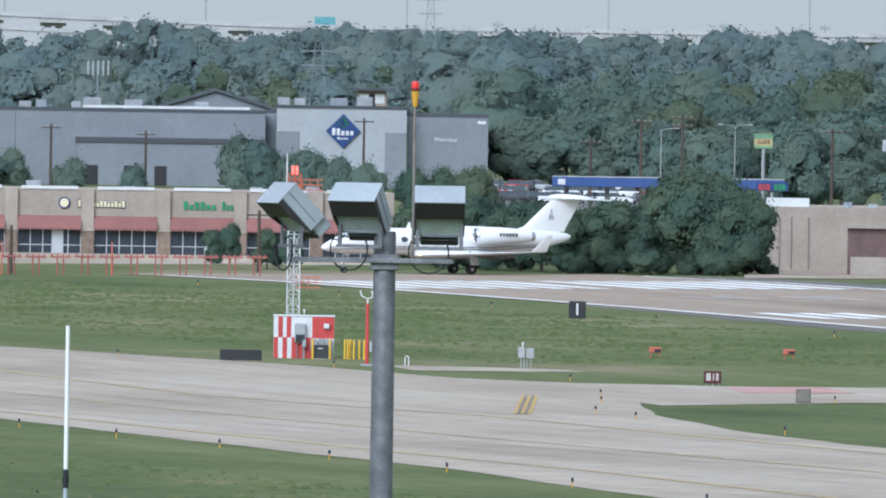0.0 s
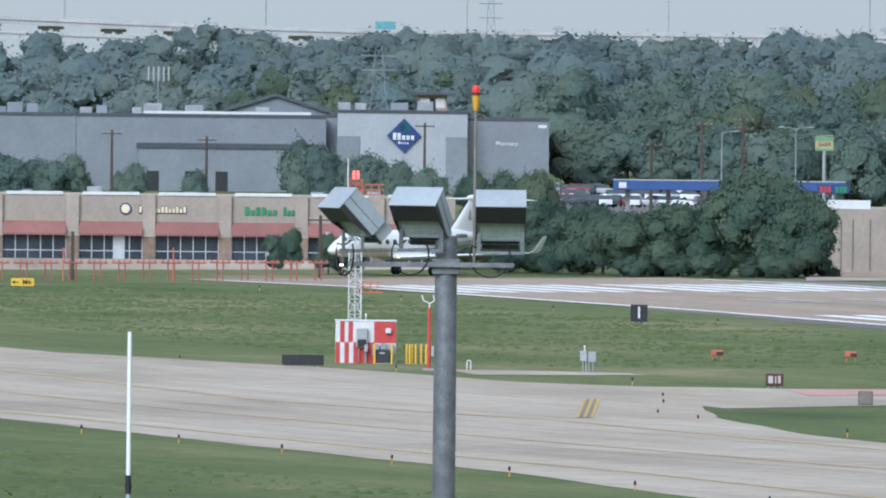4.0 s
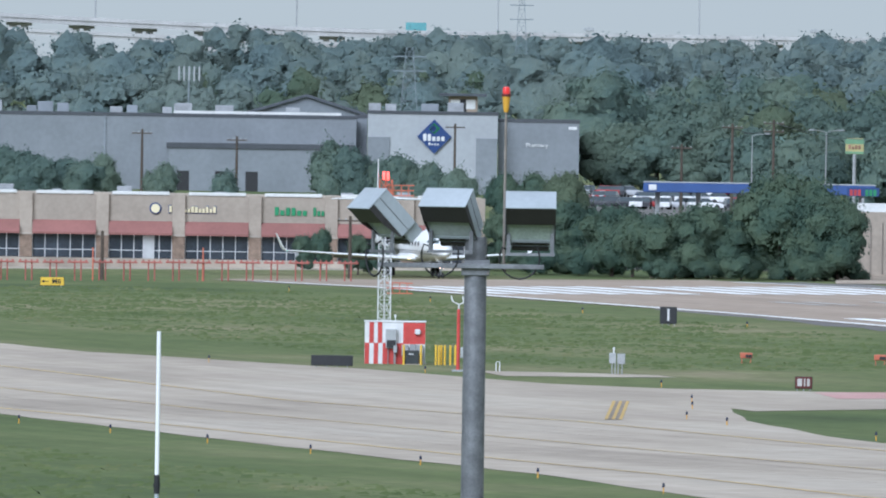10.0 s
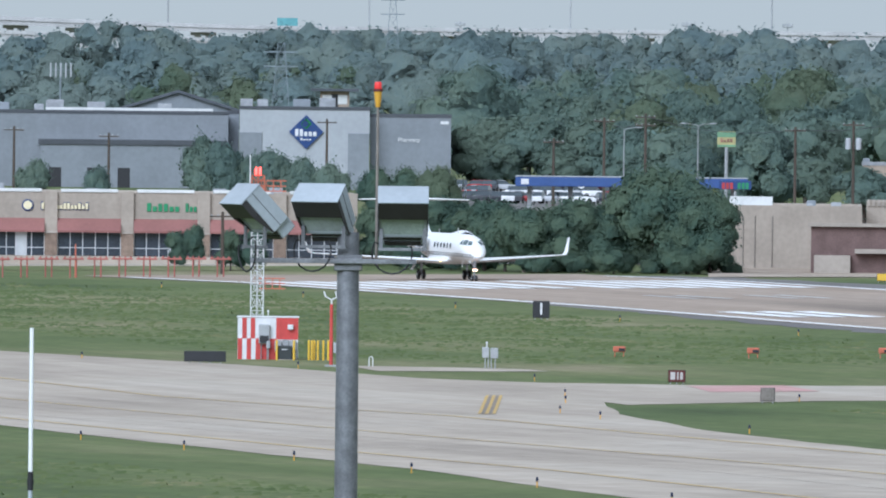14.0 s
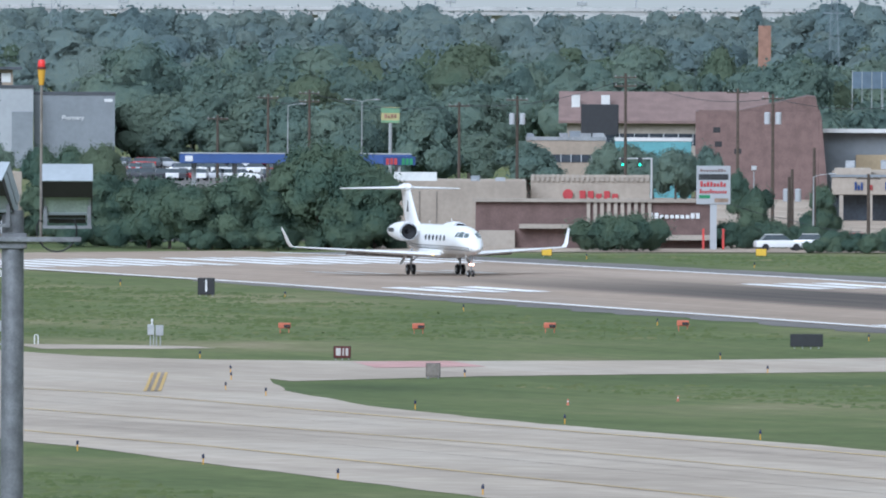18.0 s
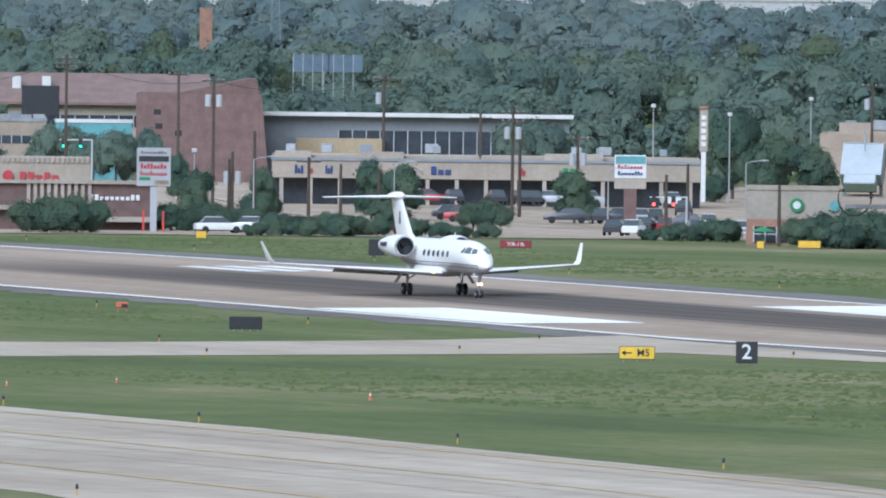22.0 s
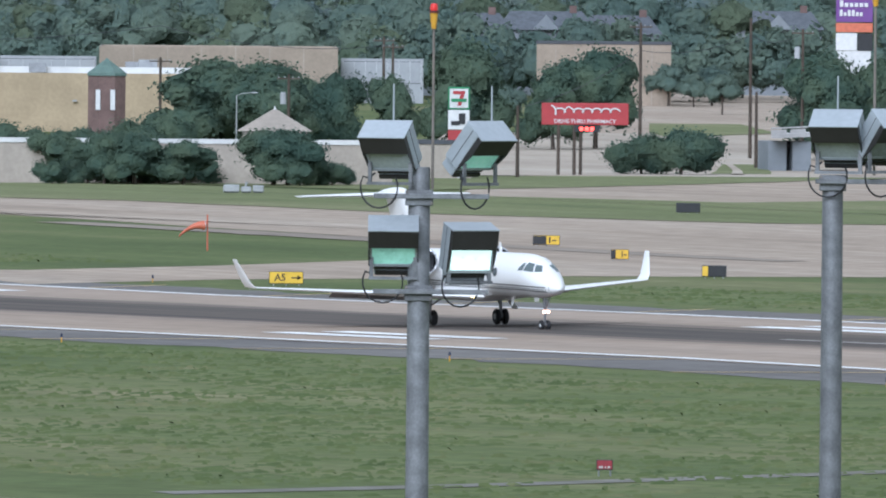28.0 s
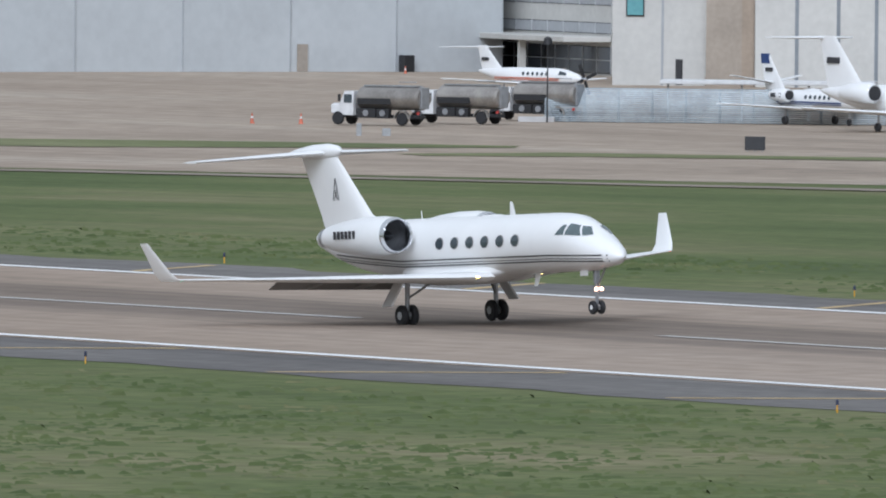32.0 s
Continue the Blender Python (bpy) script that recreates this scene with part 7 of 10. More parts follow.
def shops():
    # fuel station canopy
    b0, b1, d = 0.366, 1.126, 1850
    ob = thing("fuel_canopy", at((b0 + b1) / 2, d), "fuel station canopy with a blue fascia", "fuel station")
    w = d * radians(b1 - b0) / 2
    part("fascia", Geo().box(-w, w, 0, 9, 5.15, 6.15, 0.05), BLUE_BAND, ob, "blue fascia")
    part("top_edge", Geo().box(-w, w, -0.02, 9, 6.152, 6.20), WALL_LIGHT, ob)
    for i in range(6):
        x = -w + 1.5 + (2 * w - 3) * i / 5
        part("column", Geo().box(x - 0.25, x + 0.25, 3, 3.5, -0.3, 5.15), GREY_PAINT, ob)
    part("emblem", Geo().box(-w + 0.6, -w + 1.4, -0.08, -0.01, 5.35, 5.95), WHITE_PAINT, ob)
    p = thing("price_sign", at(1.085, d - 6), "price sign with red and green digits", "sign")
    part("panel", Geo().box(-1.7, 1.7, 0, 0.3, 5.1, 6.0), NAVY_SHAPE, p)
    for x, ma in ((-0.8, RED_SHAPE), (0.85, GREEN_SHAPE)):
        for i in range(3):
            part("digit_bar", Geo().box(x - 0.6 + 0.42 * i, x - 0.28 + 0.42 * i, -0.05, 0, 5.15, 5.8), ma, p)
    part("post", Geo().tube((0, 0.15, -0.3), (0, 0.15, 4.9), 0.15, 0.15, 8), GREY_PAINT, p)
    # cream block, fluted restaurant, low brown bank
    ob, w, h = building("cream_block", 1.06, 1.50, 1628, 4.9, 20, "blank cream stucco building with stains", STUCCO)
    part("roof_box", Geo().box(-w + 0.2, -w + 4.2, 2, 6, h - 0.4, h + 0.75), WHITE_ROOF, ob, "white roof box")
    for x in (-w + 1.5, -w + 2.6, -w + 4.2):
        part("conduit", Geo().tube((x, -0.06, 0.2), (x, -0.06, h - 1), 0.05, 0.05, 6), RUSTY, ob)
    rooftop_units(ob, w, h, 18, 5, 3, 0.5)
    ob, w, h = building("restaurant", 1.515, 1.905, 1642, 5.2, 16, "cream restaurant with a toothed parapet cornice", STUCCO)
    n = 24
    for i in range(n):
        x = -w + 2 * w * (i + 0.5) / n
        part("cornice_tooth", Geo().box(x - 0.12, x + 0.12, -0.2, -0.012, h - 0.42, h + 0.2), STUCCO_PALE, ob)
    sign_shapes(ob, -1.0, 2.8, 4.6, 0.75, 5, RED_SHAPE, -0.3, 5)
    part("sign_disc", Geo().disc((-2.1, -0.3, 4.6), (0, -1, 0), 0, 0.5, 0.1, 16), RED_SHAPE, ob)
    ob, w, h = building("brown_bank", 1.335, 2.105, 1598, 3.35, 14, "low brown brick building with a pale roof edge", BRICK)
    part("roof_edge", Geo().box(-w - 0.3, w + 0.3, -0.5, 0.5, h, h + 0.3), STUCCO_PALE, ob)
    part("fin_wall", Geo().box(-w + 0.3, -w + 3.6, -0.8, -0.02, -0.3, 1.7), STUCCO_PALE, ob)
    part("porch_band", Geo().box(-w + 4, w - 8.5, -1.2, -0.02, 1.9, 2.3), STUCCO_PALE, ob)
    for i in range(10):
        x = -w + 10.3 + 0.62 * i
        part("fluted_pier", Geo().box(x - 0.16, x + 0.16, -0.3, -0.02, 1.6, h + 0.4), STUCCO_PALE, ob)
    sign_shapes(ob, w - 5.6, w - 0.9, h - 1.2, 0.55, 10, WHITE_PAINT, -0.12, 6)
    part("slate_band", Geo().box(w - 5.8, w + 0.4, -1.6, -0.02, 0.9, 1.35), STUCCO_PALE, ob)
    # tall pylon sign
    p = thing("pylon_sign", at(2.113, 1590), "tall off-white pylon sign with red lettering panels", "sign")
    part("post", Geo().box(-0.3, 0.3, 0, 0.5, -0.3, 4.4), WALL_LIGHT, p)
    part("panel", Geo().box(-1.55, 1.55, -0.1, 0.6, 4.2, 7.7, 0.05), WALL_LIGHT, p)
    part("dark_panel", Geo().box(-1.35, 1.35, -0.14, -0.1, 6.45, 6.95), BLACK_PANEL, p)
    sign_shapes(p, -1.2, 1.2, 7.3, 0.25, 9, BRICK, -0.16, 2)
    sign_shapes(p, -1.2, 1.2, 6.05, 0.5, 8, RED_SHAPE, -0.16, 3)
    sign_shapes(p, -1.25, 1.25, 5.4, 0.42, 11, RED_SHAPE, -0.16, 4)
    part("green_panel", Geo().box(-1.3, -0.3, -0.14, -0.1, 4.75, 5.05), GREEN_SHAPE, p)
    part("brown_panel", Geo().box(0.1, 1.35, -0.14, -0.1, 4.4, 4.75), STONE, p)
    for x in (-0.9, 0.9):
        part("red_leg", Geo().box(x - 0.1, x + 0.1, -0.4, -0.1, -0.3, 2.0), RED_PAINT, p)
    # dark red brick block and the long red roof behind it
    ob, w, h = building("brick_block", 2.053, 2.456, 1980, 9.1, 25, "large windowless dark red brick block", BRICK)
    part("sloped_top", Geo().loft([[(-w * 0.35, y, h + 0.002), (w, y, h + 0.002), (w * 0.95, y, h + 1.7), (w * 0.82, y, h + 1.8)] for y in (0.1, 20)]), BRICK, ob, "sloping brick parapet")
    part("wing_wall", Geo().loft([[(w + 0.02, y, -0.5), (w + 1.2, y, -0.5), (w + 0.3, y, h - 0.5), (w + 0.02, y, h + 0.4)] for y in (0.0, 18)]), BRICK, ob)
    for x, z in ((-w + 2.0, 7.6), (-w + 4.4, 5.2), (-w + 2.2, 6.0)):
        part("wall_vent", Geo().box(x, x + 0.8, -0.05, -0.01, z, z + 0.6), DARK, ob)
    ob, w, h = building("red_roof_hall", 1.633, 2.265, 2060, 7.4, 16, "long pale hall under a faded red roof", STUCCO_PALE)
    part("pitched_roof", Geo().loft([[(x, -1.2, h - 0.3), (x, -1.2, h), (x, 8, h + 3.4), (x, 17, h), (x, 17, h - 0.3)] for x in (-w - 1, w + 1)]), RED_ROOF, ob, "faded red metal roof")
    glazing(ob, -w + 1, w - 1, 5.4, 6.8, 12, rail=0)
    for x in (-w + 0.5, -w + 4):
        part("roof_vent", Geo().box(x, x + 1, 3, 4, h + 0.5, h + 3.0), WHITE_ROOF, ob)
    p = thing("billboard", at(1.740, 2000), "blank dark billboard on a post", "billboard")
    part("panel", Geo().box(-2.15, 2.15, 0, 0.4, 7.1, 10.6, 0.05), BLACK_PANEL, p)
    part("post", Geo().tube((0, 0.2, -0.3), (0, 0.2, 7.1), 0.25, 0.25, 8), WOOD, p)
    ob, w, h = building("teal_shop", 1.79, 2.04, 1990, 5.6, 8, "low shop with a faded teal front", TEAL, WHITE_ROOF)
    ob, w, h = building("roadside_shops", 1.50, 1.76, 1995, 5.6, 8, "row of small tan roadside shops", STUCCO_TAN, HVAC)
    glazing(ob, -w + 0.5, w - 0.5, 4.0, 4.9, 7, rail=0)
    rooftop_units(ob, w, h + 0.4, 8, 6, 5, 0.6)
    # shop row with an arcade
    ob, w, h = building("shop_row", 2.50, 3.90, 1800, 4.2, 18, "long cream shop row with a shaded arcade", STUCCO, None)
    # one dark sheet paints the arcade's shade onto the wall
    part("arcade_shade", Geo().box(-w, w, -0.06, -0.012, -0.5, 2.7), STORE_GLASS, ob, "dark sheet standing for the shade under the arcade")
    part("fascia", Geo().box(-w, w, -2.6, -0.07, 2.75, 4.55, 0.04), STUCCO, ob, "cream fascia")
    part("fascia_top", Geo().box(-w - 0.1, w + 0.1, -2.75, 0.2, 4.56, 4.8), WALL_MID, ob)
    for i in range(15):
        x = -w + 1 + (2 * w - 2) * i / 14
        part("arcade_post", Geo().box(x - 0.2, x + 0.2, -2.5, -2.1, -0.5, 2.74), STUCCO_PALE, ob)
    u = lambda brg: 1800 * radians(brg - 3.2)
    for b0, b1, ma, sd in ((2.575, 2.605, NAVY_SHAPE, 1), (2.62, 2.635, RED_SHAPE, 2), (2.675, 2.70, NAVY_SHAPE, 3), (3.02, 3.09, NAVY_SHAPE, 4), (3.305, 3.33, RED_SHAPE, 5), (3.45, 3.52, GREEN_SHAPE, 6)):
        sign_shapes(ob, u(b0), u(b1), 3.65, 0.85, 3, ma, -2.75, sd)
    for x0, x1 in ((-w + 0.3, -w + 4), (-w + 9, -w + 13.5), (w - 16, w - 10)):
        part("raised_parapet", Geo().box(x0, x1, -2.7, 0.0, 4.81, 5.5), STUCCO_PALE, ob)
    rooftop_units(ob, w, h + 0.6, 16, 10, 6, 0.6)
    ob, w, h = building("glass_office", 2.464, 3.470, 2000, 6.6, 20, "low grey office with a white roof edge and dark glazing", WALL_MID)
    part("roof_edge", Geo().box(-w - 0.5, w + 0.5, -1.5, 1, h, h + 0.45), WHITE_ROOF, ob)
    glazing(ob, -w * 0.5, w - 1, 2.0, h - 1.6, 16, rail=0)
    part("beige_box", Geo().box(-w + 4, -w + 14, -3, -0.02, 2.0, 5.0), STUCCO_YELLOW, ob)
    # coffee shop
    ob, w, h = building("coffee_shop", 4.055, 4.365, 1531, 4.35, 12, "small coffee shop of cream stucco over orange brick", STUCCO_PALE, STUCCO)
    part("brick_base", Geo().box(-w - 0.05, w + 0.05, -0.12, -0.012, -0.5, 2.25), BRICK_ORANGE, ob, "orange brick base")
    glazing(ob, -w + 0.6, -w + 3.6, 0.2, 1.6, 3, -0.16)
    part("sign_disc", Geo().disc((w * 0.05, -0.2, 3.5), (0, -1, 0), 0, 0.62, 0.12, 20), GREEN_SHAPE, ob)
    part("sign_disc_face", Geo().disc((w * 0.05, -0.28, 3.5), (0, -1, 0), 0, 0.34, 0.06, 20), WHITE_PAINT, ob)
    part("blue_disc", Geo().disc((w - 0.6, -0.2, 3.45), (0, -1, 0), 0, 0.48, 0.1, 18), TEAL, ob)
    part("parasol", Geo().tube((-w + 1.4, -2, 0), (-w + 1.4, -2, 1.3), 0.04, 0.04, 6).tube((-w + 1.4, -2, 1.2), (-w + 1.4, -2, 1.6), 1.1, 0.05, 8), GREEN_SHAPE, ob)
    ob, w, h = building("small_store", 4.78, 5.02, 1560, 3.7, 12, "small store with a red sign and brick base", STUCCO_PALE, STUCCO)
    part("brick_base", Geo().box(-w - 0.05, w + 0.05, -0.12, -0.012, -0.5, 1.5), BRICK_ORANGE, ob)
    sign_shapes(ob, -w * 0.7, w * 0.4, 2.8, 0.7, 6, RED_SHAPE, -0.15, 8)
    # long store front behind
    ob, w, h = building("long_store", 4.29, 5.985, 1905, 6.1, 30, "long tan store front with a red band", STUCCO_TAN, None)
    part("back_parapet", Geo().box(-w + 2, w - 3, 6, 6.5, h - 0.35, h + 1.2), STUCCO_TAN, ob)
    part("red_band", Geo().box(0, w, -0.4, -0.012, 2.9, 3.9), AWNING, ob, "faded red band")
    # shade of the shop fronts, laid on as a flat dark sheet
    part("shop_shade", Geo().box(0, w, -0.1, -0.012, -0.4, 2.85), STORE_GLASS, ob, "dark sheet standing for the shade below the band")
    for i in range(6):
        x = w * i / 5
        part("pier", Geo().box(x - 0.7, min(w, x + 0.7), -0.7, -0.412, -0.5, 4.3), STUCCO_TAN, ob)
    part("chimney", Geo().box(-0.55, 0.85, 2, 4, h - 0.4, h + 2.9), BRICK, ob, "brick chimney")
    sign_shapes(ob, w - 21, w - 18, 5.0, 0.6, 7, GREEN_SHAPE, -0.15, 9)
    sign_shapes(ob, w - 20.4, w - 18.8, 5.7, 0.4, 4, RED_SHAPE, -0.15, 10)
    sign_shapes(ob, w - 13, w - 8.8, 5.2, 0.6, 8, SIGN_YELLOW, -0.15, 11)
    sign_shapes(ob, w - 9.8, w - 8.6, 5.6, 0.6, 2, RED_SHAPE, -0.2, 12)
    rooftop_units(ob, w, h + 0.8, 25, 6, 8, 0.8)


shops()


# ---- east side: shops, road, apron, hangars ----
HANGAR_WHITE = mat("white_hangar_panels", (0.51, 0.532, 0.54), 0.55, 0.05, 0.04, 0.15, 0.03)
HANGAR_CREAM = mat("offwhite_hangar_wall", (0.54, 0.53, 0.495), 0.65, 0, 0.05, 0.2)
BLUE_PAINT = mat("royal_blue_gloss", (0.018, 0.055, 0.235), 0.2, 0.1, 0.04, 0.5)
CORRUGATED = mat("corrugated_galvanised_sheet", (0.36, 0.40, 0.42), 0.5, 0.4, 0.12, 0.6)
PIPE_DARK = mat("dark_stacked_pipe", (0.045, 0.05, 0.055), 0.7, 0.1, 0.15, 1)
PIPE_PALE = mat("pale_wrapped_pipe", (0.42, 0.42, 0.41), 0.6, 0.1, 0.12, 1)
TANK = mat("brushed_tank_metal", (0.36, 0.335, 0.305), 0.35, 0.6, 0.12, 0.8)


def east_shops():
    ob, w, h = building("beige_store", 6.03, 8.05, 1965, 5.7, 40, "large yellow beige store with a white roof edge", STUCCO_YELLOW)
    u = lambda brg: 1965 * radians(brg - 7.04)
    part("entry_tower", Geo().box(-w - 1.2, -w + 3.2, -0.8, -0.012, -0.5, h + 0.9), STUCCO_YELLOW, ob)
    part("entry_dome", Geo().loft([[(-w + 1 + r * math.cos(a), 3, h + 0.8 + r * 0.55 * math.sin(a)) for a in [math.pi * i / 12 for i in range(13)]] for r in (2.2, 2.2)]).loft([[(-w + 1 + 2.2 * math.cos(math.pi * i / 12), y, h + 0.85 + 1.2 * math.sin(math.pi * i / 12)) for i in range(13)] for y in (-0.5, 5)]), WHITE_ROOF, ob, "white barrel canopy")
    part("tan_bay", Geo().box(-w + 3.25, u(6.80), -0.25, -0.012, -0.5, h - 0.05), STUCCO_TAN, ob, "tan painted wall bay")
    part("roof_rim", Geo().box(-w + 4, w - 1, 5, 6, h - 0.35, h + 0.65), WHITE_ROOF, ob, "bright white roof edge")
    rooftop_units(ob, w, h + 0.4, 34, 16, 21, 0.9)
    for i in range(5):
        part("wall_lamp", Geo().box(-w + 8 + 9 * i, -w + 8.5 + 9 * i, -0.5, -0.26, 3.4, 3.6), GREY_PAINT, ob)
    for b0, b1, top in ((6.36, 7.05, 5.6), (7.40, 8.18, 6.4), (8.83, 9.27, 7.2)):
        ob, w, h = building("tan_warehouse", b0, b1, 2300, top, 30, "long tan panel warehouse", STUCCO_TAN, COPING if b0 > 8 else None)
        for i in range(1, 7):
            x = -w + 2 * w * i / 7
            part("panel_joint", Geo().box(x - 0.06, x + 0.06, -0.05, -0.01, -0.3, h - 0.05), STUCCO, ob)
    for b0, b1 in ((6.10, 6.36), (7.05, 7.39), (8.19, 8.46)):
        ob, w, h = building("glass_link", b0, b1, 2312, 4.9, 10, "pale blue grey glazed link", WALL_LIGHT)
        glazing(ob, -w + 0.3, w - 0.3, 2.6, h - 0.3, 7, rail=0, glass=WALL_LIGHT)
    # brick tower with a copper cap
    p = thing("brick_tower", at(7.425, 1900), "octagonal brick tower with a green copper cap", "tower")
    n = 8
    rg = lambda r, z: [(r * math.cos(2 * math.pi * (i + 0.5) / n), r * math.sin(2 * math.pi * (i + 0.5) / n), z) for i in range(n)]
    part("shaft", Geo().loft([rg(2.2, -0.4), rg(2.2, 6.9)]), BRICK, p)
    part("cap", Geo().loft([rg(2.35, 6.9), rg(2.3, 7.2), rg(0.3, 8.6), rg(0.05, 8.8)]), COPPER, p, "green copper cap")
    for x in (-1.2, 0.4):
        part("wall_panel", Geo().box(x, x + 0.5, -2.2, -2.08, 3.2, 5.4), WHITE_PAINT, p)
    # long white wall by the airfield with a pavilion roof
    ob, w, h = building("white_wall_block", 6.40, 6.655, 1548, 1.9, 12, "low white annex beside a long wall", STUCCO_PALE, WHITE_ROOF)
    ob, w, h = building("white_wall_block", 6.655, 8.36, 1545, 3.15, 14, "long off-white wall with a bright roof edge", STUCCO_PALE, WHITE_ROOF)
    p = thing("pavilion", at(7.975, 1556), "cream pavilion with a pale pyramid roof", "pavilion")
    part("base", Geo().box(-2.9, 2.9, 0, 5.8, -0.4, 4.6), STUCCO_PALE, p)
    part("roof", Geo().loft([[(-3.3, -0.3, 4.6), (3.3, -0.3, 4.6), (3.3, 6.1, 4.6), (-3.3, 6.1, 4.6)], [(-0.2, 2.7, 6.5), (0.2, 2.7, 6.5), (0.2, 3.1, 6.5), (-0.2, 3.1, 6.5)]]), STUCCO_PALE, p, "pale pyramid roof")
    part("finial", Geo().tube((0, 2.9, 6.5), (0, 2.9, 6.8), 0.12, 0.05, 8), WHITE_PAINT, p)
    ob, w, h = building("corner_shop", 8.40, 8.62, 1600, 2.6, 10, "low corner shop behind the sign", STUCCO_PALE, COPING)
    # drugstore sign: its name as plain script-like strokes, the words below it lettered
    p = thing("red_store_sign", at(8.990, 1650), "large red roadside sign with white lettering", "sign")
    part("panel", Geo().box(-4.1, 4.1, 0, 0.4, 4.78, 6.85, 0.06), RED_SHAPE, p, "red panel")
    pts = []
    for i in range(64):
        t = i / 63
        pts.append((-3.2 + 6.3 * t + 0.22 * math.sin(t * 46), -0.06, 6.15 + (0.2 + 0.25 * (t < 0.12) + 0.15 * (0.22 < t < 0.27)) * math.cos(t * 46)))
    part("script_stroke", Geo().pipe(pts, 0.075, 5), WHITE_PAINT, p, "white script-like stroke")
    lettering("DRIVE-THRU PHARMACY", 0.52, WHITE_PAINT, p, pose(0, -0.04, 5.12) @ FRONT, 0.02, 1.0)
    part("price_panel", Geo().box(-1.0, 1.4, -0.02, 0.3, 4.15, 4.72), BLACK_PANEL, p)
    for x in (-0.5, 0.0, 0.5):
        part("digit_bar", Geo().box(x, x + 0.34, -0.07, -0.03, 4.25, 4.6), GLOW_RED, p)
    for x in (-2.5, -1.0, -0.4):
        part("post", Geo().tube((x, 0.2, -0.3), (x, 0.2, 4.8), 0.16, 0.16, 8), WOOD, p)
    p = thing("corner_store_sign", at(8.577, 1600), "tall white store sign with red green and orange bars", "sign")
    part("upper_panel", Geo().box(-0.98, 0.98, 0, 0.3, 6.35, 8.4, 0.04), GREEN_SHAPE, p)
    part("upper_face", Geo().box(-0.85, 0.85, -0.05, -0.01, 6.5, 8.25), WHITE_PAINT, p)
    part("numeral_shape", Geo().box(-0.55, 0.55, -0.1, -0.06, 7.75, 8.05).loft([[(0.5, y, 7.75), (0.15, y, 7.75), (-0.15, y, 6.7), (0.2, y, 6.7)] for y in (-0.1, -0.06)]), RED_SHAPE, p)
    part("name_bar", Geo().box(-0.7, 0.7, -0.12, -0.11, 7.05, 7.35), GREEN_SHAPE, p)
    part("middle_panel", Geo().box(-0.98, 0.98, 0, 0.3, 4.5, 6.3, 0.04), WHITE_PAINT, p)
    part("picture_shape", Geo().box(0.0, 0.6, -0.05, -0.01, 5.0, 6.0).box(-0.7, 0.1, -0.05, -0.01, 4.9, 5.3), BLACK_PANEL, p)
    part("lower_panel", Geo().box(-0.98, 0.98, 0, 0.3, 3.5, 4.45, 0.04), RED_SHAPE, p)
    part("post", Geo().tube((0, 0.15, -0.3), (0, 0.15, 3.5), 0.2, 0.2, 8), WHITE_PAINT, p)
    p = thing("tall_pylon", at(9.868, 1900), "tall pylon sign with a purple panel over white and orange ones", "sign")
    part("purple_panel", Geo().box(-2.0, 2.0, 0, 0.5, 13.4, 17.5, 0.05), PURPLE_SHAPE, p)
    sign_shapes(p, -1.6, 1.6, 15.4, 0.7, 6, WHITE_PAINT, -0.1, 2)
    sign_shapes(p, -1.6, 1.0, 14.4, 0.7, 6, WHITE_PAINT, -0.1, 3)
    part("orange_panel", Geo().box(-2.0, 2.0, 0, 0.5, 12.3, 13.3, 0.05), ORANGE, p)
    part("white_panel", Geo().box(-2.0, 0.3, 0, 0.5, 10.3, 12.2, 0.05), WHITE_PAINT, p)
    part("dark_panel", Geo().box(0.35, 2.0, 0, 0.5, 10.3, 12.2, 0.05), BLACK_PANEL, p)
    part("post", Geo().box(-1.8, 1.8, 0.1, 0.4, -0.3, 10.3), WHITE_PAINT, p)
    # roadside signs near the shops
    p = thing("shop_board", at(3.672, 1650), "white and blue shop board over a brick base", "sign")
    part("panel", Geo().box(-1.5, 1.5, 0, 0.4, 4.9, 7.1, 0.05), WHITE_PAINT, p)
    part("blue_panel", Geo().box(-1.4, 1.4, -0.05, -0.01, 6.3, 7.0), TEAL, p)
    sign_shapes(p, -1.2, 1.2, 6.0, 0.4, 8, RED_SHAPE, -0.08, 1)
    sign_shapes(p, -1.2, 1.2, 5.4, 0.4, 9, NAVY_SHAPE, -0.08, 2)
    part("lower_panel", Geo().box(-1.5, 1.5, 0, 0.4, 3.9, 4.8, 0.05), STUCCO_PALE, p)
    part("pier", Geo().box(-0.6, 0.6, 0, 0.4, -0.3, 3.9), BRICK, p)
    p = thing("slim_pylon", at(3.910, 1850), "slim pale pylon sign on a post", "sign")
    part("panel", Geo().box(-0.45, 0.45, 0, 0.4, 5.4, 9.8, 0.05), STUCCO_PALE, p)
    part("cap", Geo().box(-0.5, 0.5, -0.05, 0.45, 9.8, 10.2, 0.05), BRICK_ORANGE, p)
    for i in range(5):
        part("sign_bar", Geo().box(-0.25, 0.25, -0.06, -0.01, 6.0 + 0.7 * i, 6.45 + 0.7 * i), WHITE_PAINT, p)
    part("post", Geo().box(-0.25, 0.25, 0.05, 0.35, -0.3, 5.4), WHITE_PAINT, p)
    p = thing("red_pylon", at(5.373, 1560), "bright red stepped pylon sign", "sign")
    part("upper_box", Geo().box(-0.7, 0.35, 0, 0.8, 3.4, 7.0, 0.06), RED_SHAPE, p)
    part("upper_side", Geo().box(0.36, 0.72, 0.05, 0.75, 3.4, 6.8, 0.04), STUCCO_PALE, p)
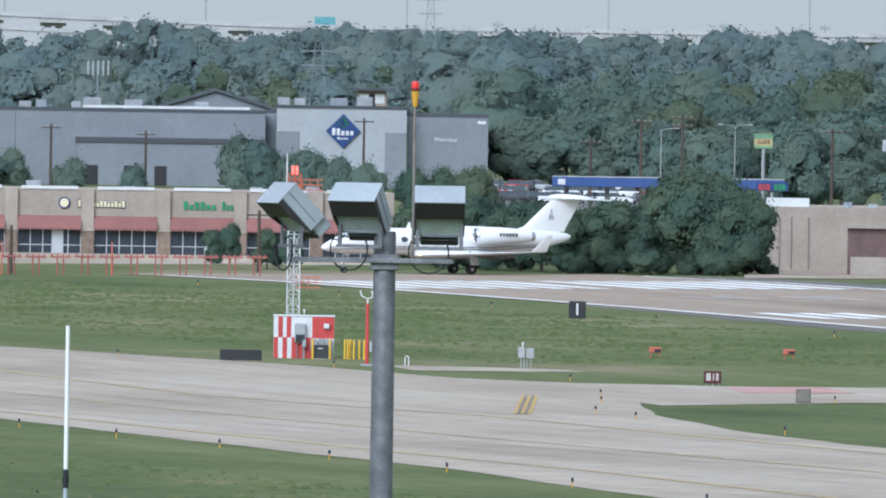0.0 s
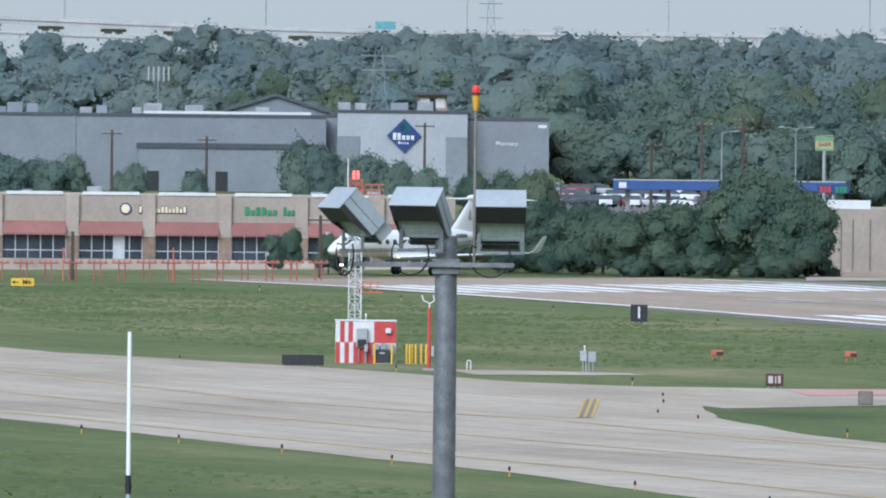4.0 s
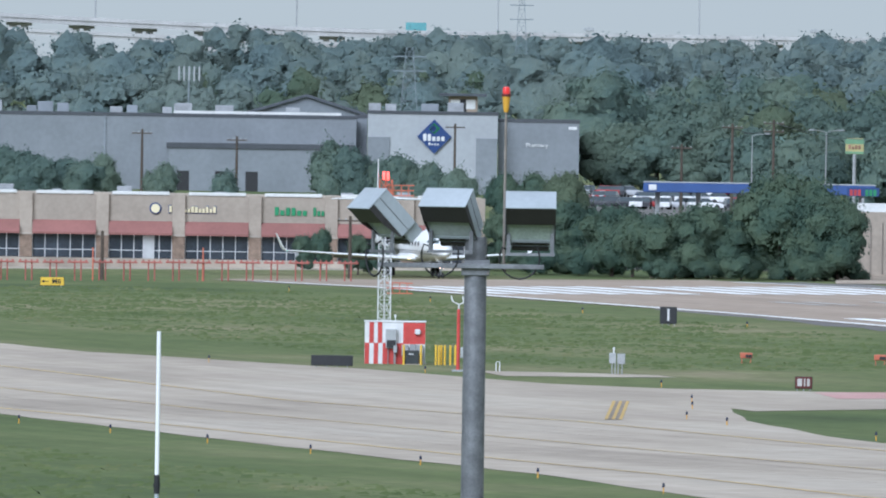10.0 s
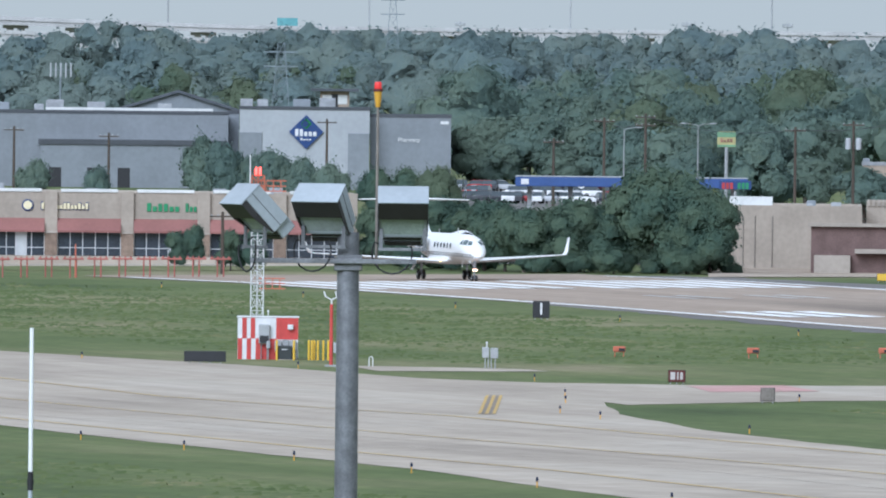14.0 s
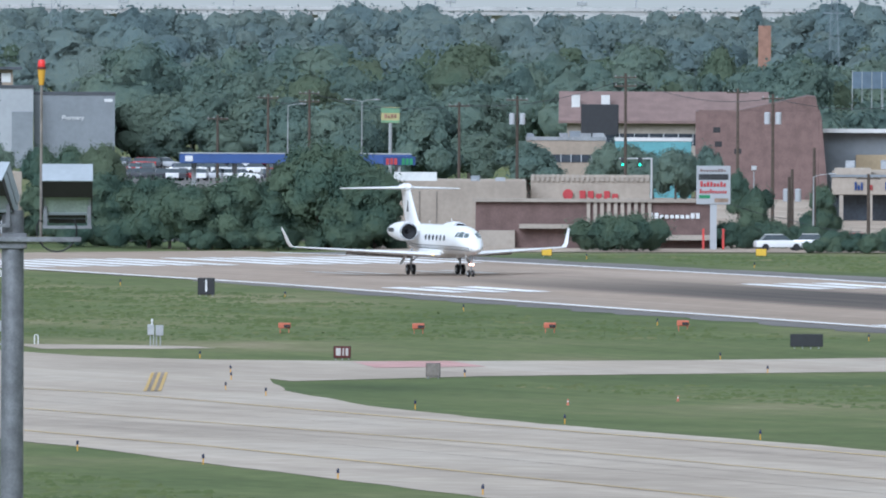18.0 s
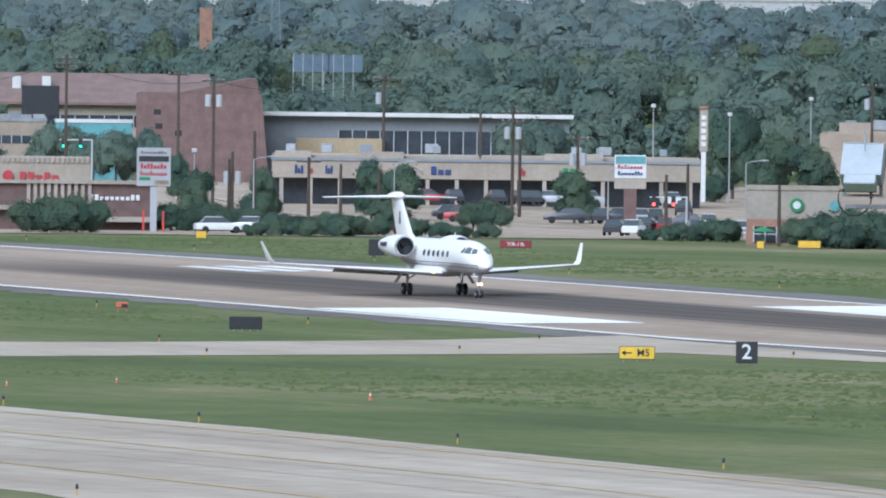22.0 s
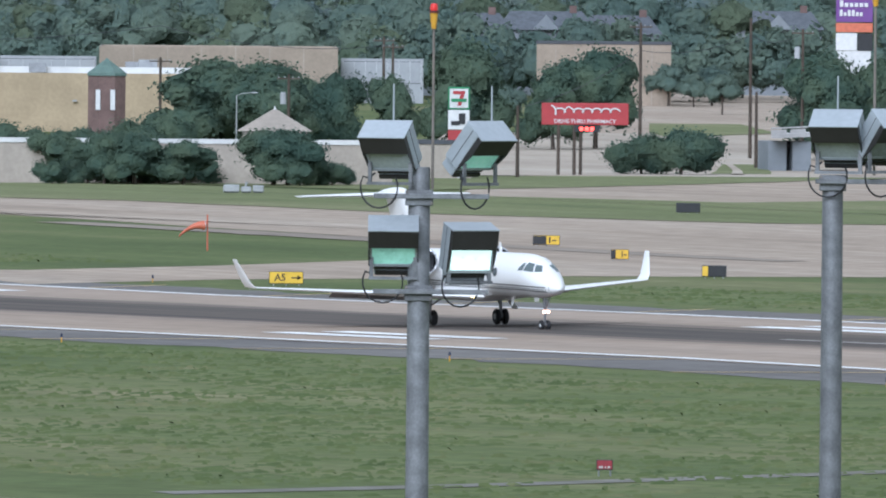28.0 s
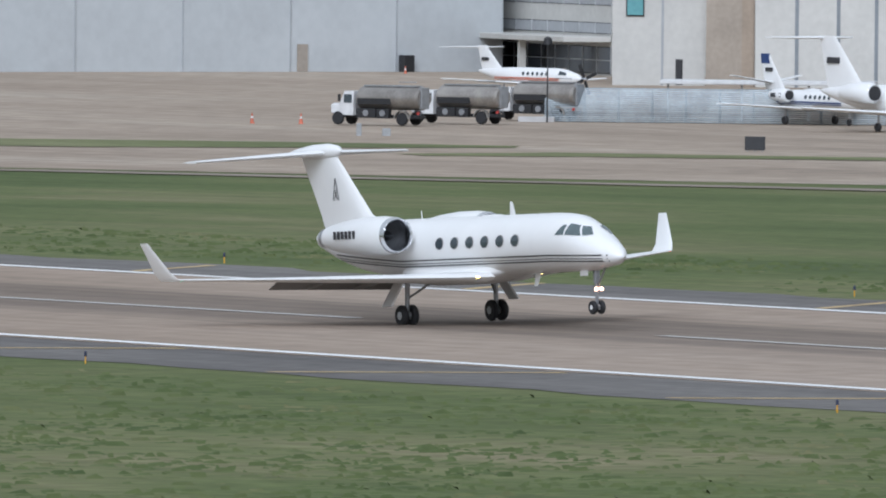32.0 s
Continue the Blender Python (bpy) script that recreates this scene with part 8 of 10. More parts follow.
    part("lower_box", Geo().box(-0.7, 0.3, 0, 0.8, 1.3, 3.1, 0.06), RED_SHAPE, p)
    part("post", Geo().box(-0.25, 0.25, 0.2, 0.6, -0.4, 3.5), WHITE_PAINT, p)
    p = thing("burger_stand", at(5.60, 1600), "low drive-in with a dark mansard roof", "building")
    part("wall", Geo().box(-3.2, 3.2, 0, 6, -0.4, 1.8), STUCCO_TAN, p)
    part("roof", Geo().loft([[(-3.6, -0.5, 1.8), (3.6, -0.5, 1.8), (3.6, 6.5, 1.8), (-3.6, 6.5, 1.8)], [(-2.8, 0.4, 3.2), (2.8, 0.4, 3.2), (2.8, 5.6, 3.2), (-2.8, 5.6, 3.2)]]), SHINGLE, p, "dark mansard roof")
    glazing(p, -2.6, 2.6, 0.2, 1.6, 5)
    p = thing("letter_frame_sign", at(5.182, 1520), "small red zigzag sign frame", "sign")
    part("zigzag", Geo().pipe([(-0.7, 0, 0.75), (-0.4, 0, 0.1), (0, 0, 0.65), (0.4, 0, 0.1), (0.7, 0, 0.75)], 0.09, 5), RED_SHAPE, p)
    part("frame", Geo().pipe([(-0.85, 0, -0.1), (-0.85, 0, 0.85), (0.85, 0, 0.85), (0.85, 0, -0.1)], 0.06, 5), RED_SHAPE, p)
    p = thing("green_roadside_sign", at(1.055, 2000), "faded green and yellow roadside sign on a post", "sign")
    part("panel", Geo().box(-1.05, 1.05, 0, 0.3, 8.35, 10.15, 0.05), FADED_YELLOW, p)
    part("green_band", Geo().box(-1.05, 1.05, -0.04, -0.01, 9.5, 10.1), FADED_GREEN, p)
    sign_shapes(p, -0.7, 0.8, 9.15, 0.45, 4, BRICK_ORANGE, -0.1, 3)
    part("green_band", Geo().box(-1.05, 1.05, -0.04, -0.01, 8.4, 8.65), FADED_GREEN, p)
    part("post", Geo().tube((0, 0.15, -0.3), (0, 0.15, 8.35), 0.2, 0.2, 8), GREY_PAINT, p)
    p = thing("green_roof_house", at(0.80, 2150), "pale house with a grey green roof among trees", "house")
    part("wall", Geo().box(-2.6, 2.6, 0, 6, -0.3, 7.4), TEAL, p)
    part("roof", Geo().loft([[(-3, -0.5, 7.4), (3, -0.5, 7.4), (3, 6.5, 7.4), (-3, 6.5, 7.4)], [(-1.9, 2.8, 9.2), (0.6, 2.8, 9.2), (0.6, 3.2, 9.2), (-1.9, 3.2, 9.2)]]), COPPER, p)
    # houses on the rise
    for brg, dist, wid, top in ((4.735, 2420, 9.5, 11.4), (4.955, 2425, 11.5, 11.9), (5.125, 2440, 8, 11.3), (8.60, 2420, 12, 10.6), (8.86, 2440, 13, 10.8), (9.10, 2420, 11, 10.4), (9.62, 2460, 12, 11.0)):
        z = top + 0.9
        p = thing("hill_house", at(brg, dist), "house with a dark shingle roof among trees", "house", "hill houses")
        part("wall", Geo().box(-wid / 2, wid / 2, 0, 8, -0.3, z - 2.6), STUCCO_TAN if brg < 8 else WALL_MID, p)
        part("roof", Geo().loft([[(-wid / 2 - 0.5, -0.6, z - 2.6), (wid / 2 + 0.5, -0.6, z - 2.6), (wid / 2 + 0.5, 8.6, z - 2.6), (-wid / 2 - 0.5, 8.6, z - 2.6)], [(-wid / 2 + 1.5, 3.8, z), (wid / 2 - 1.5, 3.8, z), (wid / 2 - 1.5, 4.2, z), (-wid / 2 + 1.5, 4.2, z)]]), SHINGLE, p, "dark shingle roof")
        part("gable", Geo().loft([[(-1.9, y, z - 2.55), (1.9, y, z - 2.55), (0, y, z - 0.5)] for y in (-1.2, 2.5)]), WALL_MID, p, "grey front gable")
        glazing(p, wid * 0.18, wid * 0.4, z - 4.6, z - 3.2, 2, rail=0)
        part("chimney", Geo().box(wid * 0.25, wid * 0.25 + 1, 3.4, 4.6, z - 1.2, z + 0.8), BRICK, p)
    p = thing("brick_chimney", at(2.278, 2900), "tall square red brick chimney above the woods", "chimney")
    part("shaft", Geo().box(-1.05, 1.05, 0, 2.1, -0.3, 18.0), BRICK_ORANGE, p)
    for b in (2.63, 2.73):
        p = thing("solar_array", at(b, 2330), "framed dark blue grey panels above the trees", "solar panels", "solar arrays")
        for i in range(4):
            part("panel", Geo().box(-2.6 + 1.3 * i, -1.4 + 1.3 * i, 0, 0.2, 10.75, 13.0), SOLAR_BLUE, p)
            part("panel_post", Geo().box(-2.68 + 1.3 * i, -2.6 + 1.3 * i, 0, 0.25, -0.2, 13.2), WALL_LIGHT, p)


east_shops()


# ---- poles and wires ----
def utility_pole(brg, dist, top, arms=1, cans=0, group="utility poles"):
    m = at(brg, dist)
    h = top - m.translation.z
    p = thing("utility_pole", m, "weathered wooden utility pole" + (" with grey transformers" if cans else ""), "utility pole", group)
    part("shaft", Geo().tube((0, 0, -0.5), (0, 0, h), 0.19, 0.13, 8), WOOD, p)
    for k in range(arms):
        part("crossarm", Geo().box(-1.15, 1.15, -0.18, -0.06, h - 0.5 - 0.9 * k, h - 0.36 - 0.9 * k), WOOD, p)
        for x in (-1.0, -0.4, 0.4, 1.0):
            part("insulator", Geo().tube((x, -0.12, h - 0.36 - 0.9 * k), (x, -0.12, h - 0.18 - 0.9 * k), 0.06, 0.04, 6), GREY_PAINT, p)
    for k in range(cans):
        x = -0.55 if k == 0 else (0.55 if k == 1 else 0.0)
        part("transformer_can", Geo().tube((x, -0.3, h - 3.0), (x, -0.3, h - 1.9), 0.3, 0.3, 12).tube((x, -0.3, h - 1.9), (x, -0.3, h - 1.8), 0.3, 0.2, 12), WALL_LIGHT, p, "grey transformer can", True)


for brg, dist, top, arms, cans in ((-1.275, 2000, 9.0, 1, 0), (-0.965, 2010, 8.3, 1, 0), (-0.252, 2050, 9.9, 1, 0), (-1.40, 1575, 2.7, 0, 0), (-0.59, 1590, 4.2, 1, 0), (0.49, 1900, 9.0, 1, 0), (0.655, 1900, 11.3, 1, 0), (0.79, 1950, 11.5, 2, 0), (1.28, 1900, 10.5, 1, 0),
                              (1.824, 1800, 14.2, 2, 0), (2.191, 1850, 12.4, 1, 0), (2.306, 1750, 12.4, 1, 2), (2.442, 1640, 8.0, 0, 0)):
    utility_pole(brg, dist, top, arms, cans)
for brg, dist, top, arms, cans in ((1.47, 1850, 11.5, 1, 2), (2.37, 1640, 6.0, 0, 2), (2.36, 1620, 5.5, 0, 0), (2.62, 1640, 5.6, 1, 0), (2.725, 1620, 5.2, 0, 0), (2.85, 1640, 4.4, 0, 0), (2.863, 1800, 12.5, 2, 1), (3.286, 1720, 9.8, 2, 2), (3.31, 1725, 8.2, 0, 0), (3.499, 1720, 7.3, 1, 2),
                              (3.86, 1620, 5.6, 0, 0), (3.79, 1600, 4.8, 0, 0), (3.18, 1800, 8.6, 1, 0), (4.16, 1520, 4.9, 0, 0), (4.46, 1900, 11.8, 1, 1), (5.03, 1560, 4.6, 1, 2), (5.13, 1870, 8.5, 1, 0)):
    utility_pole(brg, dist, top, arms, cans)
for brg, dist, top, arms, cans in ((5.57, 1850, 10.2, 1, 1), (5.62, 1840, 9.2, 0, 0), (5.72, 1860, 8.0, 1, 0), (6.07, 1900, 5.2, 1, 2), (6.27, 1900, 8.7, 1, 0), (6.47, 1890, 5.0, 1, 2), (6.725, 1890, 5.2, 0, 1), (6.97, 1895, 7.6, 1, 0), (7.60, 1880, 8.2, 1, 0), (8.02, 1760, 7.5, 1, 1),
                              (8.33, 1850, 10.8, 1, 0), (8.36, 1840, 10.2, 1, 0), (8.77, 1620, 6.0, 0, 0), (9.17, 1760, 13.0, 1, 0), (9.53, 1790, 13.4, 0, 0), (9.70, 1780, 12.4, 1, 1)):
    utility_pole(brg, dist, top, arms, cans)
for brg, dist, top, arms, cans in ((9.55, 1720, 6.5, 0, 0), (10.50, 1760, 12.0, 1, 0), (10.86, 1740, 10.5, 1, 0), (11.02, 1700, 9.0, 1, 1), (11.30, 1900, 12.0, 1, 0), (11.86, 1760, 12.0, 2, 0), (12.05, 1850, 13.0, 1, 0)):
    utility_pole(brg, dist, top, arms, cans)


def street_lamp(brg, dist, top, kind=1, group="street lamps"):
    m = at(brg, dist)
    h = top - m.translation.z
    p = thing("street_lamp", m, "pale steel street lamp", "street lamp", group)
    part("shaft", Geo().tube((0, 0, -0.3), (0, 0, h - 0.25), 0.09, 0.05, 8), GREY_PAINT, p)
    if kind == 4:
        part("bracket_ring", Geo().pipe([(-0.55, 0, h - 0.35), (-0.3, 0, h - 0.5), (0.3, 0, h - 0.5), (0.55, 0, h - 0.35)], 0.04, 6), WHITE_PAINT, p)
        for x, z in ((-0.55, -0.3), (0.55, -0.3), (0.0, 0.0)):
            part("globe", Geo().loft([ring(q, 0, r, r, 10) for q, r in ((-0.26, 0.04), (-0.18, 0.19), (0, 0.26), (0.18, 0.19), (0.26, 0.04))]).moved(pose(x, 0, h + z + 0.1, 0, 90, 0)), WHITE_PAINT, p, "white lamp globe", True)
        return
    for sx in ((-1, 1) if kind == 2 else (1,)):
        if kind == 3:
            part("box_lamp", Geo().box(-0.25, 0.25, -0.2, 0.2, h - 0.3, h + 0.1, 0.05), FRAME, p)
        else:
            part("arm", Geo().pipe([(0, 0, h - 0.3), (sx * 0.5, 0, h - 0.1), (sx * 1.5, 0, h)], 0.04, 6), GREY_PAINT, p)
            part("lamp_head", Geo().loft([ring(x, 0, ry, rz, 10) for x, ry, rz in ((-0.35, 0.05, 0.03), (-0.1, 0.16, 0.09), (0.3, 0.12, 0.07), (0.4, 0.03, 0.02))]).moved(pose(sx * 1.7, 0, h)), WALL_LIGHT, p, "pale lamp head", True)


for brg, dist, top, kind in ((0.962, 1990, 10.2, 2), (0.72, 2000, 9.6, 1), (3.745, 1850, 9.4, 3), (3.995, 1850, 8.6, 3), (4.26, 1870, 10.2, 3), (2.245, 1640, 6.2, 3), (2.44, 1620, 5.8, 1), (2.90, 1650, 5.2, 1), (3.60, 1640, 5.0, 1), (4.98, 1580, 3.6, 1), (4.05, 1600, 6.2, 1),
                             (5.352, 1530, 3.0, 4), (5.507, 1530, 3.6, 4), (5.642, 1530, 4.6, 4), (6.389, 1530, 4.2, 4), (7.85, 1700, 6.2, 1), (10.41, 1700, 12.0, 3), (10.66, 1700, 9.6, 1), (10.78, 1690, 8.5, 1), (10.42, 1750, 4.5, 1)):
    street_lamp(brg, dist, top, kind)
for brg, dist, top in ((12.10, 1850, 13.5), (12.23, 1850, 13.0), (12.94, 1860, 12.5), (13.06, 1870, 12.8), (13.18, 1860, 12.6), (12.70, 1880, 8.6), (12.15, 1880, 8.5), (13.50, 1900, 11), (12.47, 1860, 11.5)):
    street_lamp(brg, dist, top, 3, "car park lamps")


def wires(points, sag, name="overhead_wire"):
    """Wires hung between pole tops given as (bearing, distance, height)."""
    ps = [Vector((d * math.sin(radians(b)), d * math.cos(radians(b)), z)) for b, d, z in points]
    g = Geo()
    for a, b in zip(ps, ps[1:]):
        line = [a + (b - a) * (i / 10) - Vector((0, 0, sag * 4 * (i / 10) * (1 - i / 10))) for i in range(11)]
        g.pipe(line, 0.03, 4)
    ob = part(name, g, PIPE_DARK)
    tagged(ob, "thin dark overhead wire", "wire", "overhead wires")


wires([(1.824, 1800, 13.8), (2.306, 1750, 12.0), (2.863, 1800, 12.0), (3.286, 1720, 9.4)], 1.2)
wires([(0.655, 1900, 11.0), (0.79, 1950, 11.2), (1.28, 1900, 10.2), (1.824, 1800, 13.6)], 1.0)
wires([(2.113, 1592, 4.0), (2.36, 1620, 1.6), (2.60, 1610, 0.6)], 0.3)
wires([(3.286, 1720, 9.3), (4.46, 1900, 11.4), (5.57, 1850, 10.0)], 1.0)
wires([(5.57, 1850, 9.8), (6.47, 1890, 10.6), (7.60, 1880, 11.6), (8.36, 1840, 10.0)], 1.2)
wires([(8.77, 1620, 5.8), (9.17, 1760, 10.2), (9.53, 1790, 11.6), (9.70, 1780, 12.0)], 0.8)
wires([(10.86, 1740, 10.2), (11.30, 1900, 11.8), (11.86, 1760, 11.6), (12.6, 1850, 12.6), (13.4, 1850, 13.4)], 1.3)
wires([(10.86, 1740, 9.8), (11.30, 1900, 11.2), (11.86, 1760, 11.1), (12.6, 1850, 12.0), (13.4, 1850, 12.9)], 1.5)


def lattice_tower(brg, dist, top, base):
    m = at(brg, dist)
    h = top - m.translation.z
    p = thing("transmission_tower", m, "grey steel lattice tower above the trees", "tower")
    n = 9
    for k in range(n):
        u0, u1 = k / n, (k + 1) / n
        w0, w1 = base * (1 - 0.75 * u0), base * (1 - 0.75 * u1)
        for sx, sy in ((-1, -1), (1, -1), (1, 1), (-1, 1)):
            part("tower_leg", Geo().tube((sx * w0, sy * w0, h * u0), (sx * w1, sy * w1, h * u1), 0.085, 0.085, 4), FAINT_STEEL, p)
        for sy in (-1, 1):
            for p0, p1 in (((-w0, sy * w0, h * u0), (w1, sy * w1, h * u1)), ((w0, sy * w0, h * u0), (-w1, sy * w1, h * u1)), ((-w1, sy * w1, h * u1), (w1, sy * w1, h * u1))):
                part("brace", Geo().tube(p0, p1, 0.04, 0.04, 4), FAINT_STEEL, p)
    for z in (h * 0.8, h * 0.92):
        part("tower_arm", Geo().box(-base * 1.3, base * 1.3, -0.1, 0.1, z, z + 0.2), FAINT_STEEL, p)


lattice_tower(-0.405, 2700, 17.5, 2.0)
lattice_tower(-0.04, 4200, 27.5, 2.2)
lattice_tower(2.505, 3000, 24.0, 1.4)


def rooftop_antennas():
    p = thing("antenna_cluster", at(-1.125, 2600), "cluster of pale panel antennas over the trees", "antenna")
    part("mast", Geo().tube((0, 0, -0.3), (0, 0, 15.2), 0.2, 0.15, 8), FAINT_STEEL, p)
    for i in range(5):
        part("panel_antenna", Geo().box(-1.6 + 0.75 * i, -1.35 + 0.75 * i, -0.2, 0.1, 13.2 - 0.1 * (i % 2), 15.3, 0.03), WALL_LIGHT, p)
    part("antenna_ring", Geo().box(-1.7, 1.7, -0.05, 0.05, 14.2, 14.3), FAINT_STEEL, p)


rooftop_antennas()


def highway():
    """Elevated highway on the skyline."""
    ob = thing("elevated_highway", Matrix(), "long pale concrete elevated highway on piers", "bridge")
    pts = []
    for i in range(42):
        b = -2.3 + 0.165 * i
        z = 17.5 + 2.2 * (max(0, (-0.35 - b) / 1.1) ** 1.4) 
        pts.append((4650 * math.sin(radians(b)), 4650 * math.cos(radians(b)), z))
    for name, dz, dy, deep in (("deck", 0, 0, 1.3), ("lower_deck", -3.6, -30, 1.0)):
        deck, rail = [], []
        for x, y, z in pts[:42 if dz == 0 else 14]:
            z += dz
            y += dy
            deck.append([(x, y - 1, z), (x, y + 12, z), (x, y + 12, z - deep), (x, y - 1, z - deep)])
            rail.append([(x, y - 1.35, z - 0.1), (x, y - 1.02, z - 0.1), (x, y - 1.02, z + 0.95), (x, y - 1.35, z + 0.95)])
        part(name, Geo().loft(deck), CONCRETE_WALL, ob, "concrete deck")
        part("barrier", Geo().loft(rail), CONCRETE_WALL, ob)
    for k in range(24):
        b = -2.3 + 0.205 * k
        x, y = 4650 * math.sin(radians(b)), 4650 * math.cos(radians(b))
        z = 17.5 + 2.2 * (max(0, (-0.35 - b) / 1.1) ** 1.4) 
        g = Geo().box(x - 2.4, x - 0.5, y + 3, y + 6, -1.2, z - 2.2).box(x + 0.5, x + 2.4, y + 3, y + 6, -1.2, z - 2.2).box(x - 3.4, x + 3.4, y + 2.5, y + 6.5, z - 2.198, z - 1.302)
        part("pier", g, CONCRETE_WALL, ob, "concrete pier")
    for i in range(1, 40, 4):
        x, y, z = pts[i]
        part("highway_lamp", Geo().tube((x + 3, y + 12.3, z), (x + 3, y + 12.3, z + 13), 0.22, 0.16, 6).box(x + 1.4, x + 4.6, y + 12.1, y + 12.5, z + 12.8, z + 13.1), GREY_PAINT, ob)
    x, y, z = pts[12]
    for b, w in ((-0.385, 5.5),):
        x, y = 4650 * math.sin(radians(b)), 4650 * math.cos(radians(b))
        part("highway_sign", Geo().box(x - w / 2, x + w / 2, y - 1.3, y - 1.0, 18.0, 20.6), TEAL, ob, "green highway sign")
    for b, z in ((0.18, 21), (1.25, 21.5), (0.92, 21.5), (1.68, 21), (2.28, 21.5), (2.6, 22)):
        x, y = 4700 * math.sin(radians(b)), 4700 * math.cos(radians(b))
        p = thing("far_mast", pose(x, y, land(x, y)), "distant mast on the skyline", "mast", "skyline masts")
        part("shaft", Geo().tube((0, 0, -0.3), (0, 0, z), 0.3, 0.2, 6), GREY_PAINT, p)
        part("head", Geo().box(-1.4, 1.4, -0.3, 0.3, z - 1.2, z - 0.2, 0.1), GREY_PAINT, p)


CONCRETE_WALL = mat("pale_bridge_concrete", (0.48, 0.47, 0.46), 0.85, 0, 0.08, 0.2, 0.1)
highway()


def overpass():
    """Road bridge with a balustrade, dropping to the apron."""
    ob = thing("road_bridge", Matrix(), "pale concrete road bridge with a balustrade", "bridge")
    row = [(9.60, 1700, 2.6), (9.85, 1705, 2.9), (10.2, 1712, 3.1), (10.45, 1715, 3.05), (10.62, 1708, 2.5), (10.76, 1698, 1.7), (10.88, 1690, 0.7)]
    P = lambda b, d, z: Vector((d * math.sin(radians(b)), d * math.cos(radians(b)), z))
    deck = []
    for b, d, z in row:
        a, c = P(b, d, z), P(b, d + 9, z)
        deck.append([a, c, c - Vector((0, 0, 0.4)), a - Vector((0, 0, 0.4))])
    part("deck", Geo().loft(deck), CONCRETE_WALL, ob)
    for (b0, d0, z0), (b1, d1, z1) in zip(row, row[1:]):
        for k in range(4):
            u, v = k / 4, (k + 0.8) / 4
            a, c = P(b0 + (b1 - b0) * u, d0 + (d1 - d0) * u, z0 + (z1 - z0) * u), P(b0 + (b1 - b0) * v, d0 + (d1 - d0) * v, z0 + (z1 - z0) * v)
            up = Vector((0, 0, 1))
            part("balustrade", Geo().loft([[a + up * 0.02, a + up * 0.42, a + up * 0.42 + Vector((0, 0.25, 0)), a + up * 0.02 + Vector((0, 0.25, 0))], [c + up * 0.02, c + up * 0.42, c + up * 0.42 + Vector((0, 0.25, 0)), c + up * 0.02 + Vector((0, 0.25, 0))]]), CONCRETE_WALL, ob)
            part("rail", Geo().tube(a + up * 0.58, P(b0 + (b1 - b0) * (k + 1) / 4, d0 + (d1 - d0) * (k + 1) / 4, z0 + (z1 - z0) * (k + 1) / 4 + 0.58), 0.08, 0.08, 5), CONCRETE_WALL, ob)
    # abutments use a darker wall grey to paint in their shade
    for b in (9.62, 9.70):
        a = P(b, 1703, -1.2)
        part("abutment", Geo().box(a.x - 0.9, a.x + 0.9, a.y, a.y + 6, -1.2, 1.9), WALL_MID, ob)
    g = Geo()                                   # the ramp falls towards the airfield
    n = 8
    for b, d, z in row[1:]:
        for k in range(n + 1):
            u = k / n
            low = land(*P(b, d - 52, 0).xy) + 0.12
            g.v.append(tuple(P(b, d - 0.05 - 52 * u, (z - 0.2) + (low - z + 0.2) * u ** 0.8)))
    for i in range(len(row) - 2):
        for k in range(n):
            q = i * (n + 1) + k
            g.f.append((q, q + n + 1, q + n + 2, q + 1))
    ramp = part("embankment", g, RAMP, ob, "paved tan ramp falling to the airfield")
    if ramp.data.polygons[0].normal.z < 0:
        ramp.data.flip_normals()

    def on_ramp(b, u, lift):
        i = max(j for j in range(1, len(row) - 1) if row[j][0] <= b)
        (b0, d0, z0), (b1, d1, z1) = row[i], row[i + 1]
        v = (b - b0) / (b1 - b0)
        d, z = d0 + (d1 - d0) * v, z0 + (z1 - z0) * v
        low = land(*P(b, d - 52, 0).xy) + 0.12
        return tuple(P(b, d - 0.05 - 52 * u, (z - 0.2) + (low - z + 0.2) * u ** 0.8 + lift))
    for nm, ma, lab, edge in (("ramp_grass", HAZED_GRASS, "triangle of grass on the ramp", ((0.96, 10.42, 10.58), (0.8, 10.41, 10.52), (0.55, 10.40, 10.42))),
                              ("ramp_stain", ASPHALT, "dark worn sweep of asphalt on the ramp", ((0.96, 10.30, 10.41), (0.7, 10.26, 10.385), (0.45, 10.18, 10.31), (0.25, 10.08, 10.2)))):
        g = Geo()
        for u, b0, b1 in edge:
            for k in range(5):
                g.v.append(on_ramp(b0 + (b1 - b0) * k / 4, u, 0.07))
        for i in range(len(edge) - 1):
            for k in range(4):
                q = i * 5 + k
                g.f.append((q, q + 1, q + 6, q + 5))
        o = part(nm, g, ma, ob, lab)
        if o.data.polygons[0].normal.z < 0:
            o.data.flip_normals()


overpass()


def polar_sheet(name, rows, lift, material, label):
    """Paving given as (bearing, bearing, distance) rows from the lookout."""
    g = Geo()
    for b0, b1, d in rows:
        for k in range(7):
            m = at(b0 + (b1 - b0) * k / 6, d, lift)
            g.v.append(tuple(m.translation))
    for i in range(len(rows) - 1):
        for k in range(6):
            a = i * 7 + k
            g.f.append((a, a + 1, a + 8, a + 7))
    tagged(part(name, g, material), label, name, "", "structure")


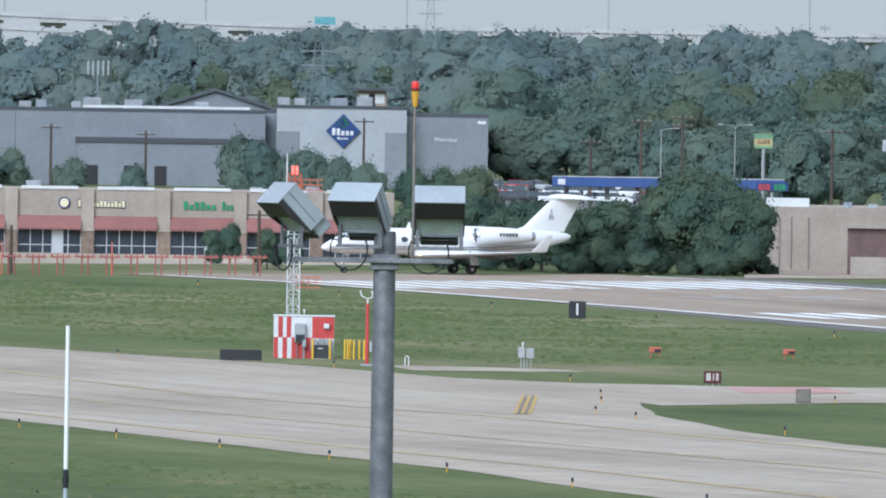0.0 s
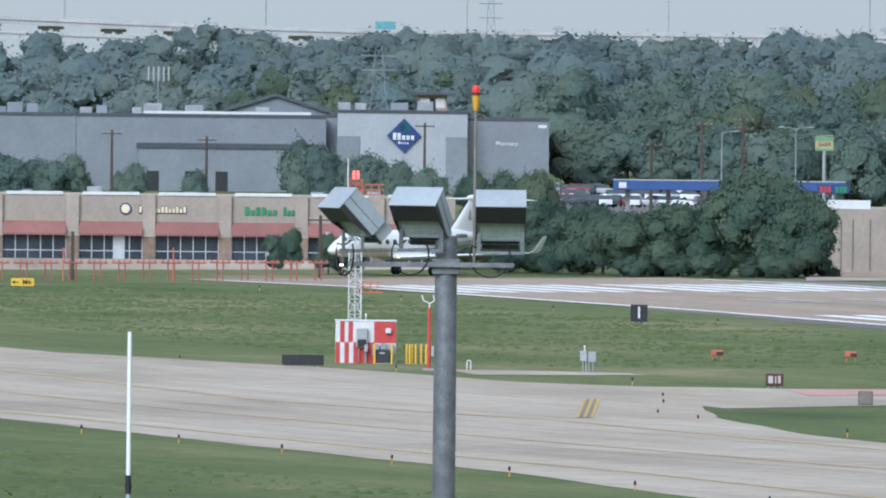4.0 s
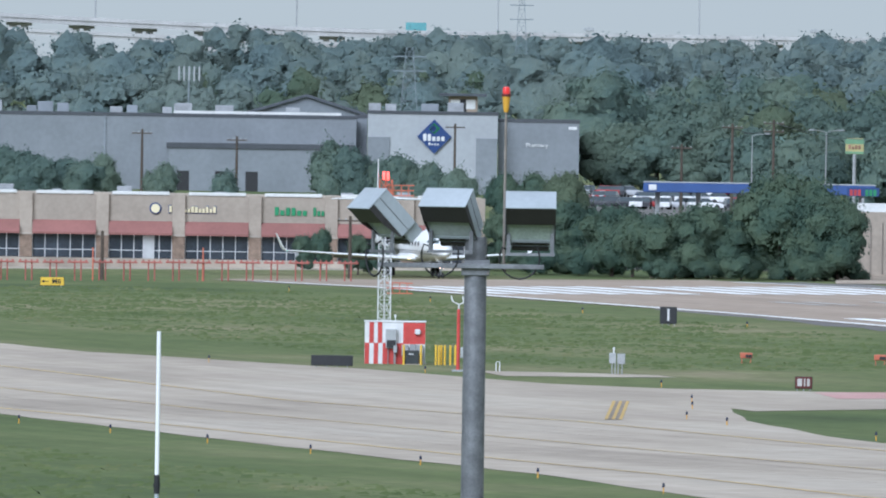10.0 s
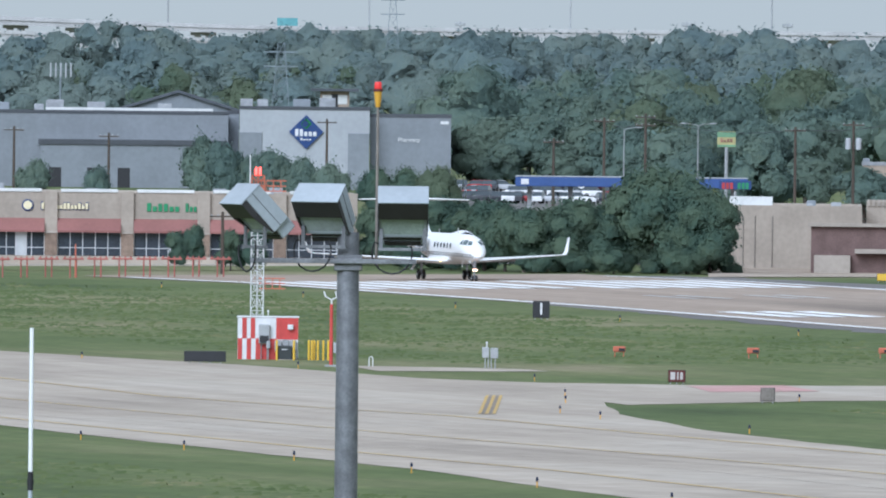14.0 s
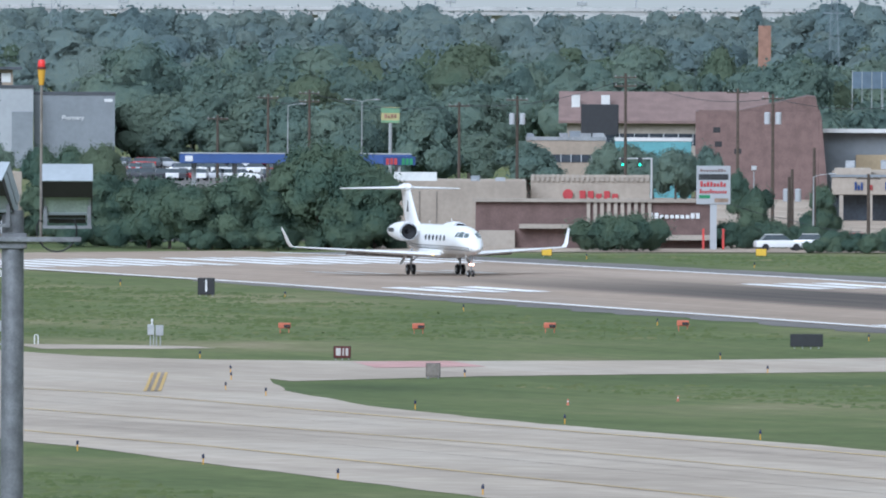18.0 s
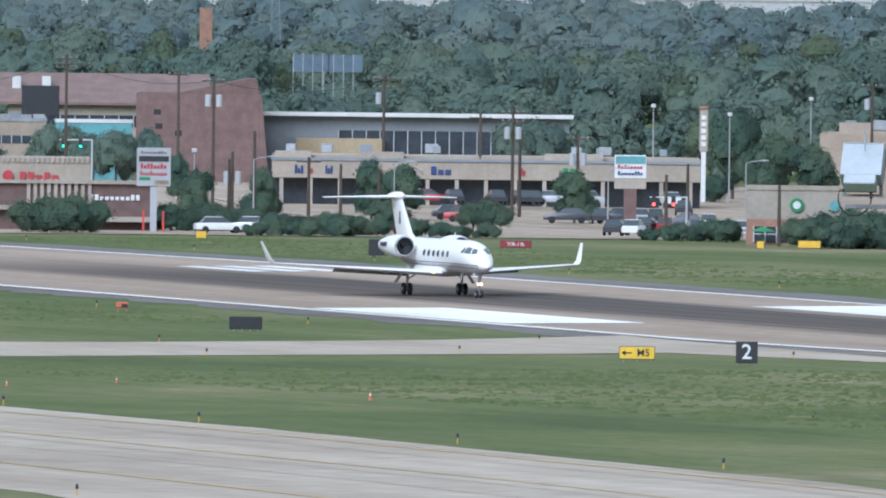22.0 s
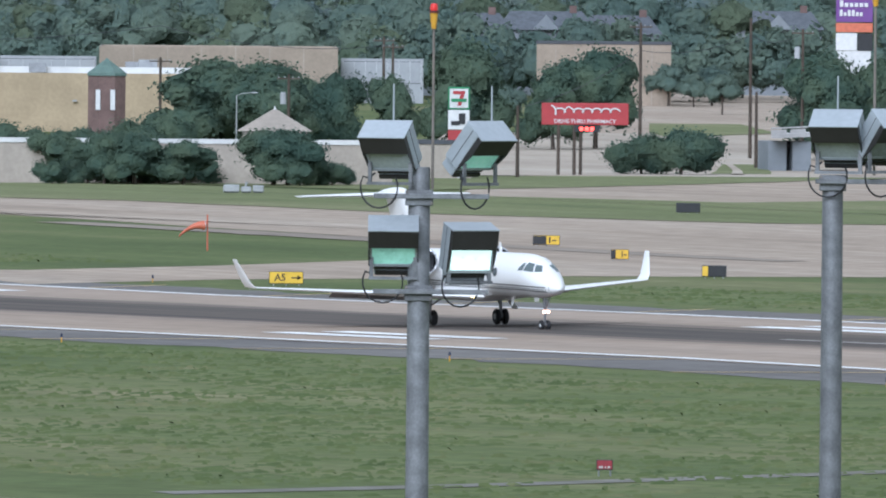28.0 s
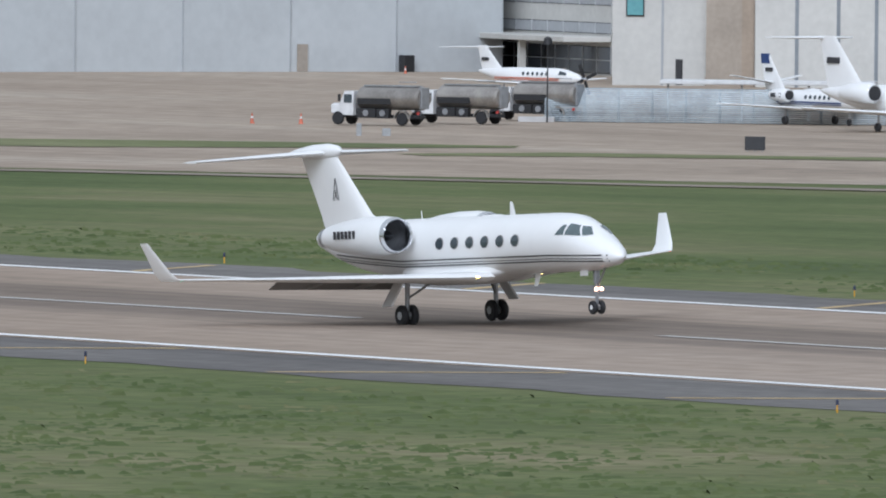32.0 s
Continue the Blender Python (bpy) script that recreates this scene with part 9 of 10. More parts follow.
def bank():
    g = Geo()
    for i in range(25):
        for d, up in ((1611, 0.02), (1616, 0.16), (1621.2, 0.3)):
            g.v.append(tuple(at(-1.96 + 1.84 * i / 24, d, up).translation))
    for i in range(24):
        for j in (0, 1):
            k = i * 3 + j
            g.f.append((k, k + 3, k + 4, k + 1))
    tagged(part("grass_bank", g, GRASS), "low grass bank before the strip mall", "bank", "", "structure")


bank()
polar_sheet("verge", [(9.40, 9.60, 1668), (9.42, 9.60, 1690), (9.44, 9.56, 1745)], 0.14, HAZED_GRASS, "grass slope beside the bridge")
polar_sheet("footpath", [(9.47, 9.51, 1660), (9.475, 9.505, 1690), (9.45, 9.47, 1745)], 0.2, CONCRETE, "pale footpath down the slope")
polar_sheet("street", [(9.0, 10.62, 1722), (9.0, 10.75, 1850), (9.0, 10.8, 2050), (8.9, 10.9, 2300), (8.9, 10.9, 2700)], 0.05, APRON, "worn pale concrete street")
polar_sheet("verge", [(9.25, 9.32, 1960), (9.2, 9.62, 2000), (9.2, 9.5, 2090)], 0.12, HAZED_GRASS, "mown grass verge by the street")
polar_sheet("verge", [(10.17, 10.38, 1800), (10.15, 10.36, 1900), (10.25, 10.33, 2040)], 0.12, HAZED_GRASS, "mown grass verge by the street")
polar_sheet("verge", [(10.12, 10.32, 2230), (10.08, 10.55, 2350), (10.15, 10.7, 2480)], 0.12, HAZED_GRASS, "mown grass verge by the street")
polar_sheet("verge", [(10.66, 10.9, 1960), (10.72, 10.9, 2080)], 0.12, HAZED_GRASS, "mown grass verge by the street")


def traffic_signal(brg, dist, top, color, group="traffic signals"):
    p = thing("traffic_signal", at(brg, dist), "traffic signal on a mast arm", "traffic light", group)
    h = top - p.matrix_basis.translation.z
    part("mast", Geo().tube((1.6, 0, -0.3), (1.6, 0, h + 0.2), 0.12, 0.1, 8), FRAME, p)
    part("arm", Geo().tube((1.6, 0, h + 0.15), (-1.8, 0, h + 0.15), 0.08, 0.06, 6), FRAME, p)
    for x in (-1.4, 0.4):
        part("signal_head", Geo().box(x - 0.2, x + 0.2, -0.2, 0.1, h - 0.75, h + 0.25, 0.03), BLACK_PANEL, p)
        part("signal_lamp", Geo().disc((x, -0.22, h - 0.5), (0, -1, 0), 0, 0.14, 0.06, 12), color, p, "lit signal lamp")


def no_entry_sign(brg, dist, high):
    p = thing("no_entry_sign", at(brg, dist), "red no entry disc under a white panel on a post", "sign", "no entry signs")
    part("post", Geo().tube((0, 0.06, -0.2), (0, 0.06, high), 0.06, 0.06, 6), WOOD, p)
    part("panel", Geo().box(-0.42, 0.42, -0.04, 0.0, high - 1.0, high, 0.01), WHITE_PAINT, p, "white square panel")
    part("disc", Geo().disc((0, -0.05, high - 1.5), (0, -1, 0), 0, 0.46, 0.05, 18), RED_SHAPE, p, "red disc")
    part("bar", Geo().box(-0.32, 0.32, -0.1, -0.08, high - 1.57, high - 1.43), WHITE_PAINT, p, "white bar")


for brg, dist, high in ((10.295, 2290, 3.5), (10.478, 2240, 4.2)):
    no_entry_sign(brg, dist, high)


def pickup(brg, dist, turn):
    t = thing("pickup_truck", at(brg, dist, 0.1, turn), "silver grey pickup truck parked by the street", "truck")
    ma = GREY_PAINT
    part("body", Geo().loft([[(x, -0.95, 0.55), (x, 0.95, 0.55), (x, 0.97, 0.9), (x, 0.92, z), (x, -0.92, z), (x, -0.97, 0.9)] for x, z in ((-2.9, 1.2), (-0.6, 1.25), (1.2, 1.25), (2.75, 1.1), (2.9, 0.85))]), ma, t, smooth=True)
    part("cab_glass", Geo().loft([[(-0.75, -0.85, 1.25), (1.3, -0.85, 1.25), (1.3, 0.85, 1.25), (-0.75, 0.85, 1.25)], [(-0.6, -0.72, 1.85), (0.6, -0.72, 1.85), (0.6, 0.72, 1.85), (-0.6, 0.72, 1.85)]]), GLASS, t, "dark cab glass")
    part("cab_roof", Geo().box(-0.65, 0.65, -0.74, 0.74, 1.852, 1.92, 0.02), ma, t)
    part("bed_rack", Geo().pipe([(-0.8, -0.8, 1.2), (-0.8, -0.8, 1.9), (-0.8, 0.8, 1.9), (-0.8, 0.8, 1.2)], 0.05, 5), DARK, t, "dark bed rack")
    for x in (-1.85, 1.95):
        for y in (-0.85, 0.85):
            part("wheel", Geo().disc((x, y, 0.4), (0, 1, 0), 0.0, 0.41, 0.26, 14), TYRE, t, smooth=True)


pickup(10.605, 2225, 176)
car(10.345, 2290, 175, 2, 0.1)
traffic_signal(11.02, 1700, 1.8, GLOW_GREEN)
traffic_signal(1.86, 1830, 5.0, GLOW_GREEN)
traffic_signal(3.80, 1600, 2.6, GLOW_RED)


def small_jet(name, m, span, length, tail, paint, label, trim=None, t_tail=False, engine=True, prop=False, belly=None, winglets=False, stance=0.95, plump=0.052):
    """A parked light aircraft: nose along local +x, wheels on the ground."""
    a = thing(name, m, label, "airplane", "parked aircraft")
    r = length * plump
    zc = r + stance
    k = length / 15.0
    fus = [(0.53, -0.1, 0.05), (0.52, -0.06, 0.22), (0.47, -0.02, 0.55), (0.42, 0.0, 0.78), (0.36, 0.05, 0.95), (0.29, 0.1, 1.0), (0.0, 0.1, 1.0), (-0.15, 0.13, 0.95), (-0.30, 0.3, 0.66), (-0.42, 0.5, 0.32), (-0.47, 0.6, 0.1)]
    part("fuselage", Geo().loft([ring(x * length, zc + dz * r, f * r, f * r, 20) for x, dz, f in fus]), paint, a, smooth=True)
    for side in (1, -1):
        tip = span / 2
        w = part("wing", Geo().loft([foil(length * 0.06, side * r * 0.5, zc - r * 0.75, length * 0.17, 0.11), foil(length * 0.0, side * tip, zc - r * 0.75 + tip * 0.05, length * 0.07, 0.1)]), paint, a, smooth=True)
        if winglets:
            part("winglet", Geo().loft([foil(0.0, side * tip, zc - r * 0.75 + tip * 0.05, length * 0.07, 0.08, up=True), foil(-length * 0.06, side * (tip + 0.5), zc + 1.0, length * 0.03, 0.08, up=True)]), paint, w, smooth=True)
        part("main_wheel", Geo().disc((-0.2, side * span * 0.14, 0.3), (0, 1, 0), 0.0, 0.32, 0.3, 14), TYRE, a, smooth=True)
        part("gear_leg", Geo().tube((-0.2, side * span * 0.14, 0.3), (-0.1, side * span * 0.14, zc - r * 0.6), 0.09, 0.09, 6), STEEL, a)
        zt = tail - 0.15 if t_tail else zc + r * 1.7
        x_t = -0.46 * length if t_tail else -0.36 * length
        part("tailplane", Geo().loft([foil(x_t, side * 0.05, zt, length * 0.11, 0.1), foil(x_t - length * 0.06, side * span * 0.19, zt + (0 if t_tail else 0.5), length * 0.055, 0.1)]), paint, a, smooth=True)
        if engine:
            ex, ey, ez = -length * 0.10, side * (r + 0.58 * k), zc + r * 0.55
            prof = [(0.4, 0.36), (0.48, 0.42), (0.3, 0.5), (-0.6, 0.53), (-1.6, 0.44), (-2.1, 0.32)]
            e = part("engine", Geo().loft([[(ex + x * k, ey + q * k * math.cos(2 * math.pi * i / 18), ez + q * k * math.sin(2 * math.pi * i / 18)) for i in range(18)] for x, q in prof]), paint, a, smooth=True)
            part("engine_ring", Geo().disc((ex + 0.34 * k, ey, ez), (1, 0, 0), 0.34 * k, 0.47 * k, 0.12 * k, 16), CHROME, e)
            part("engine_inlet", Geo().disc((ex + 0.45 * k, ey, ez), (1, 0, 0), 0, 0.36 * k, 0.12 * k, 16), DARK, e)
        n = 6
        for i in range(n):
            x = length * (0.02 + 0.045 * i)
            q = 0.17 * k
            part("cabin_window", Geo().disc((x, side * r * 0.965, zc + r * 0.42), (0, side, 0.25), 0, q, 0.06, 12), GLASS, a)
        part("cockpit_window", Geo().loft([[(length * 0.355, side * r * 0.93, zc + r * 0.35), (length * 0.415, side * r * 0.70, zc + r * 0.30), (length * 0.405, side * r * 0.55, zc + r * 0.60), (length * 0.36, side * r * 0.75, zc + r * 0.78)], [(length * 0.355, side * r * 0.97, zc + r * 0.36), (length * 0.418, side * r * 0.74, zc + r * 0.31), (length * 0.41, side * r * 0.58, zc + r * 0.63), (length * 0.36, side * r * 0.79, zc + r * 0.81)]]), GLASS if paint is not BLUE_PAINT else WHITE_PAINT, a)
        if paint is BLUE_PAINT:                        # three white lines sweeping forward under the windows
            for dz, wd in ((0.34, 0.07), (0.16, 0.055), (0.02, 0.04)):
                pts = []
                for i in range(25):
                    x = 0.37 - 0.76 * i / 24
                    f, mid = np.interp(-x, [-q[0] for q in fus], [q[2] for q in fus]), np.interp(-x, [-q[0] for q in fus], [q[1] for q in fus])
                    h = -0.42 + (dz + 0.26) * min(1.0, (0.40 - x) / 0.42) ** 1.3 - 0.12 * mid
                    q = min(0.95, max(-0.95, h / f))
                    pts.append((x * length, side * (r * f * math.sqrt(1 - q * q) + 0.005), zc + (mid + q * f) * r))
                part("cheatline", Geo().pipe(pts, wd * k, 5), WHITE_PAINT, a, "white sweeping cheatline")
        for j, (dz, wd) in enumerate(((-0.15, 0.07), (-0.32, 0.04))):
            if trim and paint is not BLUE_PAINT:
                part("cheatline", Geo().box(-length * 0.25, length * 0.36, side * r * 1.005 - 0.03, side * r * 1.005 + 0.03, zc + dz * r, zc + dz * r + wd * k * 1.4), trim, a)
        if belly:
            part("registration_bars", Geo().box(-length * 0.20, -length * 0.10, side * (r + 1.05 * k), side * (r + 1.08 * k), ez - 0.15, ez + 0.15) if engine else Geo().box(0, 0.1, 0, 0.1, zc, zc + 0.1), PINSTRIPE, a)
    fin = part("fin", Geo().loft([foil(-length * 0.24, 0, zc + r * 0.8, length * 0.20, 0.05, up=True), foil(-length * (0.40 if t_tail else 0.41), 0, tail, length * 0.085, 0.08, up=True)]), paint, a, smooth=True)
    if belly:
        part("fin_tip", Geo().loft([foil(-length * 0.385, 0, tail - 0.75 * k, length * 0.105, 0.09, up=True), foil(-length * 0.409, 0, tail + 0.02, length * 0.087, 0.09, up=True)]), belly, a, "coloured fin tip", True)
    for side in (1, -1):
        part("fin_bar", Geo().box(-length * 0.435, -length * 0.37, side * length * 0.0066 - 0.05, side * length * 0.0066 + 0.05, tail - 1.35 * k, tail - 1.05 * k), WHITE_PAINT if paint is BLUE_PAINT else PINSTRIPE, a)
    part("nose_wheel", Geo().disc((length * 0.36, 0, 0.25), (0, 1, 0), 0, 0.26, 0.2, 14), TYRE, a, smooth=True)
    part("nose_leg", Geo().tube((length * 0.36, 0, 0.25), (length * 0.365, 0, zc - r * 0.8), 0.07, 0.07, 6), STEEL, a)
    if prop:
        part("prop_spinner", Geo().loft([ring(length * 0.53 + x, zc - 0.1 * r, q, q, 12) for x, q in ((0, 0.25), (0.3, 0.16), (0.5, 0.02))]), CHROME, a, smooth=True)
        for i in range(4):
            t = math.pi / 2 * i + 0.4
            part("prop_blade", Geo().box(-0.05, 0.05, -0.12, 0.12, 0.2, 1.3).moved(pose(length * 0.53 + 0.2, 0, zc - 0.1 * r, math.degrees(t))), DARK, a)
    return a


def apron_things():
    # blue light jet, broadside
    small_jet("blue_jet", at(13.20, 1312, 0.1, 2), 15.9, 14.6, 4.75, BLUE_PAINT, "royal blue light jet with white cheatlines parked on the apron", WHITE_PAINT, stance=0.42, plump=0.060)
    small_jet("white_jet", at(14.13, 1800, 0.1, 232), 16.5, 15.5, 5.9, WHITE, "white midsize jet with winglets and a blue fin tip", None, True, True, False, BLUE_PAINT, True)
    small_jet("light_airplane", at(14.66, 1760, 0.1, 170), 10.5, 8.5, 3.3, WHITE, "small white light airplane behind the annex", None, False, False, True)
    small_jet("turboprop", at(17.02, 1402, 0.1, -52), 16.2, 13.5, 4.1, WHITE, "white turboprop with orange trim behind the fuel trucks", ORANGE, True, False, True)
    small_jet("light_jet", at(17.95, 1290, 0.1, -58), 15.5, 14.5, 5.1, WHITE, "white light jet with a navy fin tip", NAVY_SHAPE, False, True, False, NAVY_SHAPE)
    small_jet("large_jet", at(18.27, 1264, 0.1, -52), 19.4, 22.0, 6.75, WHITE, "large white jet with a high tailplane", None, True, True, False, None)

    # fuel trucks nose to tail
    def truck(brg, dist, turn):
        t = thing("fuel_truck", at(brg, dist, 0.08, turn), "white cab fuel truck with a long metal tank", "truck", "fuel trucks")
        part("hood", Geo().box(-3.75, -2.75, -0.85, 0.85, 0.75, 1.55, 0.12), WHITE_PAINT, t)
        cab = part("cab", Geo().loft([[(-2.9, -1.0, 0.7), (-1.7, -1.0, 0.7), (-1.7, 1.0, 0.7), (-2.9, 1.0, 0.7)], [(-2.85, -1.0, 1.6), (-1.7, -1.0, 1.6), (-1.7, 1.0, 1.6), (-2.85, 1.0, 1.6)], [(-2.5, -0.9, 2.45), (-1.72, -0.9, 2.45), (-1.72, 0.9, 2.45), (-2.5, 0.9, 2.45)]]), WHITE_PAINT, t, "white cab")
        part("side_window", Geo().box(-2.5, -1.85, -1.03, -0.99, 1.6, 2.2), GLASS, cab)
        part("windscreen", Geo().add([(-2.86, -0.85, 1.62), (-2.86, 0.85, 1.62), (-2.56, 0.8, 2.35), (-2.56, -0.8, 2.35)], [(0, 1, 2, 3), (3, 2, 1, 0)]), GLASS, cab)
        part("mirror", Geo().box(-2.85, -2.72, -1.3, -1.12, 1.7, 2.2), DARK, cab)
        part("tank", Geo().loft([[(x, q * 1.15 * math.cos(2 * math.pi * i / 24), 1.95 + q * 0.85 * math.sin(2 * math.pi * i / 24)) for i in range(24)] for x, q in ((-1.5, 0.85), (-1.35, 1.0), (3.5, 1.0), (3.68, 0.85))]), TANK, t, "brushed metal tank", True)
        part("catwalk", Geo().box(-1.2, 3.3, -0.35, 0.35, 2.8, 2.9).pipe([(1.8, -0.4, 2.85), (1.8, -0.4, 3.15), (3.2, -0.4, 3.15), (3.2, -0.4, 2.85)], 0.03, 4), STEEL, t)
        part("control_recess", Geo().box(-1.3, 1.5, -1.17, -1.0, 1.5, 1.95, 0.02), DARK, t, "dark control recess along the tank")
        part("rear_cabinet", Geo().box(3.55, 3.8, -0.55, 0.55, 1.2, 2.75, 0.03), STEEL, t, "metal rear cabinet")
        part("fender", Geo().loft([[(2.42 + q * math.cos(a), y, 0.5 + q * math.sin(a)) for y, q in ((-1.15, 0.62), (-0.8, 0.62), (-0.8, 0.55), (-1.15, 0.55))] for a in [math.pi * k / 8 for k in range(9)]]), TANK, t, "rounded rear fender")
        for x0, x1, z0 in ((-1.4, 0.2, 0.55), (0.3, 1.3, 0.5)):
            part("side_locker", Geo().box(x0, x1, -1.1, -0.6, z0, 1.2, 0.03), DARK, t, "dark pump locker")
            part("hose_reel", Geo().disc(((x0 + x1) / 2, -1.13, 0.88), (0, 1, 0), 0.08, 0.24, 0.05, 14), STEEL, t)
        part("chassis", Geo().box(-3.5, 3.6, -0.4, 0.4, 0.5, 0.75), DARK, t)
        for x in (-3.0, 2.42):
            for y in (-0.95, 0.95):
                w = part("wheel", Geo().disc((x, y, 0.48), (0, 1, 0), 0.2, 0.48, 0.3, 18), TYRE, t, smooth=True)
                part("wheel_hub", Geo().disc((x, y, 0.48), (0, 1, 0), 0.0, 0.22, 0.24, 12), WHITE_PAINT, w)
        part("rear_ladder", Geo().pipe([(3.72, -0.5, 0.8), (3.72, -0.5, 2.9)], 0.03, 4).pipe([(3.72, -0.1, 0.8), (3.72, -0.1, 2.9)], 0.03, 4), STEEL, t)
        part("marker_lamps", Geo().box(3.66, 3.72, -1.0, -0.7, 0.8, 1.0), RED_PAINT, t)

    truck(16.54, 1270, -31)
    truck(16.80, 1279, -31)
    truck(17.05, 1296, -31)
    # blast fence of ribbed sheet
    p = thing("blast_fence", at(17.50, 1293, 0, -3), "grey ribbed metal blast fence", "fence")
    L = 20.0
    n = 17
    for i in range(n):
        z0, z1 = 0.05 + 2.55 * i / n, 0.05 + 2.55 * (i + 0.78) / n
        part("sheet_rib", Geo().loft([[(x, 1.3 * (z0 / 2.6) ** 1.5, z0 + 0.02 * max(0, x) * 0), (x, 1.3 * (z1 / 2.6) ** 1.5 - 0.06, (z0 + z1) / 2), (x, 1.3 * (z1 / 2.6) ** 1.5, z1), (x, 1.3 * (z1 / 2.6) ** 1.5 + 0.12, z1), (x, 1.3 * (z0 / 2.6) ** 1.5 + 0.12, z0)] for x in (-9.6, L)]), CORRUGATED, p)
    for i in range(12):
        x = -9.2 + 2.5 * i
        part("brace", Geo().tube((x, 0.3, -0.1), (x, 1.6, 2.5), 0.06, 0.06, 5).tube((x, 3.2, -0.1), (x, 1.6, 2.5), 0.06, 0.06, 5), STEEL, p)
    part("footing_block", Geo().box(-11.5, -8.8, -0.8, 0.2, -0.1, 0.4, 0.05), CONCRETE_WALL, p)
    p = thing("low_canopy", at(17.75, 1300, 0, -3), "long low white canopy behind the fence", "canopy")
    part("roof", Geo().box(-7, 9, 4, 9, 2.75, 3.05, 0.04), WHITE_PAINT, p)
    for x in (-6.5, -1, 4, 8.5):
        part("post", Geo().box(x, x + 0.15, 5, 5.15, -0.1, 2.75), FRAME, p)
    for brg, dist, h, w in ((16.47, 1225, 0.9, 0.18), (16.56, 1226, 0.55, 0.3)):
        p = thing("ground_marker", at(brg, dist), "small grey ground marker post", "marker post", "ground markers")
        part("post", Geo().box(-w, w, -0.12, 0.12, -0.05, h, 0.05), GREY_PAINT, p)
    p = thing("apron_lamp", at(17.085, 1292), "dark mushroom lamp on a post", "lamp")
    part("post", Geo().tube((0, 0, -0.1), (0, 0, 5.8), 0.06, 0.05, 8), DARK, p)
    part("lamp_head", Geo().tube((0, 0, 5.75), (0, 0, 6.2), 0.36, 0.3, 12).tube((0, 0, 6.2), (0, 0, 6.35), 0.3, 0.08, 12), DARK, p, smooth=True)

    # hangar with sliding door leaves
    # skew fits the view: the left side wall is kept out of sight
    ob, w, h = building("hangar", 14.782, 16.925, 1513, 13.5, 45, "large white hangar with closed sliding doors", HANGAR_WHITE, None, "hangar", dist1=1553, skew=0.72)
    dh = 9.15
    part("left_frame", Geo().box(-w, -w + 0.9, -0.7, -0.012, -0.3, h, 0.02), HANGAR_WHITE, ob, "white door jamb")
    part("header", Geo().box(-w + 0.902, w, -0.7, -0.012, dh, dh + 0.55, 0.02), HANGAR_WHITE, ob, "white door header")
    n = 6
    dw = (2 * w - 0.9) / n
    for i in range(n):
        x = -w + 0.9 + i * dw
        leaf = part("door_leaf", Geo().box(x + 0.05, x + dw - 0.05, -0.42 - 0.08 * (i % 2), -0.06, 0.02, dh - 0.02), HANGAR_WHITE, ob, "tall white sliding door leaf")
        part("leaf_seam", Geo().box(x + dw - 0.07, x + dw + 0.03, -0.56, -0.43, 0.02, dh - 0.02), WALL_LIGHT, leaf)
    u = lambda brg: 1533 * radians(brg - 15.853) * 1.0
    for b in (14.90, 16.33):
        x = u(b)
        part("personnel_door", Geo().box(x, x + 0.95, -0.60, -0.52, 0.05, 2.35), WALL_LIGHT if b < 15 else STUCCO_PALE, ob, "small personnel door")
        part("door_trim", Geo().box(x - 0.08, x + 1.03, -0.58, -0.5, 0.05, 2.45), WALL_MID if b < 15 else STUCCO, ob)
    part("lamp_box", Geo().box(u(15.12), u(15.12) + 0.6, -1.0, -0.3, dh + 0.75, dh + 1.35, 0.05), DARK, ob)
    part("utility_cage", Geo().box(w - 11.5, w - 10.3, -1.6, -0.8, 0, 1.5, 0.05), DARK, ob, "dark equipment cage")
    ob, w, h = building("hangar_annex", 14.432, 14.780, 1501.5, 4.30, 20, "low white hangar annex", HANGAR_WHITE, WHITE_PAINT)
    part("drain_stub", Geo().box(w - 1.6, w - 1.3, -0.2, -0.02, 0.2, 0.7), GREY_PAINT, ob)
    p = thing("walkway_canopy", at(14.36, 1502), "small canopy over dark steel equipment", "canopy")
    part("roof", Geo().box(-2.6, 0.9, -0.4, 2.4, 2.5, 2.65, 0.03), WHITE_PAINT, p)
    part("fascia", Geo().box(-1.0, 0.95, 0.2, 2, 2.7, 3.6), HANGAR_WHITE, p)
    for x, z in ((-1.0, 2.5), (-0.3, 1.2), (0.3, 2.4)):
        part("frame_post", Geo().box(x, x + 0.35, 0.3, 0.8, -0.1, z), WALL_MID, p)
    part("tank", Geo().tube((-0.8, 0.5, 0.3), (0.5, 0.5, 0.3), 0.35, 0.35, 10), GREY_PAINT, p)
    # offices and white halls further along
    ob, w, h = building("apron_office", 16.93, 17.295, 1560, 9.0, 20, "pale office with long window bands over a dark lobby", HANGAR_CREAM, None, dist1=1530)
    for z in (3.7, 6.2):
        glazing(ob, -w + 0.1, w - 0.05, z, z + 1.0, 7, rail=0, glass=WALL_LIGHT)
    glazing(ob, -w + 0.2, w - 0.1, 0.2, 2.6, 8, rail=1.2)
    part("lobby_canopy", Geo().box(-w + 0.4, w, -4.5, -0.1, 3.0, 3.5, 0.05), HANGAR_CREAM, ob, "projecting canopy")
    part("canopy_column", Geo().box(0.8, 1.4, -3.8, -3.2, -0.2, 3.0), HANGAR_CREAM, ob)
    ob, w, h = building("white_hall", 17.297, 17.60, 1480, 11.0, 30, "tall off-white hall with a dark teal wall panel", HANGAR_CREAM, None, "hangar")
    part("wall_panel", Geo().box(-w + 1.2, -w + 2.55, -0.2, -0.012, 5.95, 8.6, 0.03), TEAL, ob, "dark teal panel")
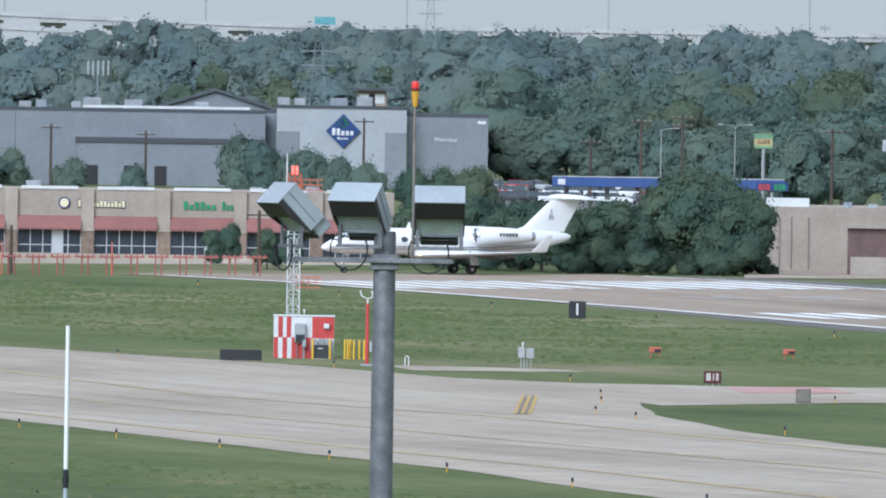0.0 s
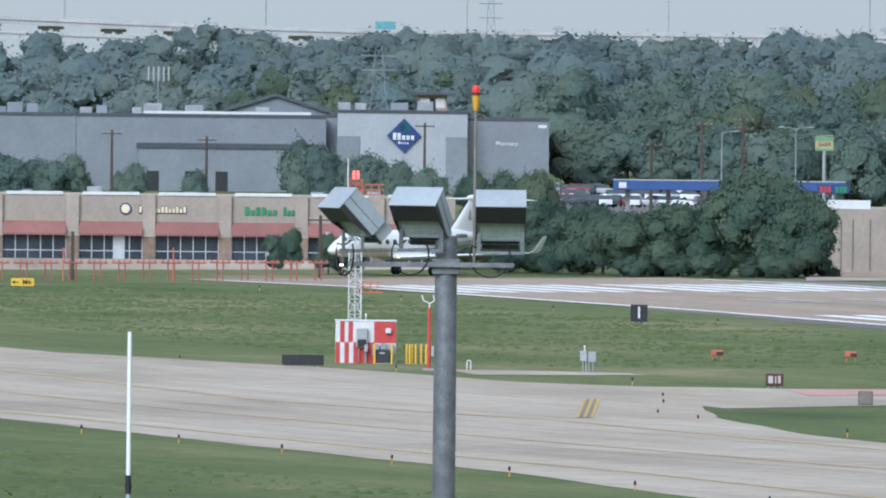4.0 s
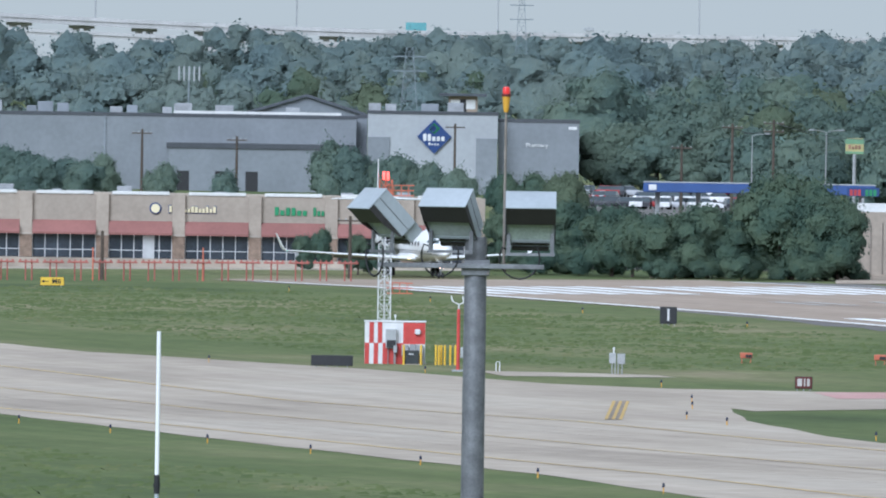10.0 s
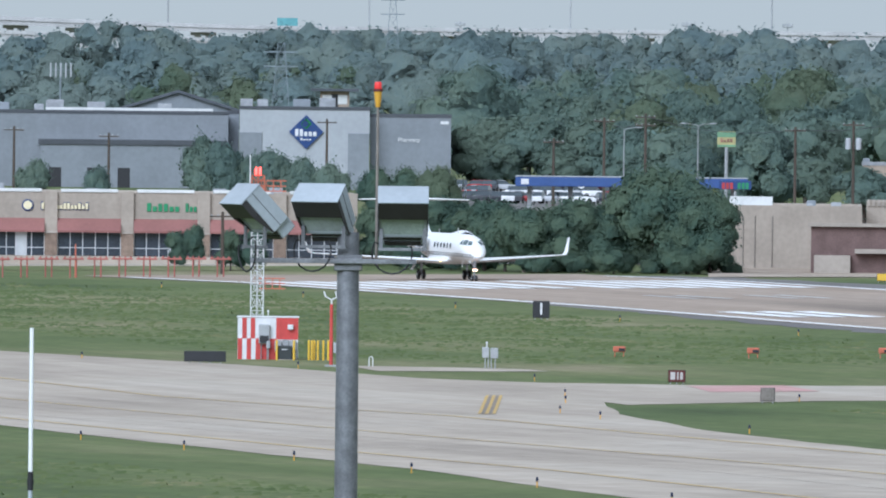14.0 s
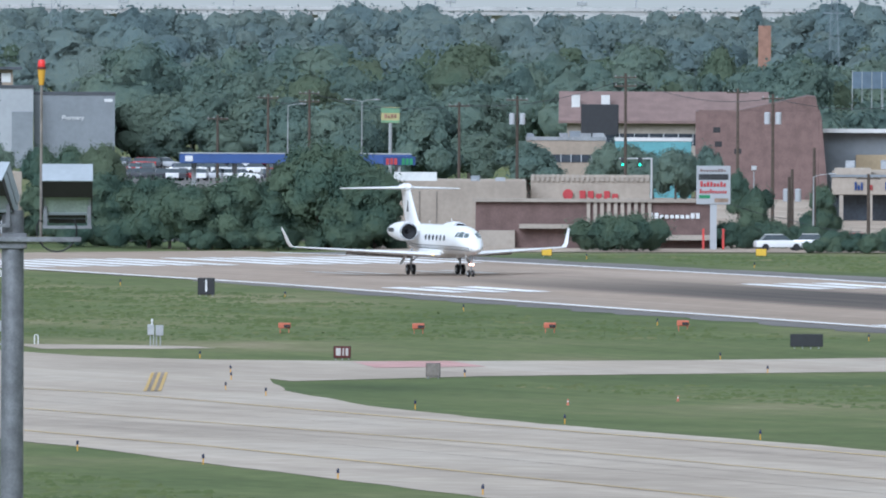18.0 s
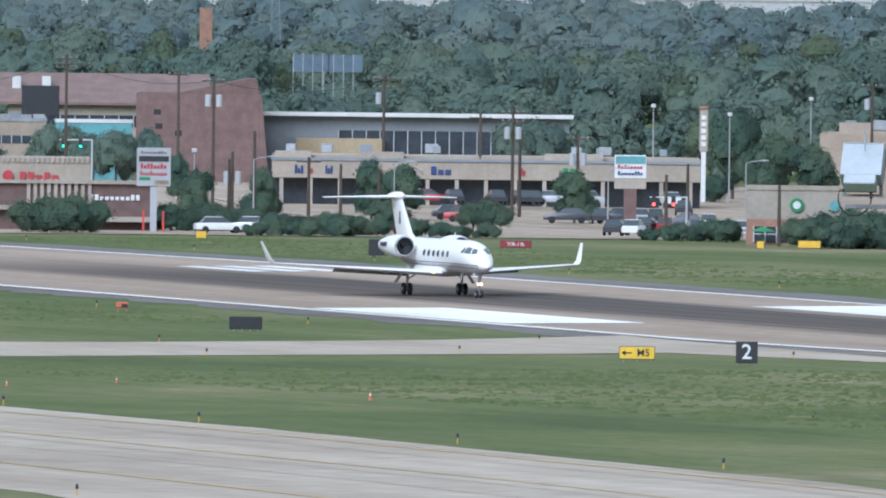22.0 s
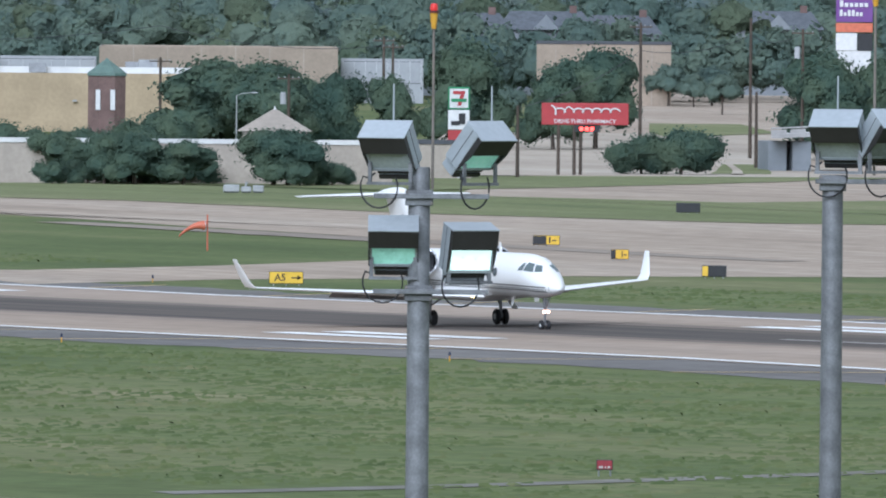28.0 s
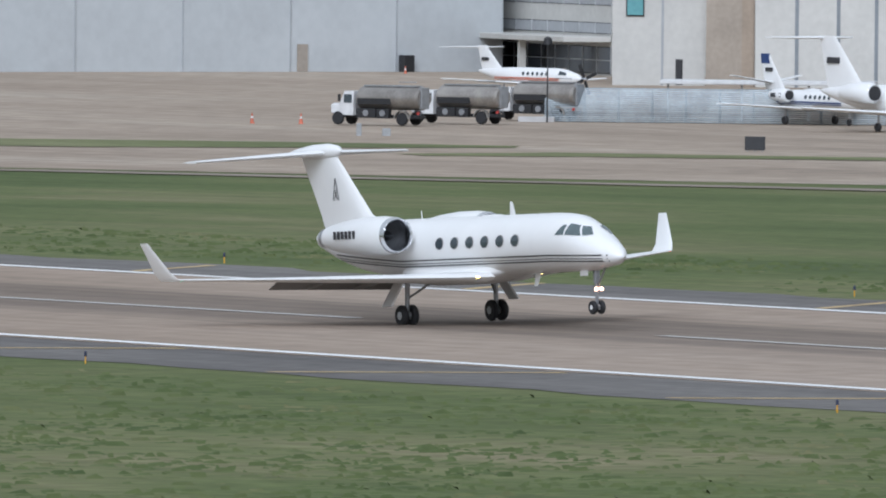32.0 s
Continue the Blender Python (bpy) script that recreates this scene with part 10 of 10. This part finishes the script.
    part("panel_border", Geo().box(-w + 1.1, -w + 2.65, -0.12, -0.011, 5.85, 8.7), BLACK_PANEL, ob)
    part("slot_window", Geo().box(w - 2.5, w - 1.9, -0.05, -0.012, 0.1, 2.25), DARK, ob)
    part("wall_joint", Geo().box(-w + 4.1, -w + 4.3, -0.05, -0.012, -0.2, h), WALL_LIGHT, ob)
    ob, w, h = building("tan_hall", 17.602, 17.762, 1478, 11.0, 30, "beige bay of a tall hangar hall", STUCCO, None, "hangar")
    part("shadow_joint", Geo().box(w - 1.1, w - 0.1, -0.1, -0.012, -0.2, h), STUCCO_TAN, ob)
    ob, w, h = building("white_hall", 17.765, 18.7, 1476, 11.0, 30, "tall off-white hall with panel joints", HANGAR_CREAM, None, "hangar")
    for x in (-w + 3.3, -w + 6.8, -w + 10):
        part("wall_joint", Geo().box(x, x + 0.3, -0.06, -0.012, -0.2, h), WALL_MID, ob)
    for i, b in enumerate((16.98, 17.03, 17.09, 17.14)):
        p = thing("gate_bollard", at(b, 1480), "pale square gate post", "bollard", "gate posts")
        part("post", Geo().box(-0.15, 0.15, -0.15, 0.15, -0.1, 1.4, 0.02), STUCCO, p)
    # stacked pipes and bundles
    def stack(brg0, brg1, dist, rows, rad, ma, label, seed):
        rnd = random.Random(seed)
        w = dist * radians(brg1 - brg0) / 2
        p = thing("pipe_stack", at((brg0 + brg1) / 2, dist), label, "pipes", "pipe stacks")
        for r in range(rows):
            x0, x1 = -w + rnd.uniform(0, 1.0) + 0.25 * r, w - rnd.uniform(0, 1.0) - 0.25 * r
            for j in range(2):
                part("pipe", Geo().tube((x0, j * rad * 2.1 + r * 0.1, rad + r * rad * 1.8), (x1, j * rad * 2.1 + r * 0.1, rad + r * rad * 1.8), rad, rad, 10), ma, p, smooth=True)
        for x in (-w * 0.6, 0.1, w * 0.6):
            part("strap", Geo().box(x, x + 0.12, -rad - 0.05, -rad, 0, rows * rad * 1.8), PIPE_DARK if ma is PIPE_PALE else PIPE_PALE, p)

    stack(10.84, 11.10, 1692, 4, 0.22, PIPE_DARK, "low stack of dark pipes", 1)
    stack(11.06, 11.33, 1694, 6, 0.22, PIPE_DARK, "stack of dark pipes with timber on top", 2)
    stack(11.30, 11.58, 1694, 7, 0.22, PIPE_DARK, "high stack of dark pipes", 3)
    stack(11.62, 11.93, 1692, 6, 0.19, PIPE_PALE, "banded stack of pale wrapped pipes", 4)
    stack(11.95, 12.17, 1692, 6, 0.20, PIPE_PALE, "banded stack of pale wrapped pipes", 5)
    stack(12.20, 12.52, 1700, 3, 0.22, PIPE_DARK, "low stack of dark pipes", 6)
    stack(12.40, 12.80, 1710, 5, 0.22, PIPE_DARK, "stack of dark pipes beside the loader", 7)
    stack(12.70, 12.98, 1715, 2, 0.22, PIPE_DARK, "low stack of dark pipes", 8)
    # red and yellow telehandlers
    for brg, body, turn in ((12.86, RED_SHAPE, 4), (13.01, FADED_YELLOW, 174)):
        t = thing("telehandler", at(brg, 1812, 0.05, turn), ("red" if body is RED_SHAPE else "yellow") + " telehandler with large tyres", "loader", "telehandlers")
        part("chassis", Geo().box(-2.2, 2.2, -0.6, 0.6, 0.7, 1.3, 0.08), body, t)
        part("engine_box", Geo().box(0.6, 2.3, -0.9, -0.1, 0.9, 1.7, 0.08), body, t)
        cab = part("cab", Geo().box(-0.9, 0.5, 0.1, 0.95, 1.2, 2.7, 0.08), DARK, t, "dark glazed cab")
        part("cab_roof", Geo().box(-1.0, 0.6, 0.05, 1.0, 2.7, 2.82, 0.03), body, cab)
        part("boom", Geo().tube((2.0, -0.2, 1.9), (-2.6, -0.2, 1.5), 0.22, 0.18, 6), DARK, t)
        part("fork", Geo().box(-3.6, -2.6, -0.6, 0.6, 0.5, 0.62).box(-2.7, -2.55, -0.7, 0.7, 0.5, 1.5), DARK, t)
        for x in (-1.5, 1.5):
            for y in (-0.95, 0.95):
                part("wheel", Geo().disc((x, y, 0.65), (0, 1, 0), 0.25, 0.65, 0.45, 16), TYRE, t, smooth=True)
    p = thing("marquee_sign", at(13.045, 1832, 0.9), "off-white stepped marquee board with dark letter bars", "sign")
    part("board", Geo().loft([[(-2.0, y, 1.5), (2.0, y, 1.5), (2.6, y, 3.6), (-2.6, y, 3.6)] for y in (0, 0.4)]), WALL_LIGHT, p)
    part("topper", Geo().box(-0.5, 0.5, 0, 0.4, 3.605, 4.7), WALL_LIGHT, p)
    for row, z in ((7, 2.95), (9, 2.1)):
        for i in range(row):
            if (i * 7 + row) % 4:
                part("letter_bar", Geo().box(-1.8 + 3.7 * i / row, -1.5 + 3.7 * i / row, -0.05, -0.01, z - 0.28, z + 0.28), BLACK_PANEL, p)
    for x in (-1.2, 1.2):
        part("post", Geo().box(x - 0.1, x + 0.1, 0.1, 0.3, -1.2, 1.5), FRAME, p)
    p = thing("guard_rail", at(13.40, 1800), "long low pale guard rail", "guard rail")
    for z in (0.55, 0.95):
        part("rail_beam", Geo().box(-10, 10, -0.08, 0.08, z, z + 0.22), WHITE_PAINT, p)
    for i in range(14):
        part("rail_post", Geo().box(-9.8 + 1.5 * i, -9.65 + 1.5 * i, 0.09, 0.25, -0.2, 1.1), GREY_PAINT, p)
    ob, w, h = building("terminal_store", 13.27, 13.62, 1990, 5.6, 25, "low pale building behind the trees", STUCCO_PALE, None)
    ob, w, h = building("terminal_store", 13.60, 14.45, 2010, 9.5, 30, "tall pale building with a red ring emblem", STUCCO_TAN, None)
    part("ring_emblem", Geo().disc((-w + 2.0, -0.2, 8.8), (0, -1, 0), 0.9, 1.5, 0.2, 28), RED_SHAPE, ob, "red ring emblem")
    part("lower_block", Geo().box(w * 0.1, w, -3, -0.02, -0.3, 5.5), WALL_LIGHT, ob)
    ob, w, h = building("brick_shed", 14.27, 14.42, 1850, 3.6, 10, "small brown stucco shed behind the apron", STUCCO_TAN, None)
    p = thing("flag_pole", at(14.235, 1850), "flag pole with a striped flag hanging", "flag pole")
    part("shaft", Geo().tube((0, 0, -0.2), (0, 0, 10.5), 0.07, 0.04, 8), FRAME, p)
    for i in range(6):
        part("flag_stripe", Geo().loft([[(-0.1 - 0.04 * i, 0.02 * (i % 2), 10.3 - 0.35 * i), (-0.75 + 0.05 * (i % 2), 0.1, 10.1 - 0.35 * i), (-0.75, 0.12, 9.78 - 0.35 * i), (-0.1, 0.0, 9.97 - 0.35 * i)], [(-0.1 - 0.04 * i, 0.05, 10.3 - 0.35 * i), (-0.75, 0.13, 10.1 - 0.35 * i), (-0.75, 0.15, 9.78 - 0.35 * i), (-0.1, 0.03, 9.97 - 0.35 * i)]]), RED_PAINT if i % 2 else (WHITE_PAINT if i else NAVY_SHAPE), p)


apron_things()


def motions():
    """The take-off: a turn onto the runway, the run and the first lift of the nose."""
    rows = [(0, 2.1, 1585.0, 157, 0), (1, -1.3, 1592.0, 150, 0), (2, -3.4, 1597.0, 140, 0), (4.5, -8.8, 1603.0, 120, 0), (5, -9.6, 1603.5, 115.5, 0), (6, -10.9, 1604.0, 107, 0), (7, -11.6, 1604.0, 98, 0), (8, -11.9, 1604.0, 88.5, 0),
            (9, -11.6, 1603.0, 80.5, 0), (10, -10.7, 1600.0, 77, 0), (11, -8.6, 1592.4, 77, 0), (12, -5.3, 1578.8, 77, 0), (13, -1.2, 1561.1, 77, 0), (13.5, 1.1, 1551.0, 77, 0), (14.5, 6.4, 1528.3, 77, 0),
            (15.5, 12.3, 1502.7, 77, 0), (17, 22.4, 1458.9, 77, 0), (18, 30.0, 1426.1, 77, 0), (19, 38.2, 1390.4, 77, 0), (20, 47.1, 1351.7, 77, 0), (21, 56.8, 1310.0, 77, 0), (22, 67.1, 1265.3, 77, 0),
            (23, 78.1, 1217.7, 77, 0), (24, 89.7, 1167.2, 77, 0), (25, 102.0, 1114.1, 77, 0), (26, 114.9, 1058.3, 77, 0), (26.5, 121.8, 1028.3, 77, 0), (27, 128.65, 998.6, 77, 0), (27.5, 135.2, 970.1, 77, 0), (28, 142.2, 939.8, 77, 0), (29, 156.7, 877.2, 77, 0),
            (30, 171.7, 812.3, 77, 0), (31, 187.35, 744.9, 77, 1.2), (31.5, 195.3, 710.1, 77, 1.9), (32, 203.5, 674.8, 77, 2.7)]
    bank_t, bank_a = (20, 24, 26, 28, 30, 31, 32), (0.0, 0.35, 0.7, 1.15, 1.6, 2.0, 2.8)      # the wings lean a little as they lift
    walk(JET, [(t, pose(x, y, land(x, y) + 0.08 + 0.055 * nose, float(np.interp(t, bank_t, bank_a)), -nose, -head)) for t, x, y, head, nose in rows])
    for leg in LEGS[:2]:                               # the struts stretch as the wings take the weight
        walk(leg, [(0, pose(0, 0, 0)), (30.5, pose(0, 0, 0)), (31, pose(0, 0, -0.03)), (31.5, pose(0, 0, -0.10)), (32, pose(0, 0, -0.17))])


motions()
